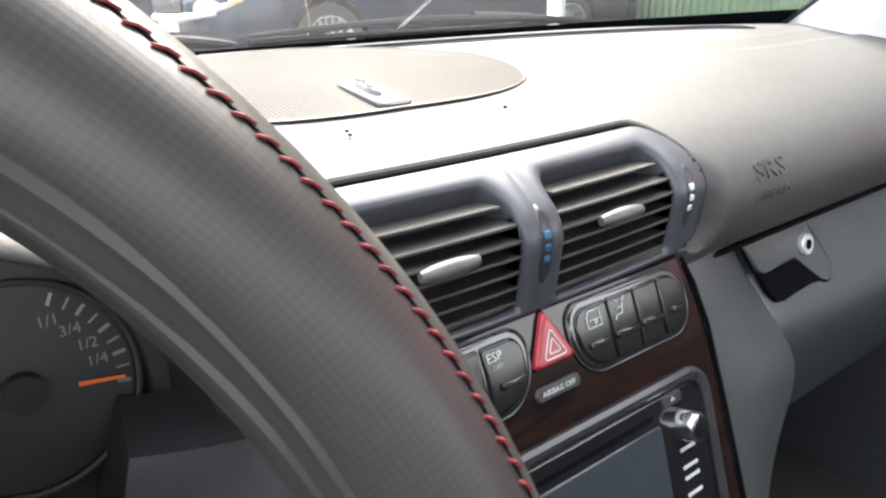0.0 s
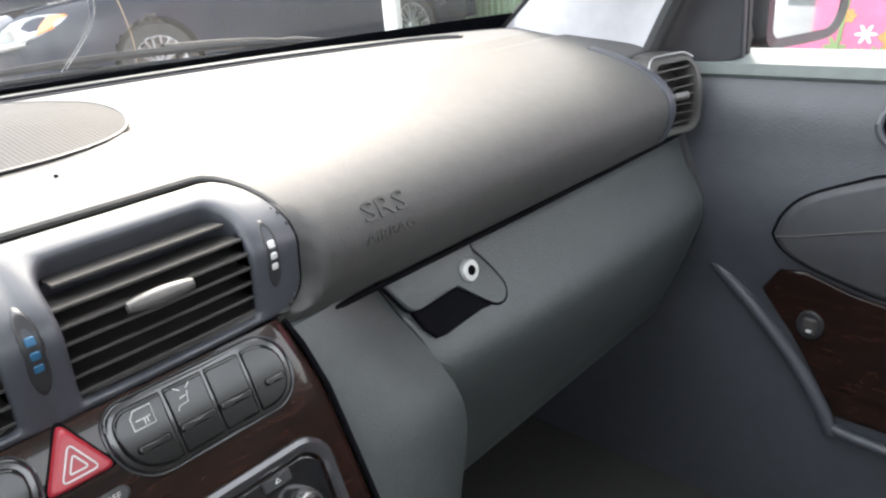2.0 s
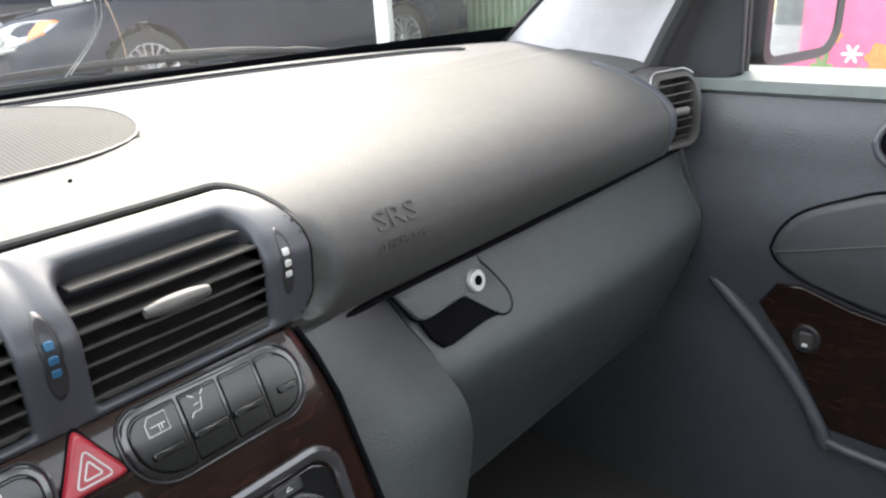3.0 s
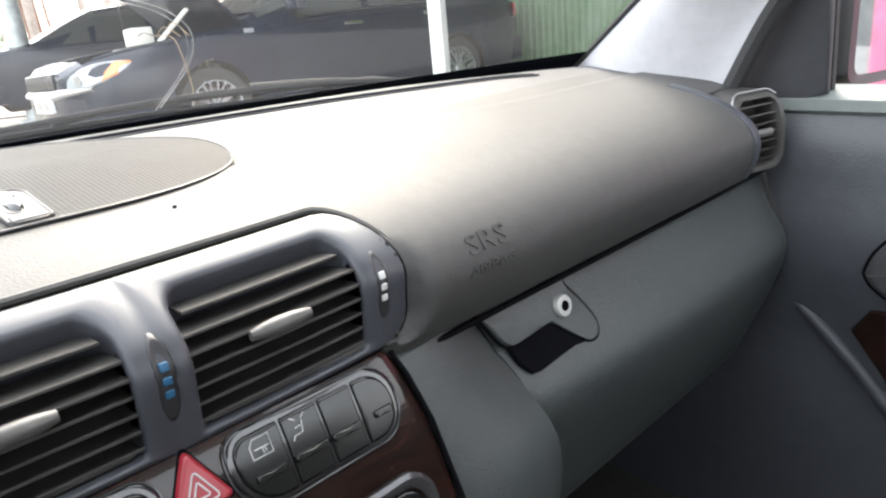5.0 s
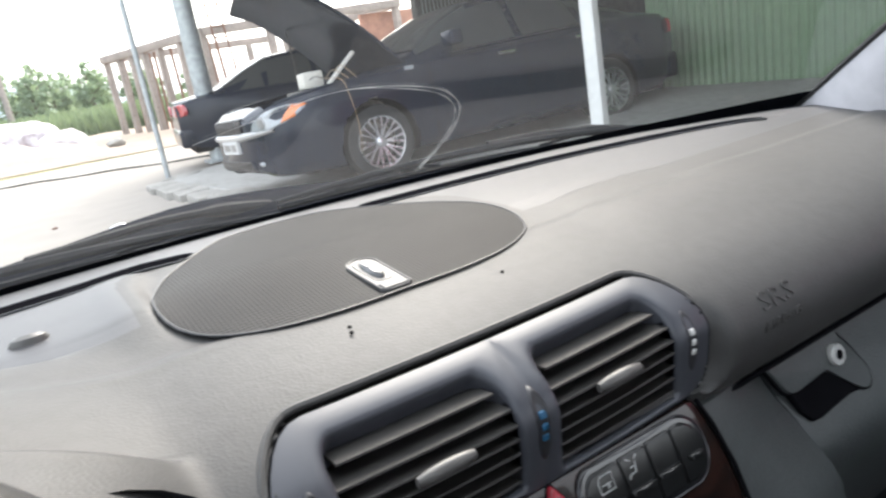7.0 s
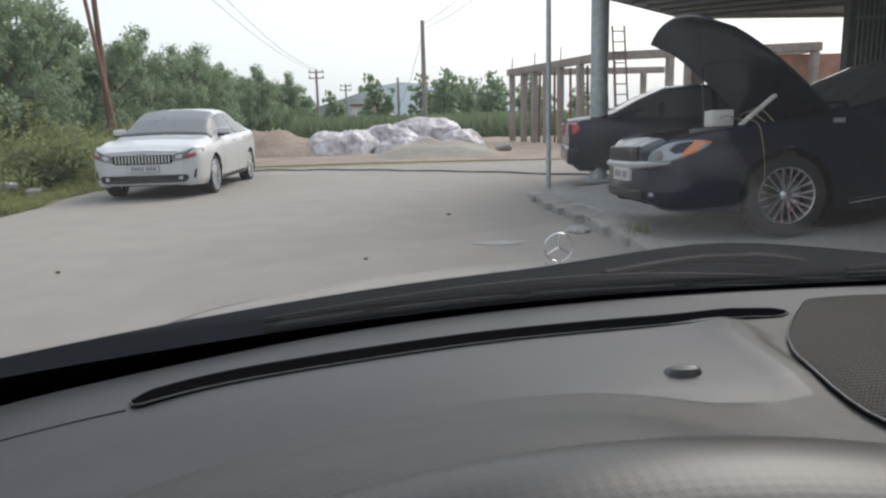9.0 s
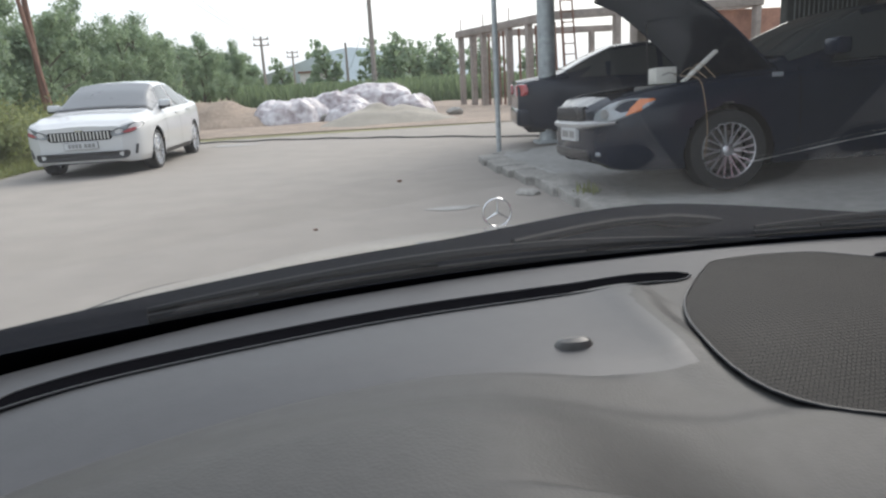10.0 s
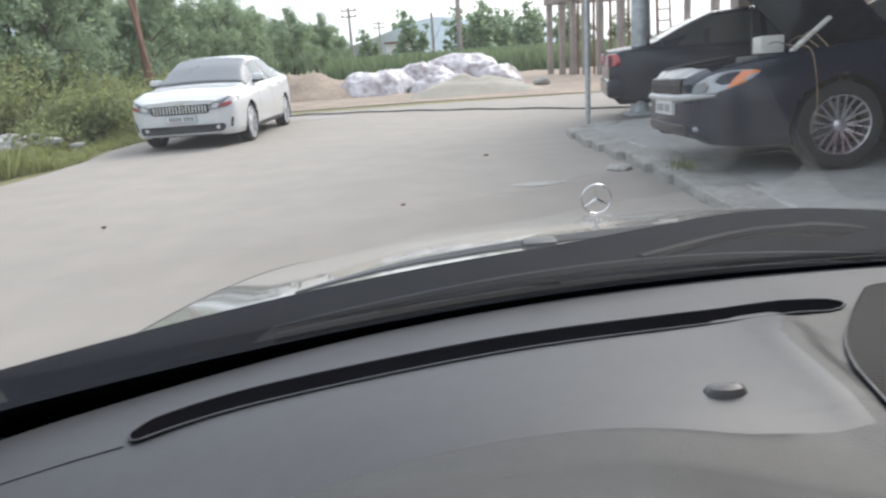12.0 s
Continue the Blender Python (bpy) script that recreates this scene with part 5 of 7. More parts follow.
emblem = thing("bonnet_ornament", "small chrome ring ornament standing on the bonnet", "ornament", (0, 1.642, 0.705))
ec = Vector((0, 1.642, 0.770))
part("ring", tube([ec + Vector((0.038 * math.cos(a), 0, 0.038 * math.sin(a))) for a in [2 * math.pi * k / 48 for k in range(49)]], 0.0026, 8), CHROME, emblem)
for a in (90, 210, 330):
    part("spoke", tube([ec, ec + Vector((0.037 * math.cos(radians(a)), 0, 0.037 * math.sin(radians(a))))], [0.0045, 0.0012], 6), CHROME, emblem)
part("stem", tube([(0, 1.642, 0.690), (0, 1.642, 0.733)], [0.012, 0.005], 10), CHROME, emblem)


def on_screen(x, v, lift=0.012):
    u = (x + 0.735) / 1.47
    return screen_pt(u, v) + Vector((0, lift * 0.5, lift))


for x0, x1, piv, v0, v1 in ((-0.53, 0.10, 0.12, 0.075, 0.035), (0.04, 0.60, 0.62, 0.085, 0.03)):
    wiper = thing("windscreen_wiper", "black windscreen wiper lying along the glass", "wiper", tuple(on_screen((x0 + x1) / 2, 0.05)), "windscreen wipers")
    line = [on_screen(x0 + (x1 - x0) * i / 24, v0 + (v1 - v0) * i / 24 + 0.02 * math.sin(math.pi * i / 24), 0.010) for i in range(25)]
    part("blade_rubber", tube([p - Vector((0, 0, 0.004)) for p in line], 0.004, 6), WIPER, wiper)
    blade = part("blade_frame", tube([p + Vector((0, 0, 0.003 + 0.006 * math.sin(math.pi * i / 24))) for i, p in enumerate(line)], [0.0025 + 0.0025 * math.sin(math.pi * i / 24) for i in range(25)], 6), WIPER, wiper)
    for i in (6, 18):
        part("yoke", tube([line[i - 3], line[i] + Vector((0, 0, 0.008)), line[i + 3]], 0.0022, 6), WIPER, blade)
    mid = line[12] + Vector((0, 0.004, 0.012))
    foot = Vector((piv, y_glass(piv) + 0.15, 0.915))
    arm = part("arm", tube(spline([mid, mid.lerp(foot, 0.45) + Vector((0, 0.035, 0.012)), mid.lerp(foot, 0.8) + Vector((0, 0.02, 0.012)), foot], 16), [0.005] * 8 + [0.008] * 5 + [0.013] * 4, 8), WIPER, wiper, "black wiper arm")
    part("pivot_cap", tube([foot - Vector((0, 0, 0.01)), foot + Vector((0, 0, 0.018))], [0.020, 0.016], 14), WIPER, arm)

# ---- outdoors: ground ----
tagged(new("ground", finish("ground", grid(lambda u, v: Vector((-900 + 1800 * u, -300 + 2300 * v, -0.03)), 40, 40), SOIL)), "flat grassy ground to the horizon", "ground", kind="structure")
tagged(new("road", finish("road", loft([[Vector((-5.75 - 0.25 * math.sin(0.9 * y) * math.sin(0.37 * y) - 0.02 * max(0, y - 14) ** 1.5, y, 0.0)), Vector((-2, y, 0.012)), Vector((2, y, 0.012)), Vector((7 + 0.6 * max(0, y - 10), y, 0.0))] for y in [-40 + 1.2 * k for k in range(49)]], closed=False), CONCRETE)), "pale dusty concrete road", "road", kind="structure")
tagged(new("building_plot", finish("building_plot", grid(lambda u, v: Vector((-9 + 40 * u, 18.0 + 22 * v + 1.2 * math.sin(9 * u), -0.01 + (0.03 + 0.05 * noise.noise((u * 30, v * 20, 3))) * smooth01(0, 0.06, v))), 60, 40), EARTH)), "bare reddish earth of a building plot", "ground", kind="structure")

# raised pavement under the workshop, with its broken kerb
def kerb_x(y):
    return 1.30 + 0.035 * (9 - y) + 0.10 * math.sin(1.3 * y) * 0.4 + (2.2 * (y - 9.2) ** 2 if y > 9.2 else 0)


def pave_z(x, y):
    return 0.11 + 0.035 * max(0, x - 2.2)


tagged(new("pavement", finish("pavement", grid(lambda u, v: (lambda y: (lambda x: Vector((x, y, pave_z(x, y) if u > 0 else -0.02)))(kerb_x(y) + 0.22 + (14 - kerb_x(y)) * u ** 1.5))(-7 + 17.6 * v), 24, 60), PAVING)), "grey cement pavement of the workshop", "pavement", kind="structure")
kerb = thing("kerb", "cracked and broken grey kerb stones along the road", "kerb", (1.4, 6, 0), kind="structure")
random.seed(4)
y = 2.2
while y < 9.6:
    ln = random.uniform(0.38, 0.85)
    x = kerb_x(y + ln / 2)
    m = pose(x + 0.14 + random.uniform(-0.008, 0.008), y + ln / 2, 0.040 + random.uniform(-0.010, 0.004), random.uniform(-1.2, 1.2), random.uniform(-4, 0), random.uniform(-1, 1) - 2 + (math.degrees(math.atan(4.4 * (y - 9.2))) * -1 if y > 9.2 else 0))
    bm = box(-0.13, 0.30, -ln / 2 + 0.001, ln / 2 - 0.001, -0.08, 0.065, 0.02, m=m)
    bmesh.ops.subdivide_edges(bm, edges=[e for e in bm.edges if e.calc_length() > 0.1], cuts=4, use_grid_fill=True)
    for v in bm.verts:
        v.co += 0.008 * noise.noise_vector(v.co * 3.1) + 0.011 * noise.noise_vector(v.co * 12)
    part("kerb_stone", bm, KERB, kerb)
    y += ln
weed = bmesh.new()
for k in range(60):
    a, h = random.uniform(0, 6.283), random.uniform(0.04, 0.13)
    p = Vector((1.62 + random.gauss(0, 0.05), 5.70 + random.gauss(0, 0.07), 0.08))
    tip = p + Vector((0.5 * h * math.cos(a), 0.5 * h * math.sin(a), h))
    w = Vector((-math.sin(a), math.cos(a), 0)) * 0.007
    vs = [weed.verts.new(q) for q in (p - w, p + w, p.lerp(tip, 0.6) + w, tip, p.lerp(tip, 0.6) - w)]
    weed.faces.new(vs)
alone("weed_tuft", weed, GRASS, "small green weed growing in the kerb joint", "plant", smooth=False)
for k in range(3):
    bm = bmesh.new()
    bmesh.ops.create_icosphere(bm, subdivisions=2, radius=0.06 + 0.05 * random.random())
    off = Vector((1.15 + random.random() * 0.3, 4.6 + 4.4 * random.random(), 0.02))
    for v in bm.verts:
        v.co = Vector((v.co.x, v.co.y, v.co.z * 0.5)) + 0.02 * noise.noise_vector(v.co * 20 + off) + off
    alone("rubble", bm, KERB, "loose broken piece of kerb on the road edge", "stone", "rubble")
for k, (x, y, r) in enumerate(((-3.14, 5.33, 0.015), (-0.74, 5.41, 0.014), (-4.6, 4.4, 0.015), (0.1, 7.9, 0.02))):
    bm = bmesh.new()
    bmesh.ops.create_icosphere(bm, subdivisions=2, radius=r)
    for v in bm.verts:
        v.co = Vector((v.co.x * 1.6, v.co.y, v.co.z * 0.7)) + Vector((x, y, 0.02)) + 0.006 * noise.noise_vector(v.co * 60)
    alone("pebble", bm, RUST, "dark pebble lying on the road", "stone", "pebbles")
for k, (x, y, sx, sy) in enumerate(((0.45, 5.92, 0.22, 0.10), (-3.0, 15.6, 0.5, 0.3))):
    bm = grid(lambda u, v: (lambda a, r: Vector((x + sx * r * math.cos(a) * (1 + 0.3 * math.sin(3 * a + k)), y + sy * r * math.sin(a), 0.0165)))(2 * math.pi * v, u), 3, 24, closed=True)
    alone("road_patch", bm, PAVING, "darker worn patch in the road surface", "patch", "road patches", "structure")

random.seed(21)
for k in range(26):
    bm = bmesh.new()
    bmesh.ops.create_icosphere(bm, subdivisions=2, radius=random.uniform(0.07, 0.17))
    off = Vector((-8.1 + random.gauss(0, 0.36), 12.25 + random.gauss(0, 0.22), 0.06 + 0.22 * random.random() * (k > 10)))
    for v in bm.verts:
        v.co = Vector((v.co.x * 1.35, v.co.y, v.co.z * 0.75)) + 0.06 * noise.noise_vector(v.co * 7 + off) + off
    alone("stone", bm, PAVING, "pale broken stone heaped in the grass", "stone", "heap of stones", angle=24)
alone("ground_cable", tube([(p.x, p.y, 0.03 + 0.008 * math.sin(5 * p.x)) for p in spline([(-4.2, 16.9, 0), (-2, 16.2, 0), (0, 15.0, 0), (1.5, 13.9, 0), (2.6, 12.9, 0), (3.6, 12.2, 0)], 60)], 0.018, 6), CABLE, "long black cable lying across the road", "cable")

# ---- vehicles ----


def lerp_tab(tab, s):
    for (s0, *a), (s1, *b) in zip(tab, tab[1:]):
        if s <= s1:
            t = min(1, max(0, (s - s0) / (s1 - s0)))
            return [p + (q - p) * t for p, q in zip(a, b)]
    return list(tab[-1][1:])


def smooth_tab(tab, s, w=0.09):
    vals = [lerp_tab(tab, s + d) for d in (-w, -w / 2, 0, w / 2, w)]
    return [sum(v[k] for v in vals) / 5 for k in range(len(vals[0]))]


def wheel_part(car, x, y, z, rad, width, spokes, side, tilt=0, k_=1.0):
    """A wheel under a car: tyre, rim, spokes. The axle lies along x."""
    tyre = part("wheel", loft([[Vector((x + side * dx, y + r * math.cos(a), z + r * math.sin(a))) for a in [2 * math.pi * k / 40 for k in range(40)]] for dx, r in ((-width, rad * 0.66 * k_), (-width, rad * 0.95), (-width * 0.8, rad), (-0.03, rad), (-0.006, rad * 0.965), (0.0, rad * (0.89 - 0.4 * (1 - k_))), (-0.006, rad * 0.80 * k_))], caps=False), TYRE, car, "black tyre on an alloy rim")
    part("rim", loft([[Vector((x + side * dx, y + r * math.cos(a), z + r * math.sin(a))) for a in [2 * math.pi * k / 40 for k in range(40)]] for dx, r in ((-0.008, rad * 0.815 * k_), (0.002, rad * 0.80 * k_), (0.0, rad * 0.765 * k_), (-0.05, rad * 0.74 * k_), (-0.12, rad * 0.72 * k_))], caps=False), ALLOY, tyre)
    part("brake_disc", tube([(x - side * 0.10, y, z), (x - side * 0.115, y, z)], rad * 0.60 * k_, 28), ENGINE, tyre)
    part("hub_cap", tube([(x - side * 0.05, y, z), (x - side * 0.012, y, z), (x - side * 0.006, y, z)], [rad * 0.16, rad * 0.14, rad * 0.09], 18), ALLOY, tyre)
    for k in range(spokes):
        for off in ((-0.10, 0.10) if spokes < 12 else (0.0,)):
            a = 2 * math.pi * k / spokes + tilt
            c0, c1 = a + off * 0.4, a + off * 1.6
            part("spoke", loft([[Vector((x - side * (dx + e), y + r * math.cos(c) - w * math.sin(c), z + r * math.sin(c) + w * math.cos(c))) for w, e in ((-hw, 0.012), (-hw * 0.7, 0), (hw * 0.7, 0), (hw, 0.012))] for r, c, hw, dx in ((rad * 0.10, c0, 0.011, 0.020), (rad * 0.45 * k_, (c0 + c1) / 2, 0.008, 0.010), (rad * 0.775 * k_, c1, 0.011, 0.002))]), ALLOY, tyre)
    return tyre


class Shape:
    """A car's body: stations from its nose (y = 0) to its tail (y = -length), x to its left and right."""

    def __init__(self, length, width, tab, cab, wheels, rad):
        self.length, self.width, self.tab, self.cab, self.wheels, self.rad = length, width, tab, cab, wheels, rad

    def ring(self, s):
        """One side's points from the sill to the centre line."""
        w, z0, zb = smooth_tab(self.tab, s)
        zr, wr = smooth_tab(self.cab, s, 0.05)
        zr = max(zr, zb + 0.012)
        k = smooth01(0.02, 0.30, zr - zb)
        hw = w * self.width / 2
        pts = [(hw * 0.80, z0), (hw * 0.93, z0 + 0.015), (hw * 0.975, z0 + 0.09), (hw * 0.99, z0 + 0.22), (hw * 1.0, (z0 + zb) / 2 + 0.05), (hw * 0.992, zb - 0.13), (hw * 0.965, zb - 0.03), (hw * 0.93, zb + 0.004)]
        top = hw * (0.80 + (wr - 0.80) * k)
        pts += [(hw * 0.93 + (top - hw * 0.93) * t, zb + 0.004 + (zr - 0.045 * k - zb - 0.004) * t) for t in (0.06, 0.5, 0.94)]
        pts += [(top * 0.93, zr - 0.018 * k), (top * 0.72, zr), (top * 0.4, zr + 0.012), (0.0, zr + 0.016)]
        return pts

    def at(self, s, k, side, out=0.0):
        a = self.ring(s)
        i = min(int(k), len(a) - 2)
        t = k - i
        x, z = a[i][0] + (a[i + 1][0] - a[i][0]) * t, a[i][1] + (a[i + 1][1] - a[i][1]) * t
        n = Vector((a[i + 1][1] - a[i][1], -(a[i + 1][0] - a[i][0]))).normalized()
        return Vector((side * (x + out * n.x), -s, z + out * n.y))


def nose_y(sh, x, z):
    """How far back from the nose the body's skin lies at this place of its front."""
    lo, hi = 0.0, 1.4
    for _ in range(11):
        mid = (lo + hi) / 2
        ring = sh.ring(mid)
        wide = 0.0
        for (x0, z0), (x1, z1) in zip(ring, ring[1:]):
            if min(z0, z1) <= z <= max(z0, z1) and abs(z1 - z0) > 1e-6:
                wide = max(wide, x0 + (x1 - x0) * (z - z0) / (z1 - z0))
        if wide >= abs(x):
            hi = mid
        else:
            lo = mid
    return hi


def front_of(sh):
    def face(x, z, d):
        return Vector((x, -nose_y(sh, x, z) + d, z))
    return face


def body_mesh(sh, hood_end=None):
    bm = bmesh.new()
    n = 110
    vs = []
    for i in range(n + 1):
        s = sh.length * i / n
        a = sh.ring(s)
        a = [(p[0] + (q[0] - p[0]) * t, p[1] + (q[1] - p[1]) * t) for p, q in zip(a, a[1:]) for t in (0, 1 / 3, 2 / 3)] + [a[-1]]
        row = [(x, z) for x, z in a] + [(-x, z) for x, z in a[-2::-1]]
        vs.append([bm.verts.new((x, -s, z)) for x, z in row])
    m = len(vs[0])
    for i in range(n):
        for j in range(m - 1):
            s = sh.length * (i + 0.5) / n
            if hood_end and 0.14 < s < hood_end and 21 <= j <= m - 23:
                continue
            ps = (vs[i][j], vs[i][j + 1], vs[i + 1][j + 1], vs[i + 1][j])
            mid = sum((p.co for p in ps), Vector()) / 4
            if any((mid.y + wy) ** 2 + (mid.z - sh.rad) ** 2 < (sh.rad * 1.10) ** 2 for wy in sh.wheels) and abs(mid.x) > 0.3 and mid.z < sh.rad * 2.2:
                continue
            bm.faces.new(ps)
    R = sh.rad * 1.13
    for v in bm.verts:
        for wy in sh.wheels:
            d = Vector((v.co.y + wy, v.co.z - sh.rad))
            if sh.rad * 0.9 < d.length < R and abs(v.co.x) > 0.3:
                d = d.normalized() * R
                v.co.y, v.co.z = d.x - wy, d.y + sh.rad
    for end in (vs[0], vs[-1]):
        bm.faces.new(end)
    loose = [v for v in bm.verts if not v.link_faces]
    bmesh.ops.delete(bm, geom=loose, context="VERTS")
    return bm


def patch(sh, s0, s1, k0, k1, side, out=0.006, ns=10, nk=4, trim=None):
    """A panel lying on the body between two stations and two levels; trim moves its two ends along with the level."""
    a, b = trim or (0, 0)
    return grid(lambda u, v: sh.at((s0 + a * v) + ((s1 + b * v) - (s0 + a * v)) * u, k0 + (k1 - k0) * v, side, out), ns, nk)


def across(sh, s0, s1, k, out=0.005, ns=10, curve=0.0):
    """A pane over the car's whole width between two stations, as wide as level k."""
    def at(u, v):
        s = s0 + (s1 - s0) * v + curve * (2 * u - 1) ** 2
        kk = k + (14 - k) * (1 - abs(2 * u - 1))
        p = sh.at(s, min(13.999, kk), 1 if u > 0.5 else -1, 0)
        return p + Vector((0, 0.6 * out, out))
    return grid(at, 20, ns)


def arches(car, sh):
    # Liners and underbody are near-black: shade under the car put into their colour.
    for wy in sh.wheels:
        for s in (-1, 1):
            hw = sh.width / 2
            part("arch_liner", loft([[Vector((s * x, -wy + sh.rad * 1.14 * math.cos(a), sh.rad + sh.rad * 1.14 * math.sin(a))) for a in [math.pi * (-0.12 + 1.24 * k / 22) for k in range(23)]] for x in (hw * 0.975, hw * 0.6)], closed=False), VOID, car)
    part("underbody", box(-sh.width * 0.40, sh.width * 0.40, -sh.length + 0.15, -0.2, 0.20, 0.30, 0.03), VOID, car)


# white saloon parked on the far side of the road
pale_tab = [(0.0, 0.58, 0.25, 0.72), (0.05, 0.77, 0.21, 0.76), (0.12, 0.87, 0.20, 0.79), (0.25, 0.94, 0.19, 0.82), (0.5, 0.985, 0.19, 0.835), (0.9, 1.0, 0.19, 0.865), (1.5, 1.0, 0.19, 0.90), (2.4, 1.0, 0.19, 0.915), (3.4, 1.0, 0.19, 0.955), (4.1, 0.97, 0.22, 1.00), (4.45, 0.90, 0.28, 0.98), (4.56, 0.80, 0.34, 0.92)]
pale_cab = [(0.0, 0.72, 0.8), (0.12, 0.82, 0.8), (0.5, 0.91, 0.8), (0.92, 0.930, 0.8), (1.08, 0.965, 0.78), (1.58, 1.235, 0.72), (1.98, 1.380, 0.69), (2.5, 1.420, 0.68), (3.05, 1.385, 0.67), (3.6, 1.23, 0.70), (4.0, 1.06, 0.8), (4.56, 0.95, 0.8)]
pale_shape = Shape(4.56, 1.78, pale_tab, pale_cab, (0.90, 3.60), 0.315)
pale_car = thing("white_saloon_car", "white saloon car parked facing the junction, lamps dusty", "car", m=pose(-4.40, 10.86, 0.0, 0, 0, 180))
pale_front = front_of(pale_shape)
part("body", body_mesh(pale_shape), WHITECAR, pale_car, "glossy white paint", angle=32)
arches(pale_car, pale_shape)
part("windscreen", across(pale_shape, 1.13, 1.96, 8.7, 0.010), DUSTGLASS, pale_car, "dusty grey windscreen")
part("wiper_line", across(pale_shape, 1.09, 1.15, 8.5, 0.014, 2), BLACK, pale_car, "black strip under the windscreen")
part("rear_window", across(pale_shape, 3.18, 3.92, 9.2, 0.010), TINTED, pale_car)
for s in (-1, 1):
    part("window", patch(pale_shape, 1.50, 2.42, 8.05, 10.0, s, 0.006, trim=(0.36, 0)), TINTED, pale_car)
    part("window", patch(pale_shape, 2.50, 3.30, 8.05, 10.0, s, 0.006, trim=(0, -0.10)), TINTED, pale_car)
    part("quarter_window", patch(pale_shape, 3.36, 3.72, 8.05, 9.6, s, 0.006, trim=(0, -0.22)), TINTED, pale_car)
    part("sill_strip", patch(pale_shape, 1.35, 3.15, 1.0, 2.0, s, 0.004), BLACK, pale_car)
    for sd in (2.46, 3.34):
        part("door_gap", patch(pale_shape, sd - 0.004, sd + 0.004, 2.2, 8.0, s, 0.004, 1, 10), VOID, pale_car)
    part("door_gap", patch(pale_shape, 1.46, 1.468, 2.2, 8.0, s, 0.004, 1, 10), VOID, pale_car)
    for sd in (2.30, 3.18):
        part("door_handle", box(-0.012, 0.012, -0.09, 0.09, -0.012, 0.012, 0.006, m=Matrix.Translation(pale_shape.at(sd, 5.6, s, 0.012))), WHITECAR, pale_car)
    mir_c = pale_shape.at(1.55, 8.0, s, 0.09) + Vector((0, 0, 0.055))
    mr = part("door_mirror", box(-0.10, 0.10, -0.06, 0.06, -0.062, 0.058, 0.035, m=Matrix.Translation(mir_c)), WHITECAR, pale_car, "white door mirror")
    part("mirror_shell", box(-0.092, 0.092, -0.056, 0.056, -0.068, -0.02, 0.012, m=Matrix.Translation(mir_c)), BLACK, mr, "black lower half")
    part("mirror_foot", box(-0.06, 0.06, -0.03, 0.03, -0.05, 0.0, 0.01, m=Matrix.Translation(mir_c - Vector((s * 0.07, 0, 0.045)))), BLACK, mr)
    def lampring(y0, s=s):
        return [(0.44, 0.670), (0.52, 0.705), (0.64, 0.745), (0.76, 0.785), (0.83, 0.775), (0.83, 0.710), (0.74, 0.650), (0.60, 0.615), (0.45, 0.605)]

    def nose(x, z, d, s=s):
        p = pale_front(x, z, d)
        return Vector((s * p.x, p.y, p.z))
    lamp = part("headlamp", slab([(p.x, p.y) for p in spline([(a, b, 0) for a, b in lampring(0)] + [(0.44, 0.670, 0)], 40)][:-1], nose, 0.018, 0.006), LAMPDIM, pale_car, "slanted clear headlamp")
    part("lamp_mask", slab([(0.60, 0.648), (0.68, 0.692), (0.77, 0.715), (0.77, 0.668), (0.68, 0.640)], nose, 0.026, 0.003), LAMPDULLRED, lamp, "reddish inner lamp")
    part("fog_slot", slab([(0.72, 0.32), (0.75, 0.46), (0.775, 0.46), (0.75, 0.32)], nose, 0.012, 0.003), BLACK, pale_car)


kface = pale_front
gr = part("radiator_grille", slab(rrect(-0.46, 0.46, 0.555, 0.690, (0.03, 0.03, 0.060, 0.060), 5, 8), kface, 0.006, 0.004), VOID, pale_car, "black grille with chrome bars")
for k in range(17):
    x = -0.40 + 0.05 * k
    part("grille_bar", slab(rrect(x - 0.011, x + 0.011, 0.568, 0.680, 0.007, 3, 2), kface, 0.016, 0.004), LOCKRING, gr)
part("lower_intake", slab(rrect(-0.66, 0.66, 0.270, 0.385, (0.03, 0.03, 0.07, 0.07), 5, 10), kface, 0.050, 0.005), BLACK, pale_car, "black lower air intake")
part("badge", slab([(0.06 * math.cos(a), 0.705 + 0.022 * math.sin(a)) for a in [2 * math.pi * k / 20 for k in range(20)]], kface, 0.014, 0.004), CHROME, pale_car)
part("plate_frame", slab(rrect(-0.245, 0.245, 0.428, 0.542, 0.012, 3, 6), kface, 0.018, 0.002), SILVER, pale_car)
pl = part("number_plate", slab(rrect(-0.235, 0.235, 0.436, 0.534, 0.01, 3, 6), kface, 0.022, 0.002), PLATE, pale_car, "white number plate")
for x0, x1 in ((-0.20, -0.155), (-0.145, -0.10), (-0.09, -0.045), (-0.01, 0.03), (0.04, 0.08), (0.09, 0.13), (0.14, 0.18)):
    part("plate_bar", slab(rrect(x0, x1, 0.455, 0.515, 0.004, 2, 4), kface, 0.0245, 0.001), SILVER, pl)
for wy in pale_shape.wheels:
    for s in (-1, 1):
        wheel_part(pale_car, s * 0.865, -wy, 0.315, 0.315, 0.20, 10, s)

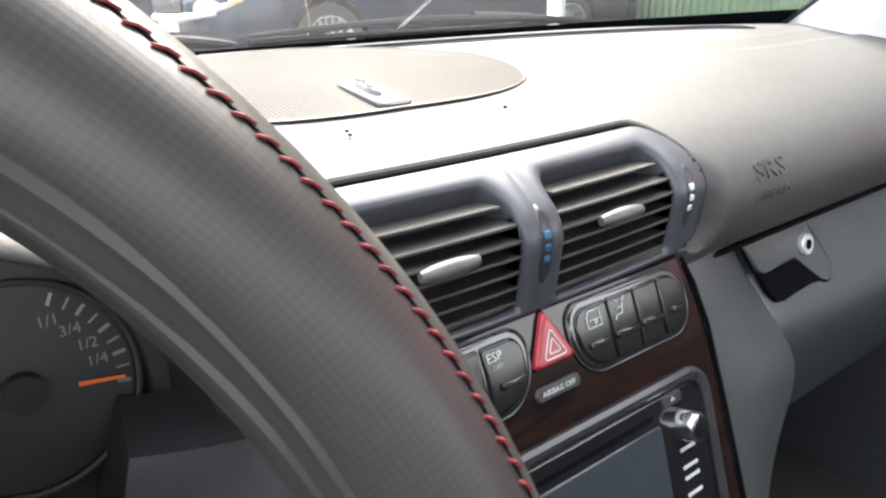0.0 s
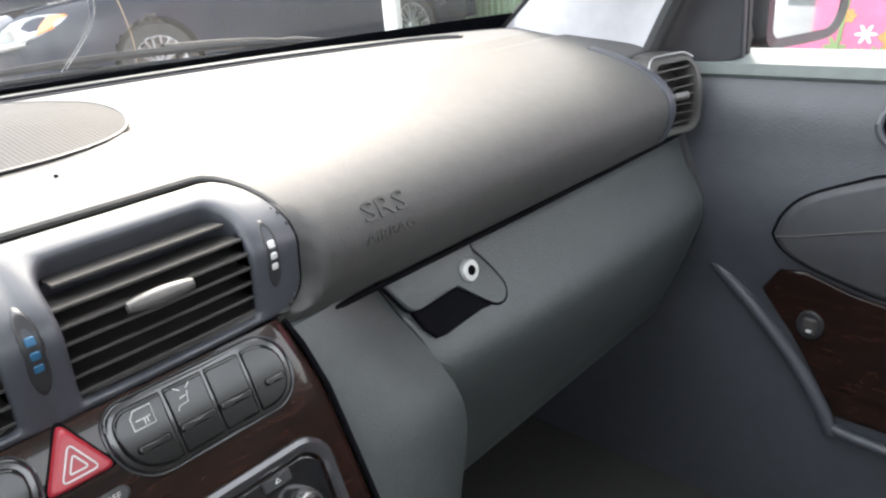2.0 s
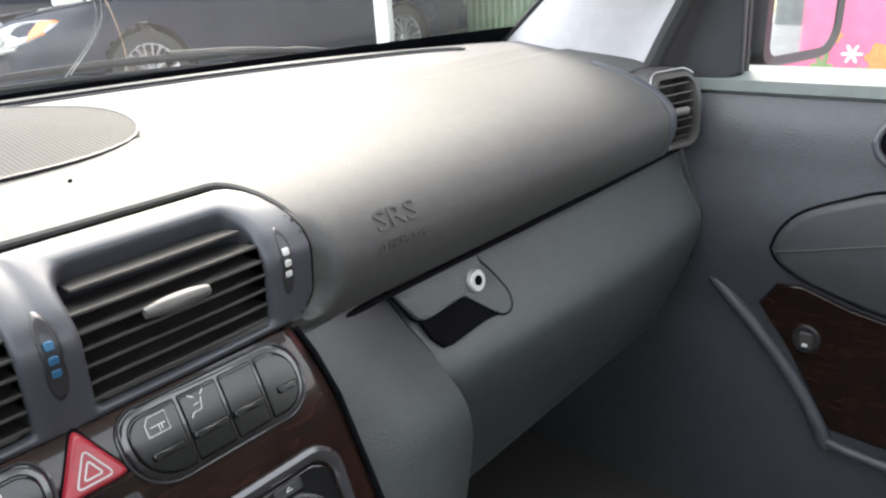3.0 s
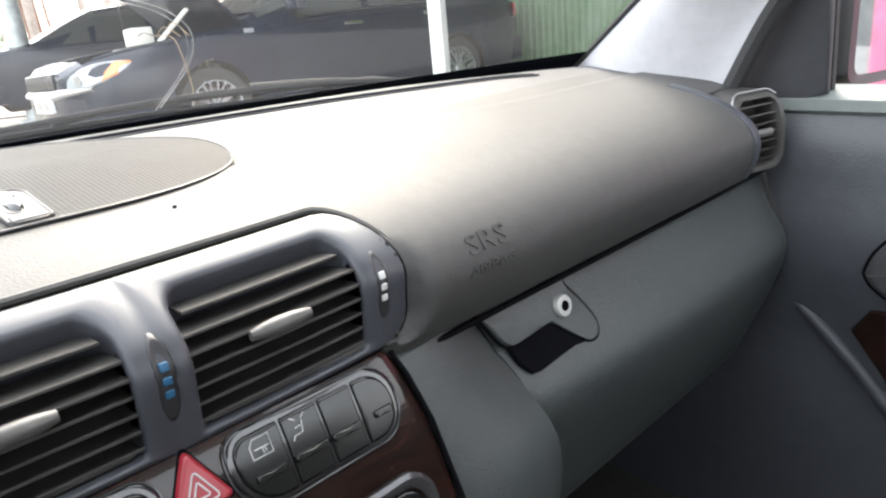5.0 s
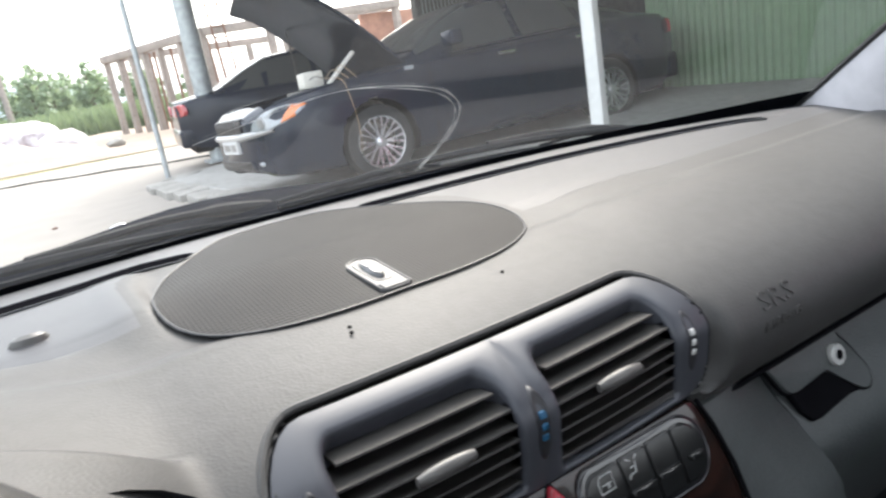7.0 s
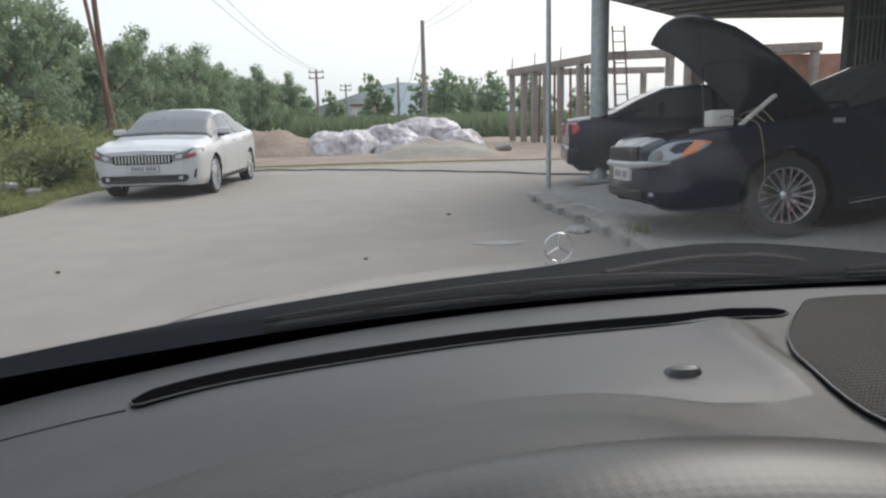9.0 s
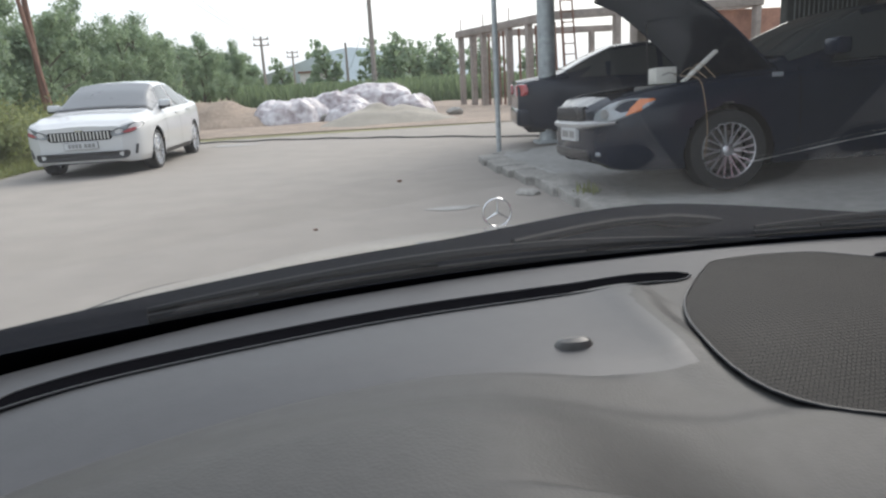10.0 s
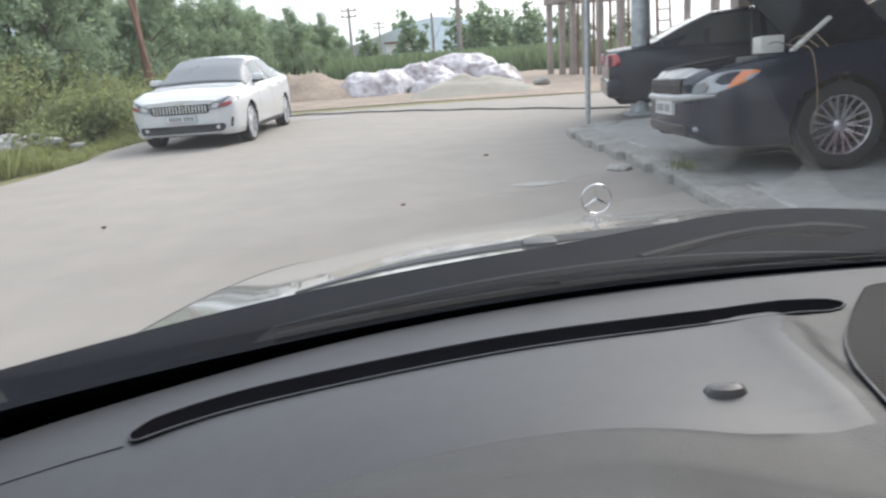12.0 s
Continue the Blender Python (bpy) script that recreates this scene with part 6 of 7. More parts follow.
# dark saloon with its bonnet up, in front of the workshop
navy_tab = [(0.0, 0.42, 0.33, 0.62), (0.03, 0.66, 0.26, 0.69), (0.08, 0.82, 0.22, 0.74), (0.16, 0.91, 0.20, 0.77), (0.30, 0.965, 0.19, 0.80), (0.6, 0.99, 0.18, 0.84), (1.0, 1.0, 0.18, 0.88), (1.6, 1.0, 0.18, 0.92), (2.6, 1.0, 0.18, 0.95), (3.6, 1.0, 0.19, 0.98), (4.3, 0.97, 0.22, 1.0), (4.65, 0.90, 0.28, 0.98), (4.77, 0.80, 0.34, 0.9)]
navy_cab = [(0.0, 0.70, 0.8), (0.12, 0.79, 0.8), (0.6, 0.87, 0.8), (1.2, 0.94, 0.8), (1.50, 1.0, 0.78), (1.95, 1.26, 0.70), (2.30, 1.40, 0.68), (2.8, 1.445, 0.67), (3.3, 1.41, 0.67), (3.75, 1.23, 0.70), (4.15, 1.07, 0.8), (4.77, 0.98, 0.8)]
navy_shape = Shape(4.77, 1.81, navy_tab, navy_cab, (1.02, 3.70), 0.318)


def dark_car(name, label, place, shape, hood_end):
    car = thing(name, label, "car", m=place)
    part("body", body_mesh(shape, hood_end), NAVY, car, "glossy black-blue paint", angle=32)
    arches(car, shape)
    part("windscreen", across(shape, 1.55, 2.24, 9.0, 0.010), TINTED, car, "car windscreen")
    part("rear_window", across(shape, 3.32, 4.06, 9.2, 0.010), TINTED, car)
    L = shape.length
    for s in (-1, 1):
        part("window", patch(shape, 1.86, 2.60, 8.05, 10.0, s, 0.006, trim=(0.32, 0)), TINTED, car)
        part("window", patch(shape, 2.68, 3.40, 8.05, 10.0, s, 0.006, trim=(0, -0.06)), TINTED, car)
        part("quarter_window", patch(shape, 3.46, 3.85, 8.05, 9.6, s, 0.006, trim=(0, -0.24)), TINTED, car)
        part("waist_strip", patch(shape, 1.75, 3.95, 7.75, 8.0, s, 0.008, 16, 1), CHROME if hood_end else BLACK, car)
        part("rubbing_strip", patch(shape, 1.35, 3.2, 3.0, 3.25, s, 0.012, 16, 1), NAVY, car)
        for sd in (1.58, 2.64, 3.52):
            part("door_gap", patch(shape, sd - 0.004, sd + 0.004, 2.0, 8.0, s, 0.003, 1, 10), VOID, car)
        for sd in (2.42, 3.36):
            part("door_handle", box(-0.016, 0.016, -0.10, 0.10, -0.016, 0.016, 0.010, m=Matrix.Translation(shape.at(sd, 5.5, s, 0.014))), CHROME if hood_end else NAVY, car, "bright door handle" if hood_end else "")
        mc = shape.at(1.86, 8.0, s, 0.10) + Vector((0, 0, 0.06))
        part("door_mirror", box(-0.10, 0.10, -0.06, 0.06, -0.065, 0.065, 0.035, m=Matrix.Translation(mc)), NAVY, car)

        def tailface(x, z, d, s=s):
            return Vector((s * x, -L + 0.02 + 0.9 * max(0, x - 0.55) ** 1.6 - d, z))
        part("tail_lamp", slab([(p.x, p.y) for p in spline([(0.42, 0.80, 0), (0.52, 0.92, 0), (0.70, 0.94, 0), (0.82, 0.92, 0), (0.84, 0.80, 0), (0.72, 0.76, 0), (0.50, 0.76, 0), (0.42, 0.80, 0)], 36)][:-1], tailface, 0.045, 0.015), LAMPRED, car, "red tail lamp")
    part("rear_bumper", box(-0.80, 0.80, -L - 0.03, -L + 0.25, 0.30, 0.58, 0.07, seg=3), NAVY, car)
    for wy in shape.wheels:
        for s in (-1, 1):
            wheel_part(car, s * 0.880, -wy, shape.rad, shape.rad, 0.21, 10, s, 0, 0.86)
    return car


navy_car = dark_car("dark_saloon_car", "dark navy saloon car with its bonnet propped open", pose(1.55, 5.93, 0.113, 0, 2.2, 88), navy_shape, 1.42)


eface = front_of(navy_shape)
part("bumper_edge", loft([[eface(x, z, d) for z, d in ((0.520 + 0.055 * abs(x / 0.8) ** 2, 0.004), (0.540 + 0.042 * abs(x / 0.8) ** 2, 0.030), (0.572 + 0.018 * abs(x / 0.8) ** 2, 0.032), (0.602, 0.004))] for x in [-0.80 + 0.08 * k for k in range(21)]], closed=False), DUSTSHEEN, navy_car, "dusty upper edge of the bumper with the sky's sheen painted pale")
part("lower_grille", slab(rrect(-0.50, 0.50, 0.27, 0.36, 0.03, 5, 8), eface, 0.0180, 0.004), BLACK, navy_car)
grl = part("radiator_grille", slab(rrect(-0.43, 0.43, 0.600, 0.715, (0.03, 0.03, 0.05, 0.05), 5, 8), eface, 0.012, 0.004), VOID, navy_car, "black grille with upright bars")
for k in range(19):
    x = -0.405 + 0.045 * k
    part("grille_bar", slab(rrect(x - 0.006, x + 0.006, 0.606, 0.708, 0.004, 2, 2), eface, 0.020, 0.004), DARKTRIM, grl)
part("grille_frame", tube([eface(x, 0.716, 0.014) for x in [-0.44 + 0.04 * k for k in range(23)]], 0.009, 6), DARKTRIM, grl)
part("radiator", box(-0.52, 0.52, -0.20, -0.12, 0.45, 0.70, 0.01), BLACK, navy_car, "exposed radiator and cooling fan")
for k in range(9):
    part("radiator_bar", box(-0.50, 0.50, -0.12, -0.105, 0.47 + 0.027 * k, 0.478 + 0.027 * k, 0.002), BLACK, navy_car)
pl = part("number_plate", slab(rrect(-0.24, 0.24, 0.43, 0.54, 0.01, 3, 6), eface, 0.0300, 0.002), PLATE, navy_car, "white number plate")
for x0, x1 in ((-0.19, -0.05), (0.0, 0.19)):
    part("plate_bar", slab(rrect(x0, x1, 0.455, 0.515, 0.004, 2, 4), eface, 0.0325, 0.001), SILVER, pl)
for s in (-1, 1):
    def eside(x, z, d, s=s):
        p = eface(x, z, d)
        return Vector((s * p.x, p.y, p.z))
    lamp = part("headlamp", slab([(p.x, p.y) for p in spline([(0.58, 0.600, 0), (0.59, 0.650, 0), (0.66, 0.700, 0), (0.75, 0.738, 0), (0.83, 0.762, 0), (0.862, 0.745, 0), (0.862, 0.670, 0), (0.82, 0.615, 0), (0.72, 0.590, 0), (0.58, 0.600, 0)], 40)][:-1], eside, 0.0200, 0.008), LAMPCLEAR, navy_car, "clear headlamp with an orange corner")
    part("reflector", slab([(0.70 + 0.045 * math.cos(a), 0.655 + 0.038 * math.sin(a)) for a in [2 * math.pi * k / 20 for k in range(20)]], eside, 0.0290, 0.004), SILVER, lamp)
    part("indicator", slab([(0.838, 0.632), (0.842, 0.69), (0.846, 0.757), (0.858, 0.756), (0.8635, 0.742), (0.8635, 0.668), (0.852, 0.648)], eside, 0.0280, 0.006), LAMPORANGE, lamp, "orange indicator")
    part("fog_lamp", slab([(0.60 + 0.020 * math.cos(a), 0.33 + 0.020 * math.sin(a)) for a in [2 * math.pi * k / 20 for k in range(20)]], eside, 0.0220, 0.01), LAMPCLEAR, navy_car)
    part("side_marker", box(-0.006, 0.006, -0.045, 0.045, -0.018, 0.018, 0.005, m=Matrix.Translation(navy_shape.at(1.40, 6.0, s, 0.006))), LAMPCLEAR, navy_car)
# engine bay: its floor is near-black, the bay's shade put into the colour
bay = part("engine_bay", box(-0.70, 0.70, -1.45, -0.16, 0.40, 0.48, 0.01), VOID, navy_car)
# Unseen block, added to carry the charger box.
part("charger_support", box(-0.22, 0.24, -0.98, -0.66, 0.46, 0.862, 0.02), BLACK, bay)
random.seed(11)
for k in range(84):
    x, yy = random.uniform(-0.62, 0.62), random.uniform(-1.35, -0.30)
    w, l, h = random.uniform(0.04, 0.15), random.uniform(0.04, 0.16), random.uniform(0.14, 0.20 + 0.17 * min(1.0, -yy - 0.25))
    if k % 3:
        bm = box(x - w / 2, x + w / 2, yy - l / 2, yy + l / 2, 0.46, 0.48 + h, 0.015, m=None)
        part("engine_block", bm, ENGINE, bay)
    else:
        part("engine_hose", tube(spline([(x, yy, 0.50), (x + 0.08, yy + 0.1, 0.50 + 0.8 * h), (x + 0.22, yy - 0.05, 0.50 + 0.8 * h), (x + 0.3, yy - 0.15, 0.52)], 14), 0.014, 8), BLACK if k % 2 else ENGINE, bay)
part("bay_edge", tube([navy_shape.at(0.2 + 1.2 * k / 20, 7.2, 1, 0.004) for k in range(21)], 0.012, 6), NAVY, navy_car)
part("bay_edge", tube([navy_shape.at(0.2 + 1.2 * k / 20, 7.2, -1, 0.004) for k in range(21)], 0.012, 6), NAVY, navy_car)
# raised bonnet, hinged at the scuttle
hinge = pose(0, -1.46, 0.965, 40, 0, 0)


def lid(u, v, d=0.0):
    x = (-0.78 + 1.56 * u) * (1 - 0.14 * v ** 2)
    r = 1.34 * v - 0.10 * (2 * u - 1) ** 2 * v
    return hinge @ Vector((x, r, 0.055 * math.sin(math.pi * min(1, v * 0.95)) - 0.05 * abs(2 * u - 1) ** 3 - 0.05 * smooth01(0.80, 1.02, v) - d))


top = grid(lambda u, v: lid(u, v), 20, 20)
under = grid(lambda u, v: lid(u, v, 0.022 + 0.015 * math.sin(math.pi * u) * math.sin(math.pi * v)), 20, 20)
bonnet_up = part("bonnet", join(top, under), NAVY, navy_car, "raised bonnet with a ribbed underside")
rim_line = [lid(u / 12, 0.0, 0.011) for u in range(13)] + [lid(1, v / 12, 0.011) for v in range(13)] + [lid(1 - u / 12, 1, 0.011) for u in range(13)] + [lid(0, 1 - v / 12, 0.011) for v in range(13)]
part("bonnet_edge", tube(rim_line, 0.013, 6), NAVY, bonnet_up)
part("bonnet_prop", tube([(0.62, -0.95, 0.78), hinge @ Vector((0.5, 0.75, 0.0))], 0.007, 6), BLACK, navy_car)

scan = thing("charger_box", "beige plastic charger box standing on the car's wing", "charger", m=pose(2.37, 5.90, 0.985, 0, 2, 80))
part("case", box(-0.14, 0.14, -0.09, 0.09, 0, 0.14, 0.012), BEIGEBOX, scan)
part("front_panel", box(-0.11, 0.11, -0.098, -0.091, 0.025, 0.115, 0.002), SILVER, scan)
for x in (-0.07, 0.02, 0.09):
    part("socket", tube([(x, -0.094, 0.07), (x, -0.110, 0.07)], 0.016, 12), BLACK, scan)
pa, pb = Vector((2.33, 5.42, 1.0)), Vector((2.60, 5.40, 1.235))
alone("folded_sheet", box(0, (pb - pa).length, -0.03, 0.03, -0.012, 0.012, 0.005, m=Matrix.Translation(pa) @ (pb - pa).to_track_quat("X", "Z").to_matrix().to_4x4()), BEIGEBOX, "pale folded cardboard strip leaning under the bonnet", "cardboard")
for k, (dx, mat) in enumerate(((0.0, WIREO), (-0.10, CABLE), (0.07, WIREO), (0.14, WIREO))):
    path = [(2.42 + dx, 5.80, 1.06), (2.32 + dx, 5.40, 1.05 + 0.03 * k), (2.29 + dx, 5.08, 1.03), (2.30 + dx, 5.00, 0.92), (2.33 + dx, 4.985, 0.66), (2.31 + dx, 4.98, 0.43)]
    alone("test_wire", tube(spline(path if k == 0 else path[:3], 30), 0.0032, 6), mat, "thin wire hanging over the car's wing", "wire", "test wires")

# second dark saloon behind the pole, seen from its tail
cam_shape = Shape(4.80, 1.80, navy_tab[:-1] + [(4.8, 0.80, 0.34, 0.9)], [(s, z + (0.04 if s > 1.8 and s < 4 else 0), w) for s, z, w in navy_cab], (0.95, 3.68), 0.32)
TAIL = Vector((2.28, 11.34))
hd = radians(-99)
dark_car("black_saloon_car", "black saloon car parked tail-first behind the steel pole", pose(TAIL.x - 4.8 * math.sin(hd), TAIL.y + 4.8 * math.cos(hd), 0.06, 0, 0, -99), cam_shape, None)

# ---- workshop: posts, roof, walls ----
steel = thing("steel_pole", "thick grey steel pole on the pavement", "pole", (2.65, 10.68, 0.1))
part("shaft", tube([(2.65, 10.68, 0.08), (2.65, 10.68, 3.6)], 0.135, 24), POLE, steel)
part("base_plate", box(2.45, 2.85, 10.48, 10.88, 0.08, 0.13, 0.01), POLE, steel)
alone("thin_pole", tube([(1.652, 9.685, 0.08), (1.655, 9.69, 3.8)], 0.036, 12), POLE, "thin grey steel pole at the kerb's end", "pole")
wpost = thing("white_post", "white painted square workshop post", "post", (3.95, 3.9, 0.16))
part("shaft", box(-0.055, 0.055, -0.055, 0.055, 0.0, 3.2, 0.006, m=pose(3.95, 3.90, 0.12, 0, 0, 20)), WHITEPOST, wpost)
part("foot_plate", box(-0.11, 0.11, -0.11, 0.11, 0.0, 0.02, 0.004, m=pose(3.95, 3.90, 0.15, 0, 0, 20)), WHITEPOST, wpost)
# The unseen near end is run on past the car to shade the mural.
roof_pts = [(2.30, 11.9), (6.10, 16.1), (20, 17.2), (22, 2), (12, -6.0), (3.1, -4.5)]
bm = bmesh.new()
lo = [bm.verts.new((x, y, 3.30)) for x, y in roof_pts]
hi = [bm.verts.new((x, y, 3.42)) for x, y in roof_pts]
bm.faces.new(lo[::-1])
bm.faces.new(hi)
for i in range(6):
    bm.faces.new((lo[i], lo[(i + 1) % 6], hi[(i + 1) % 6], hi[i]))
canopy = thing("workshop_canopy", "grey sheet-metal workshop canopy on posts", "canopy", (10, 8, 3.3))
part("roof_sheet", bm, ROOFMETAL, canopy, smooth=False)
for k in range(9):
    f = k / 8
    a, b = Vector((2.4 + (6.1 - 2.4) * f, 11.9 + 4.2 * f, 3.25)), Vector((10 + 11 * f, -4 + 12 * f, 3.25))
    part("purlin", tube([a, b], 0.05, 6), ROOFMETAL, canopy, smooth=False)
for a, b in (((2.30, 11.9), (6.10, 16.1)), ((6.10, 16.1), (20, 17.2)), ((2.30, 11.9), (3.1, -4.5))):
    part("fascia", tube([(a[0], a[1], 3.28), (b[0], b[1], 3.28)], 0.07, 4), ROOFMETAL, canopy, smooth=False)
alone("rear_post", box(-0.16, 0.16, -0.16, 0.16, 0, 3.3, 0.02, m=pose(6.3, 15.9, 0, 0, 0, 10)), CEMENT, "raw concrete post under the canopy's far corner", "post")


def corrugated(x0, y0, x1, y1, z0, z1, pitch=0.09, depth=0.016):
    n = int(math.hypot(x1 - x0, y1 - y0) / pitch) * 4
    d = Vector((x1 - x0, y1 - y0, 0)).normalized()
    nn = Vector((-d.y, d.x, 0))
    rows = []
    for z in (z0, z1):
        rows.append([Vector((x0, y0, z)) + d * (math.hypot(x1 - x0, y1 - y0) * i / n) + nn * (depth * (0, 1, 1, 0)[i % 4]) for i in range(n + 1)])
    return loft(rows, closed=False)


green = thing("green_sheet_wall", "green corrugated metal wall beside the workshop", "wall", (6.75, 2, 0.2), kind="structure")
for k in range(7):
    part("sheet", corrugated(6.75 + 0.01 * (k % 2), 5.75 - 1.02 * (k + 1), 6.75 + 0.01 * (k % 2), 5.75 - 1.02 * k + 0.02, 0.22, 3.3), GREENWALL, green, smooth=False)
alone("wall_workshop", box(6.8, 6.95, -6, 5.75, 0.1, 3.3, 0.01), DARKWALL, "dark wall behind the green sheets", "wall", kind="structure")
alone("wall_side", box(6.95, 14, 5.6, 5.75, 0.1, 3.3, 0.01), DARKWALL, "dark inner wall of the workshop", "wall", kind="structure")
alone("wall_end", box(13.8, 14, 5.75, 12.5, 0.1, 3.3, 0.01), DARKWALL, "dark end wall of the workshop", "wall", kind="structure")
alone("wall_far", box(7.35, 14, 11.9, 12.1, 0.1, 3.3, 0.01), DARKWALL, "grey far wall of the workshop", "wall", kind="structure")
gate = thing("lattice_gate", "grey folding metal gate in the workshop's far wall", "gate", (7.9, 11.8, 0.1))
for k in range(14):
    part("bar", tube([(7.45 + 0.09 * k, 11.83, 0.0), (7.45 + 0.09 * k, 11.83, 3.2)], 0.014, 6), POLE, gate)
for z in (0.8, 1.7, 2.6, 3.1):
    part("rail", box(7.40, 8.68, 11.80, 11.84, z, z + 0.05, 0.004), POLE, gate)
for x in (9.0, 10.9):
    alone("grey_column", box(x, x + 0.25, 11.6, 11.85, 0.1, 3.3, 0.02), CEMENT, "grey plastered column at the wall", "column", "wall columns")

# pink mural beside the passenger's window
mural = thing("mural_wall", "pink painted wall with white and orange flowers", "wall", (4.3, -2, 0), kind="structure")
part("wall_slab", box(4.30, 4.45, -3.2, 1.55, 0.0, 2.2, 0.01), PINK, mural)
random.seed(8)
for k in range(11):
    cy, cz, r = -2.9 + 0.40 * k + random.uniform(-0.1, 0.1), random.uniform(0.35, 2.0), random.uniform(0.10, 0.20)
    if k % 3 == 1:
        part("orange_flower", slab([(cy + r * 1.4 * (1 + 0.18 * math.sin(5 * a)) * math.cos(a), cz + r * 1.4 * (1 + 0.18 * math.sin(5 * a)) * math.sin(a)) for a in [2 * math.pi * q / 40 for q in range(40)]], lambda a, b, d: Vector((4.300 - d, a, b)), 0.004, 0.001), ORANGEP, mural)
    else:
        part("white_flower", slab([(cy + r * (0.62 + 0.38 * math.cos(5 * a)) * math.cos(a), cz + r * (0.62 + 0.38 * math.cos(5 * a)) * math.sin(a)) for a in [2 * math.pi * q / 60 for q in range(60)]], lambda a, b, d: Vector((4.300 - d, a, b)), 0.004, 0.001), PETAL, mural)
    part("stem", tube([(4.298, cy, cz - r), (4.298, cy + 0.05, max(0.05, cz - r - 0.4))], 0.012, 5), STEMG, mural)

def petals(cy, cz, r, wave, n):
    return slab([(cy + r * (1 - wave + wave * math.cos(n * a)) * math.cos(a), cz + r * (1 - wave + wave * math.cos(n * a)) * math.sin(a)) for a in [2 * math.pi * q / 60 for q in range(60)]], lambda a, b, d: Vector((4.300 - d, a, b)), 0.005, 0.001)


for cy, cz, r, mat, wave in ((0.49, 0.49, 0.085, ORANGEP, 0.12), (0.635, 0.505, 0.055, PETAL, 0.36), (0.36, 0.60, 0.07, PETAL, 0.36), (0.73, 0.60, 0.04, ORANGEP, 0.12), (0.22, 0.46, 0.10, ORANGEP, 0.12), (0.57, 0.40, 0.05, STEMG, 0.3), (0.66, 0.40, 0.04, STEMG, 0.3), (0.78, 0.44, 0.06, STEMG, 0.3)):
    part("painted_flower" if mat is not STEMG else "painted_leaf", petals(cy, cz, r, wave, 6), mat, mural)

# ---- building plot ----
shell = thing("building_shell", "unfinished building of raw columns and beams", "building", (8, 24, 0))


def beam(a, b, w, h):
    a, b = Vector(a), Vector(b)
    d = b - a
    return box(0, d.length, -w / 2, w / 2, -h, 0, 0.01, m=Matrix.Translation(a) @ d.to_track_quat("X", "Z").to_matrix().to_4x4())


for a, b in (((4.6, 32.5, 3.25), (6.75, 24.6, 3.25)), ((6.75, 24.6, 3.25), (13.6, 23.2, 3.30)), ((4.6, 32.5, 3.25), (12, 33, 3.25)), ((13.6, 23.2, 3.3), (14, 33, 3.3))):
    part("ring_beam", beam(a, b, 0.26, 0.28), CEMENT, shell)
cols = [(4.7 + 2.0 * f, 32.3 - 7.6 * f) for f in (0.0, 0.16, 0.30, 0.44, 0.60, 0.80, 1.0)] + [(8.9, 24.15), (11.2, 23.7), (13.5, 23.25), (8.0, 32.7), (11, 32.9)]
for k, (x, y) in enumerate(cols):
    part("column", box(-0.11, 0.11, -0.11, 0.11, 0, 3.0, 0.015, m=pose(x, y, 0, 0, 0, 15)), CEMENT, shell)
    if k % 2 == 0:
        part("rebar", tube([(x, y, 3.2), (x + 0.02, y, 3.75)], 0.02, 5), RUST, shell)
for k in range(15):
    f = k / 14.5 + 0.02 * math.sin(5 * k)
    part("timber_prop", tube([(5.0 + 2.3 * f, 31.6 - 7.0 * f, 0), (5.1 + 2.1 * f, 31.7 - 7.0 * f, 2.95)], 0.05, 6), RUST, shell)
part("brick_infill", box(12.2, 14.9, 23.6, 23.8, 0, 2.95, 0.01), BRICKS, shell, "red brick wall")
ladder = thing("bamboo_ladder", "rough wooden ladder leaning on the beam", "ladder", (7.3, 24.2, 0))
for dx in (0, 0.42):
    part("rail", tube([(7.05 + dx, 23.9, 0.0), (6.95 + dx, 24.45, 4.1)], 0.035, 6), RUST, ladder)
for k in range(11):
    f = (k + 1) / 11.5
    part("rung", tube([(7.03 - 0.1 * f, 23.9 + 0.55 * f, 4.1 * f), (7.49 - 0.1 * f, 23.9 + 0.55 * f, 4.1 * f)], 0.022, 6), RUST, ladder)


def mound(x, y, rx, ry, h, seed, n=36, p=1.0):
    return grid(lambda u, v: (lambda a: (lambda r: Vector((x + rx * u * math.cos(a) * r, y + ry * u * math.sin(a) * r, h * (1 - u ** 1.6) * (0.8 + 0.35 * noise.noise((3 * u * math.cos(a), 3 * u * math.sin(a), seed))) - 0.02)))(1 + 0.15 * math.sin(3 * a + seed)))(2 * math.pi * v), 16, n, closed=True)


alone("sand_heap", mound(0.5, 21.5, 2.1, 1.4, 0.66, 2), SAND, "low heap of pale sand", "sand heap")
alone("earth_heap", mound(-5.2, 25.5, 3.0, 2.2, 1.05, 5), EARTH, "heap of reddish earth behind the white car", "earth heap")


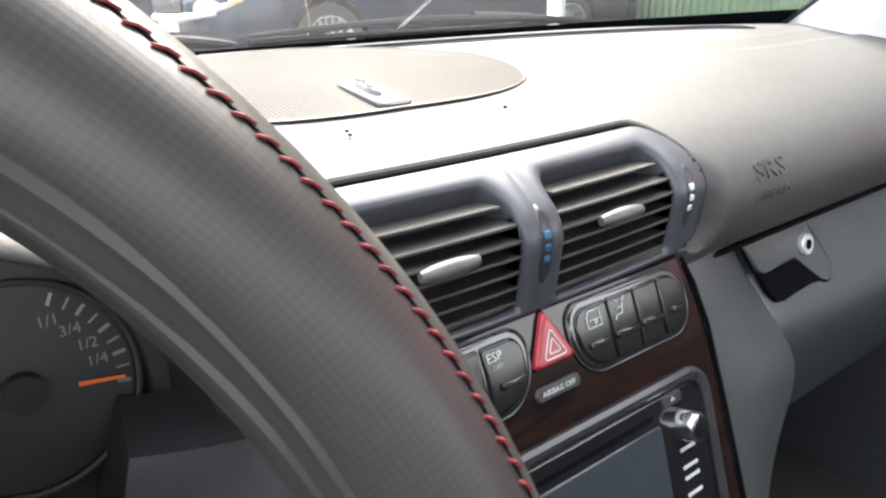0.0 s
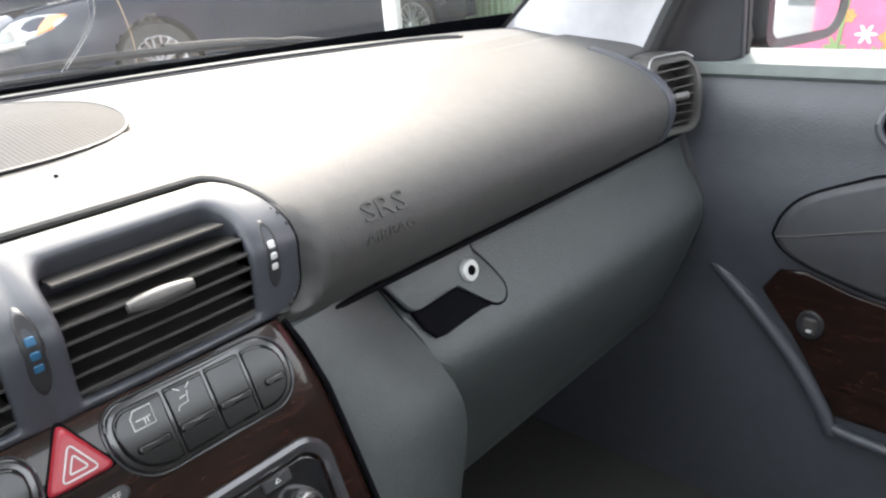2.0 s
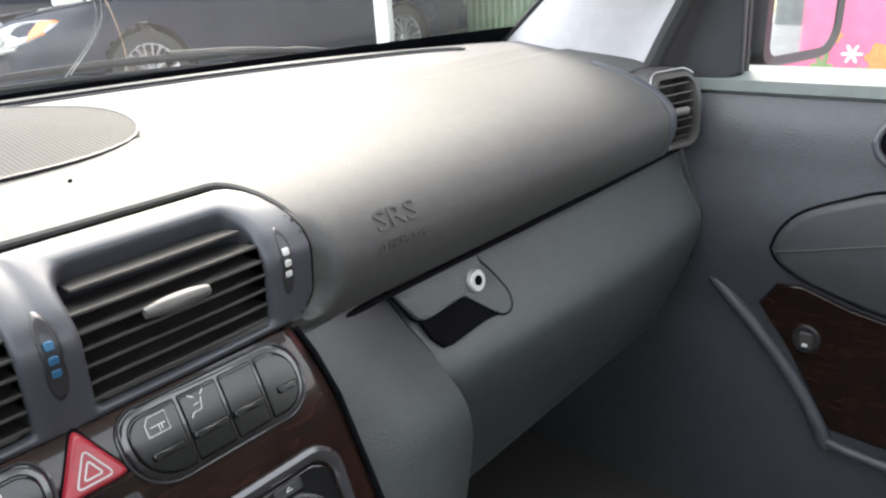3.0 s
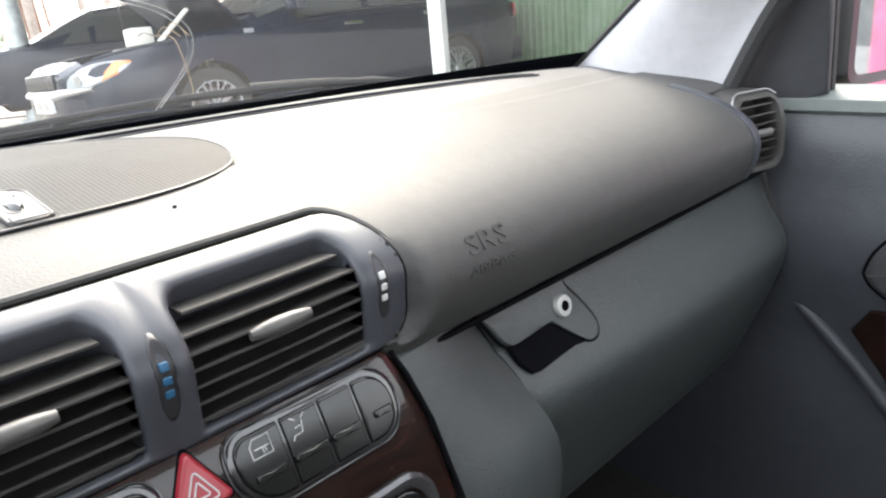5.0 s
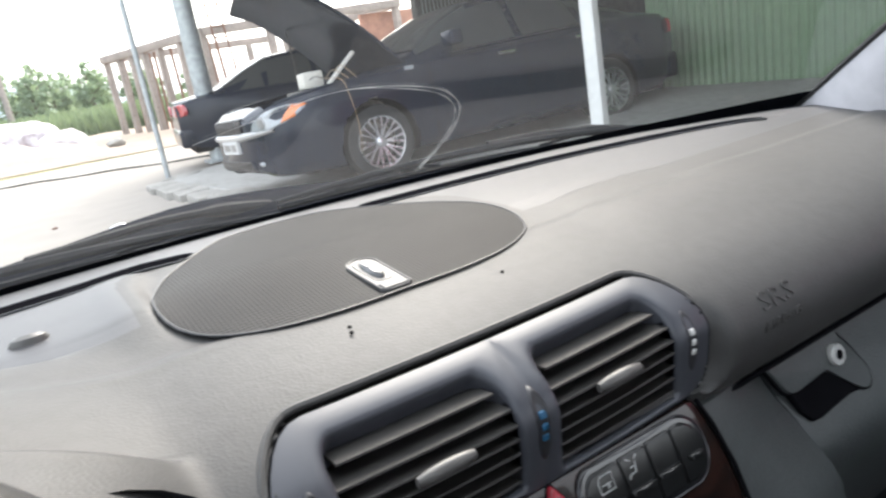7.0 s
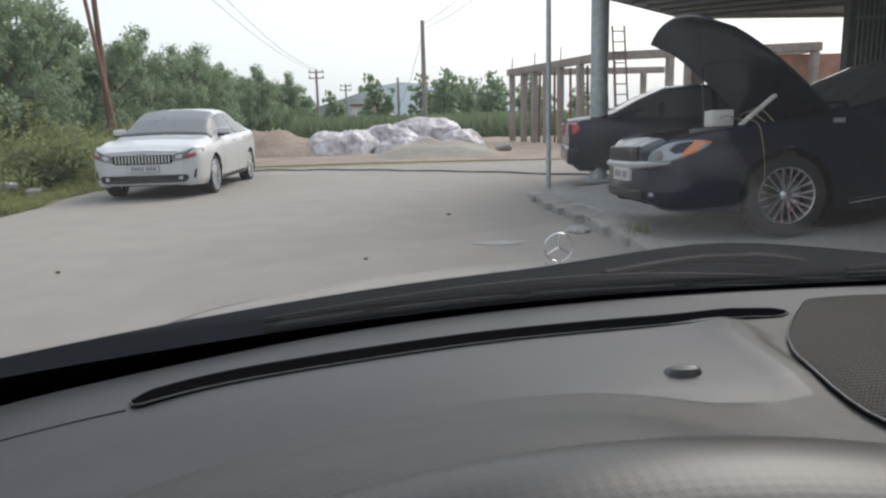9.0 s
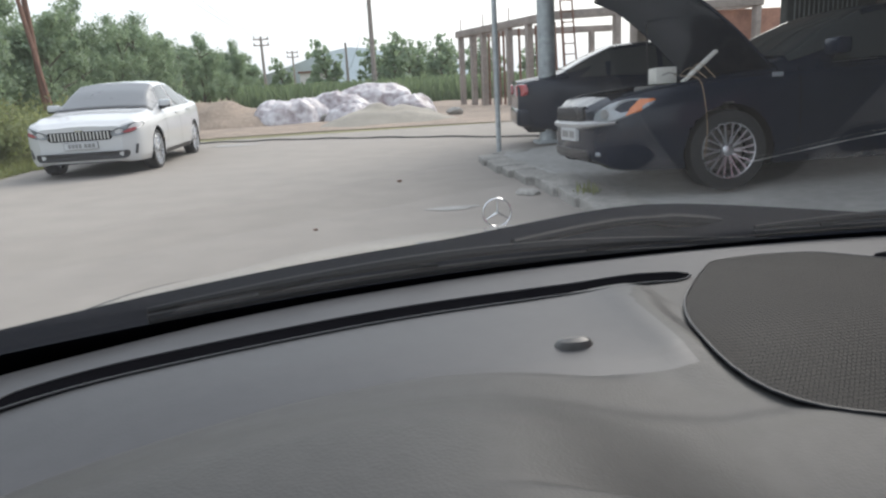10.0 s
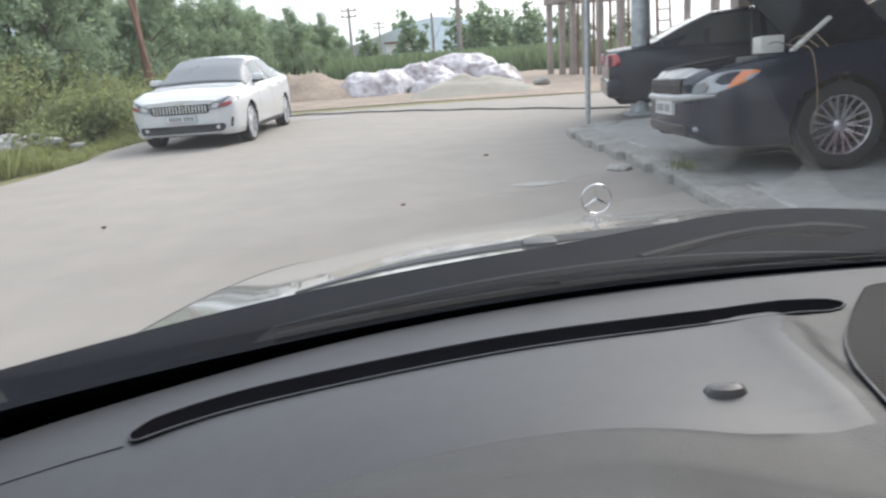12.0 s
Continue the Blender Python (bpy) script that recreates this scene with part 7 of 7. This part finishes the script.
def tarp_heap(x, y, rx, ry, h, turn, seed, label):
    """A low heap under a wrinkled plastic sheet."""
    m = pose(x, y, -0.02, 0, 0, turn)

    def at(u, v):
        a = 2 * math.pi * v
        r = u * (1 + 0.12 * math.sin(3 * a + seed) + 0.07 * math.sin(7 * a + 2 * seed))
        p = Vector((rx * r * math.cos(a), ry * r * math.sin(a), h * max(0.0, 1 - u ** 2.6) ** 0.75))
        q = Vector((p.x, p.y, p.z)) + Vector((7 * seed, 0, 0))
        fold = abs(noise.noise(q * 1.7)) + 0.5 * abs(noise.noise(q * 3.6))
        return m @ (p + 0.16 * noise.noise_vector(q * 1.1) * smooth01(1.0, 0.8, u) + Vector((0, 0, -0.16 * fold * smooth01(1.0, 0.7, u) + 0.03 * noise.noise(q * 9))))
    alone("tarp_heap", grid(at, 34, 90, closed=True), TARP, label, "tarpaulin heap", "tarp heaps")


tarp_heap(-2.55, 24.7, 1.55, 0.95, 0.86, 4, 1.3, "long heap under a wrinkled dirty white plastic sheet")
tarp_heap(-1.05, 25.3, 1.50, 0.95, 0.98, -6, 2.9, "middle heap under a wrinkled dirty white plastic sheet")
tarp_heap(0.50, 26.9, 1.95, 1.00, 1.27, 3, 4.1, "tallest heap under a clean white plastic sheet")
tarp_heap(1.85, 26.2, 0.95, 0.70, 0.78, 10, 5.7, "small end heap under a greyish plastic sheet")
tarp_heap(-0.15, 23.9, 1.15, 0.60, 0.62, 0, 6.6, "crumpled white plastic sheet in front of the heaps")
for k, (x, y) in enumerate(((-3.9, 27.6), (-3.4, 27.3), (2.2, 24.5), (3.0, 23.5), (-1.2, 24.3))):
    bm = bmesh.new()
    bmesh.ops.create_icosphere(bm, subdivisions=2, radius=0.22)
    for v in bm.verts:
        v.co = Vector((v.co.x * 1.4, v.co.y, v.co.z * 0.7)) + 0.07 * noise.noise_vector(v.co * 5 + Vector((k, 0, 0))) + Vector((x, y, 0.1))
    alone("boulder", bm, KERB, "rough grey stone lying on the bare plot", "stone", "plot stones")

# ---- utility poles and wires ----


def utility(x, y, h, r, arms, lean=0.0, mat=CEMENT):
    p = thing("utility_pole", "tall grey concrete utility pole with wires", "utility pole", (x, y, 0), "utility poles")
    part("shaft", tube([(x, y, 0), (x + lean, y, h)], [r, r * 0.7], 10), mat, p)
    for k in range(arms):
        z = h - 0.25 - 0.55 * k
        part("cross_arm", box(x + lean - 0.75, x + lean + 0.75, y - 0.05, y + 0.05, z - 0.05, z + 0.05, 0.01), RUST, p)
        for q in (-0.65, 0.0, 0.65):
            part("insulator", tube([(x + lean + q, y, z + 0.05), (x + lean + q, y, z + 0.28)], 0.06, 8), KERB, p)
    return p


utility(1.10, 44.9, 7.15, 0.17, 0)
utility(-0.6, 61.4, 4.7, 0.13, 0)
utility(-8.6, 71.0, 6.2, 0.16, 2)
utility(-7.6, 95.0, 6.0, 0.15, 2)
utility(-8.70, 20.6, 8.5, 0.09, 1, -0.15, RUST)
alone("guy_pole", tube([(-8.02, 19.5, 0), (-9.15, 20.3, 6.6)], 0.055, 8), RUST, "thin leaning brace pole beside the trees", "pole")
for k, (a, b, sag) in enumerate((((1.1, 44.9, 6.9), (6, 20, 9.5), 0.8), ((1.1, 44.9, 6.6), (6.4, 20, 9.0), 0.9), ((-9.3, 20.6, 8.3), (-8.6, 71, 6.0), 0.9), ((-8.4, 20.6, 8.3), (-8.0, 71, 6.0), 1.1), ((1.1, 44.9, 6.4), (-0.6, 61.4, 2.2), 0.5))):
    a, b = Vector(a), Vector(b)
    alone("overhead_wire", tube([a.lerp(b, t / 24) - Vector((0, 0, sag * math.sin(math.pi * t / 24))) for t in range(25)], 0.013, 5), CABLE, "thin dark overhead wire between poles", "wire", "overhead wires")

# ---- plants ----


def leaf_cloud(bm, rnd, centre, radius, count, size):
    for _ in range(count):
        d = Vector((rnd.gauss(0, 1), rnd.gauss(0, 1), rnd.gauss(0, 0.8))).normalized()
        p = centre + d * radius * (0.45 + 0.6 * rnd.random())
        a = Vector((rnd.gauss(0, 1), rnd.gauss(0, 1), rnd.gauss(0, 1))).normalized()
        b = a.cross(d + Vector((0.01, 0.02, 0.5))).normalized()
        s = size * (0.6 + 0.8 * rnd.random())
        v = [bm.verts.new(p + a * s), bm.verts.new(p + b * s * 0.55), bm.verts.new(p - a * s), bm.verts.new(p - b * s * 0.55)]
        bm.faces.new((v[0], v[1], v[2], v[3]))


def build_tree(seed, h, spread, leaf_size, count):
    rnd = random.Random(seed)
    t = thing("roadside_tree", "green roadside tree with a dense uneven crown", "tree", group="roadside trees")
    bm = bmesh.new()
    trunk = [Vector((0.12 * math.sin(2 * k + seed), 0.1 * math.cos(1.5 * k + seed), h * 0.8 * k / 6)) for k in range(7)]
    tube(trunk, [0.14 * (1 - 0.8 * k / 6) for k in range(7)], 8, bm)
    part("trunk", bm, BARK, t)
    crown = bmesh.new()
    limbs = bmesh.new()
    for k in range(15):
        f = 0.25 + 0.75 * k / 14
        a = 2.4 * k + seed
        base = trunk[min(6, int(f * 6))]
        reach = spread * (1.05 - 0.75 * abs(f - 0.5)) * rnd.uniform(0.5, 1.0)
        tip = base + Vector((math.cos(a) * reach, math.sin(a) * reach, h * 0.17 * rnd.random() + 0.05 * h))
        tube([base, base.lerp(tip, 0.5) + Vector((0, 0, 0.2)), tip], [0.05, 0.035, 0.012], 5, limbs)
        for q in range(4):
            c = base.lerp(tip, 0.55 + 0.18 * q) + Vector((rnd.gauss(0, 0.25), rnd.gauss(0, 0.25), rnd.gauss(0, 0.25)))
            leaf_cloud(crown, rnd, c, rnd.uniform(0.35, 0.75) * spread * 0.42, count // 60, leaf_size)
    part("limbs", limbs, BARK, t)
    part("crown", crown, LEAF, t, "many small mid-green leaves", smooth=False)
    return t


models = [build_tree(3, 6.2, 2.2, 0.095, 6600), build_tree(5, 7.2, 2.5, 0.10, 7200), build_tree(8, 5.4, 2.0, 0.09, 6000)]
random.seed(31)
spots = []
for k in range(46):
    f = k / 45
    y = 17 + 75 * f ** 1.35
    spots.append((-11.0 - 3.0 * f + random.uniform(-1.3, 1.3) + 0.02 * (y - 17), y + random.uniform(-1.5, 1.5)))
for k in range(22):
    spots.append((-15 - random.uniform(0, 6), 15 + 3.4 * k + random.uniform(-1, 1)))
for k in range(8):
    spots.append((-14 - 2.2 * k, 13 + random.uniform(-1, 2)))
for k, m in enumerate(models):
    m.matrix_basis = pose(*spots[k], 0, 0, 0, 60 * k) @ Matrix.Diagonal((0.8, 0.8, 0.85, 1))
for k, (x, y) in enumerate(spots[3:]):
    copy_thing(models[k % 3], pose(x, y, 0, 0, 0, random.uniform(0, 360)) @ Matrix.Diagonal((0.8, 0.8, random.uniform(0.76, 0.98), 1)))
far = [build_tree(14, 4.6, 1.6, 0.22, 900)]
far[0].matrix_basis = pose(5, 66, 0)
far[0]["label"] = "small field tree with a loose crown"
for k, (x, y) in enumerate(((-2.5, 62), (1.9, 64), (3.2, 58), (6.0, 70), (9, 72), (12, 68), (7.5, 62), (14, 74), (-12, 84), (-9, 92), (-15, 98), (4.2, 90), (10, 95), (16, 90), (22, 88))):
    copy_thing(far[0], pose(x, y, 0, 0, 0, 40 * k))


def blades(name, label, count, area, size, mat, seed):
    """Many single blades or leaves: no one could count them."""
    rnd = random.Random(seed)
    vs, fs = [], []
    for k in range(count):
        x, y, z, lift = area(rnd)
        a, s = rnd.uniform(0, 6.283), size * rnd.uniform(0.5, 1.4)
        c, d = math.cos(a) * s * 0.05, math.sin(a) * s * 0.05
        lx, ly = rnd.gauss(0, 0.25) * s, rnd.gauss(0, 0.25) * s
        n = len(vs)
        vs += [(x - c, y - d, z), (x + c, y + d, z), (x + lx + c * 0.3, y + ly + d * 0.3, z + s * lift), (x + lx - c * 0.3, y + ly - d * 0.3, z + s * lift)]
        fs.append((n, n + 1, n + 2, n + 3))
    me = bpy.data.meshes.new(name)
    me.from_pydata(vs, [], fs)
    me.materials.append(mat)
    return tagged(new(name, me), label, "grass", kind="stuff")


def verge(rnd):
    y = 4 + 26 * rnd.random() ** 1.4
    x = -6.0 - 5.5 * rnd.random() ** 1.3 + 0.2 * math.sin(2 * y)
    clump = smooth01(-0.15, 0.45, noise.noise((x * 0.9, y * 0.7, 2)))
    bare = 1 - 0.8 * math.exp(-((x + 7.8) / 0.9) ** 2 - ((y - 11.5) / 1.1) ** 2)
    return x, y, -0.02, (0.22 + 0.75 * clump + 0.5 * smooth01(-8.8, -10.5, x)) * bare


def far_field(rnd):
    return rnd.uniform(-7, 14), rnd.uniform(40, 60), 0.0, 1.0


blades("verge_grass", "dense green and yellowish verge grass", 42000, verge, 0.32, GRASS, 1)
blades("maize_field", "green field crop behind the plot", 14000, far_field, 1.1, CROP, 2)
for k, (x, y, r, h) in enumerate(((-7.3, 13.5, 1.1, 1.0), (-7.9, 16.5, 1.4, 1.3), (-10.3, 10.2, 1.3, 1.1), (-7.6, 19.5, 1.4, 1.2), (-9.8, 15.0, 1.8, 1.6), (-10.5, 18.5, 1.8, 1.9), (-11.5, 13.0, 1.8, 1.6))):
    bush = thing("roadside_bush", "yellow-green shrub growing in the verge", "bush", (x, y, 0), "roadside bushes")
    rnd = random.Random(50 + k)
    bm, st = bmesh.new(), bmesh.new()
    for q in range(16):
        c = Vector((x + rnd.gauss(0, r * 0.42), y + rnd.gauss(0, r * 0.42), h * rnd.uniform(0.15, 0.8)))
        tube([(x + (c.x - x) * 0.3, y + (c.y - y) * 0.3, 0), c], [0.02, 0.008], 5, st)
        leaf_cloud(bm, rnd, c, r * 0.36, 220, 0.05)
    part("stems", st, BARK, bush)
    part("foliage", bm, LEAF2, bush, smooth=False)
for k in range(24):
    bm = bmesh.new()
    bmesh.ops.create_icosphere(bm, subdivisions=2, radius=0.11 + 0.07 * math.sin(k * 2.3) ** 2)
    off = Vector((-8.85 + 0.28 * math.sin(k * 1.7), 11.9 + 0.10 * k, 0.07 + 0.09 * (k % 3 == 1)))
    for v in bm.verts:
        v.co = Vector((v.co.x, v.co.y, v.co.z * 0.7)) + 0.05 * noise.noise_vector(v.co * 6 + off) + off
    alone("verge_stone", bm, KERB, "pale rubble stone in the verge grass", "stone", "verge stones")

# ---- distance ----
tagged(new("backdrop", finish("backdrop", loft([[Vector((-1400 + 35 * k, 1500 + 60 * math.sin(0.4 * k), -5)) for k in range(90)], [Vector((-1400 + 35 * k, 1520, 6 + 70 * math.exp(-((k - 40.3) / 3.4) ** 2) + 24 * math.exp(-((k - 36) / 3.0) ** 2) + 34 * math.exp(-((k - 45.5) / 2.8) ** 2) + 150 * math.exp(-((k - 14) / 8.0) ** 2) + 2 * noise.noise((k * 0.7, 0, 0)))) for k in range(90)], [Vector((-1400 + 35 * k, 1900, -5)) for k in range(90)]], closed=False), HILL)), "far hill beyond the fields, coloured blue-grey for haze", "hill", kind="structure")
house = thing("far_house", "small far-off plastered house among trees", "house", (1.0, 120, 0))
part("wall", box(-8.5, -3.0, 118, 124, 0, 3.6, 0.05), HOUSE, house)
part("roof", box(-8.8, -2.7, 117.6, 124.4, 3.6, 3.9, 0.03), RUST, house)
for x in (-7.6, -5.9, -4.2):
    part("window", box(x, x + 0.8, 117.94, 118.02, 1.2, 2.5, 0.01), VOID, house)
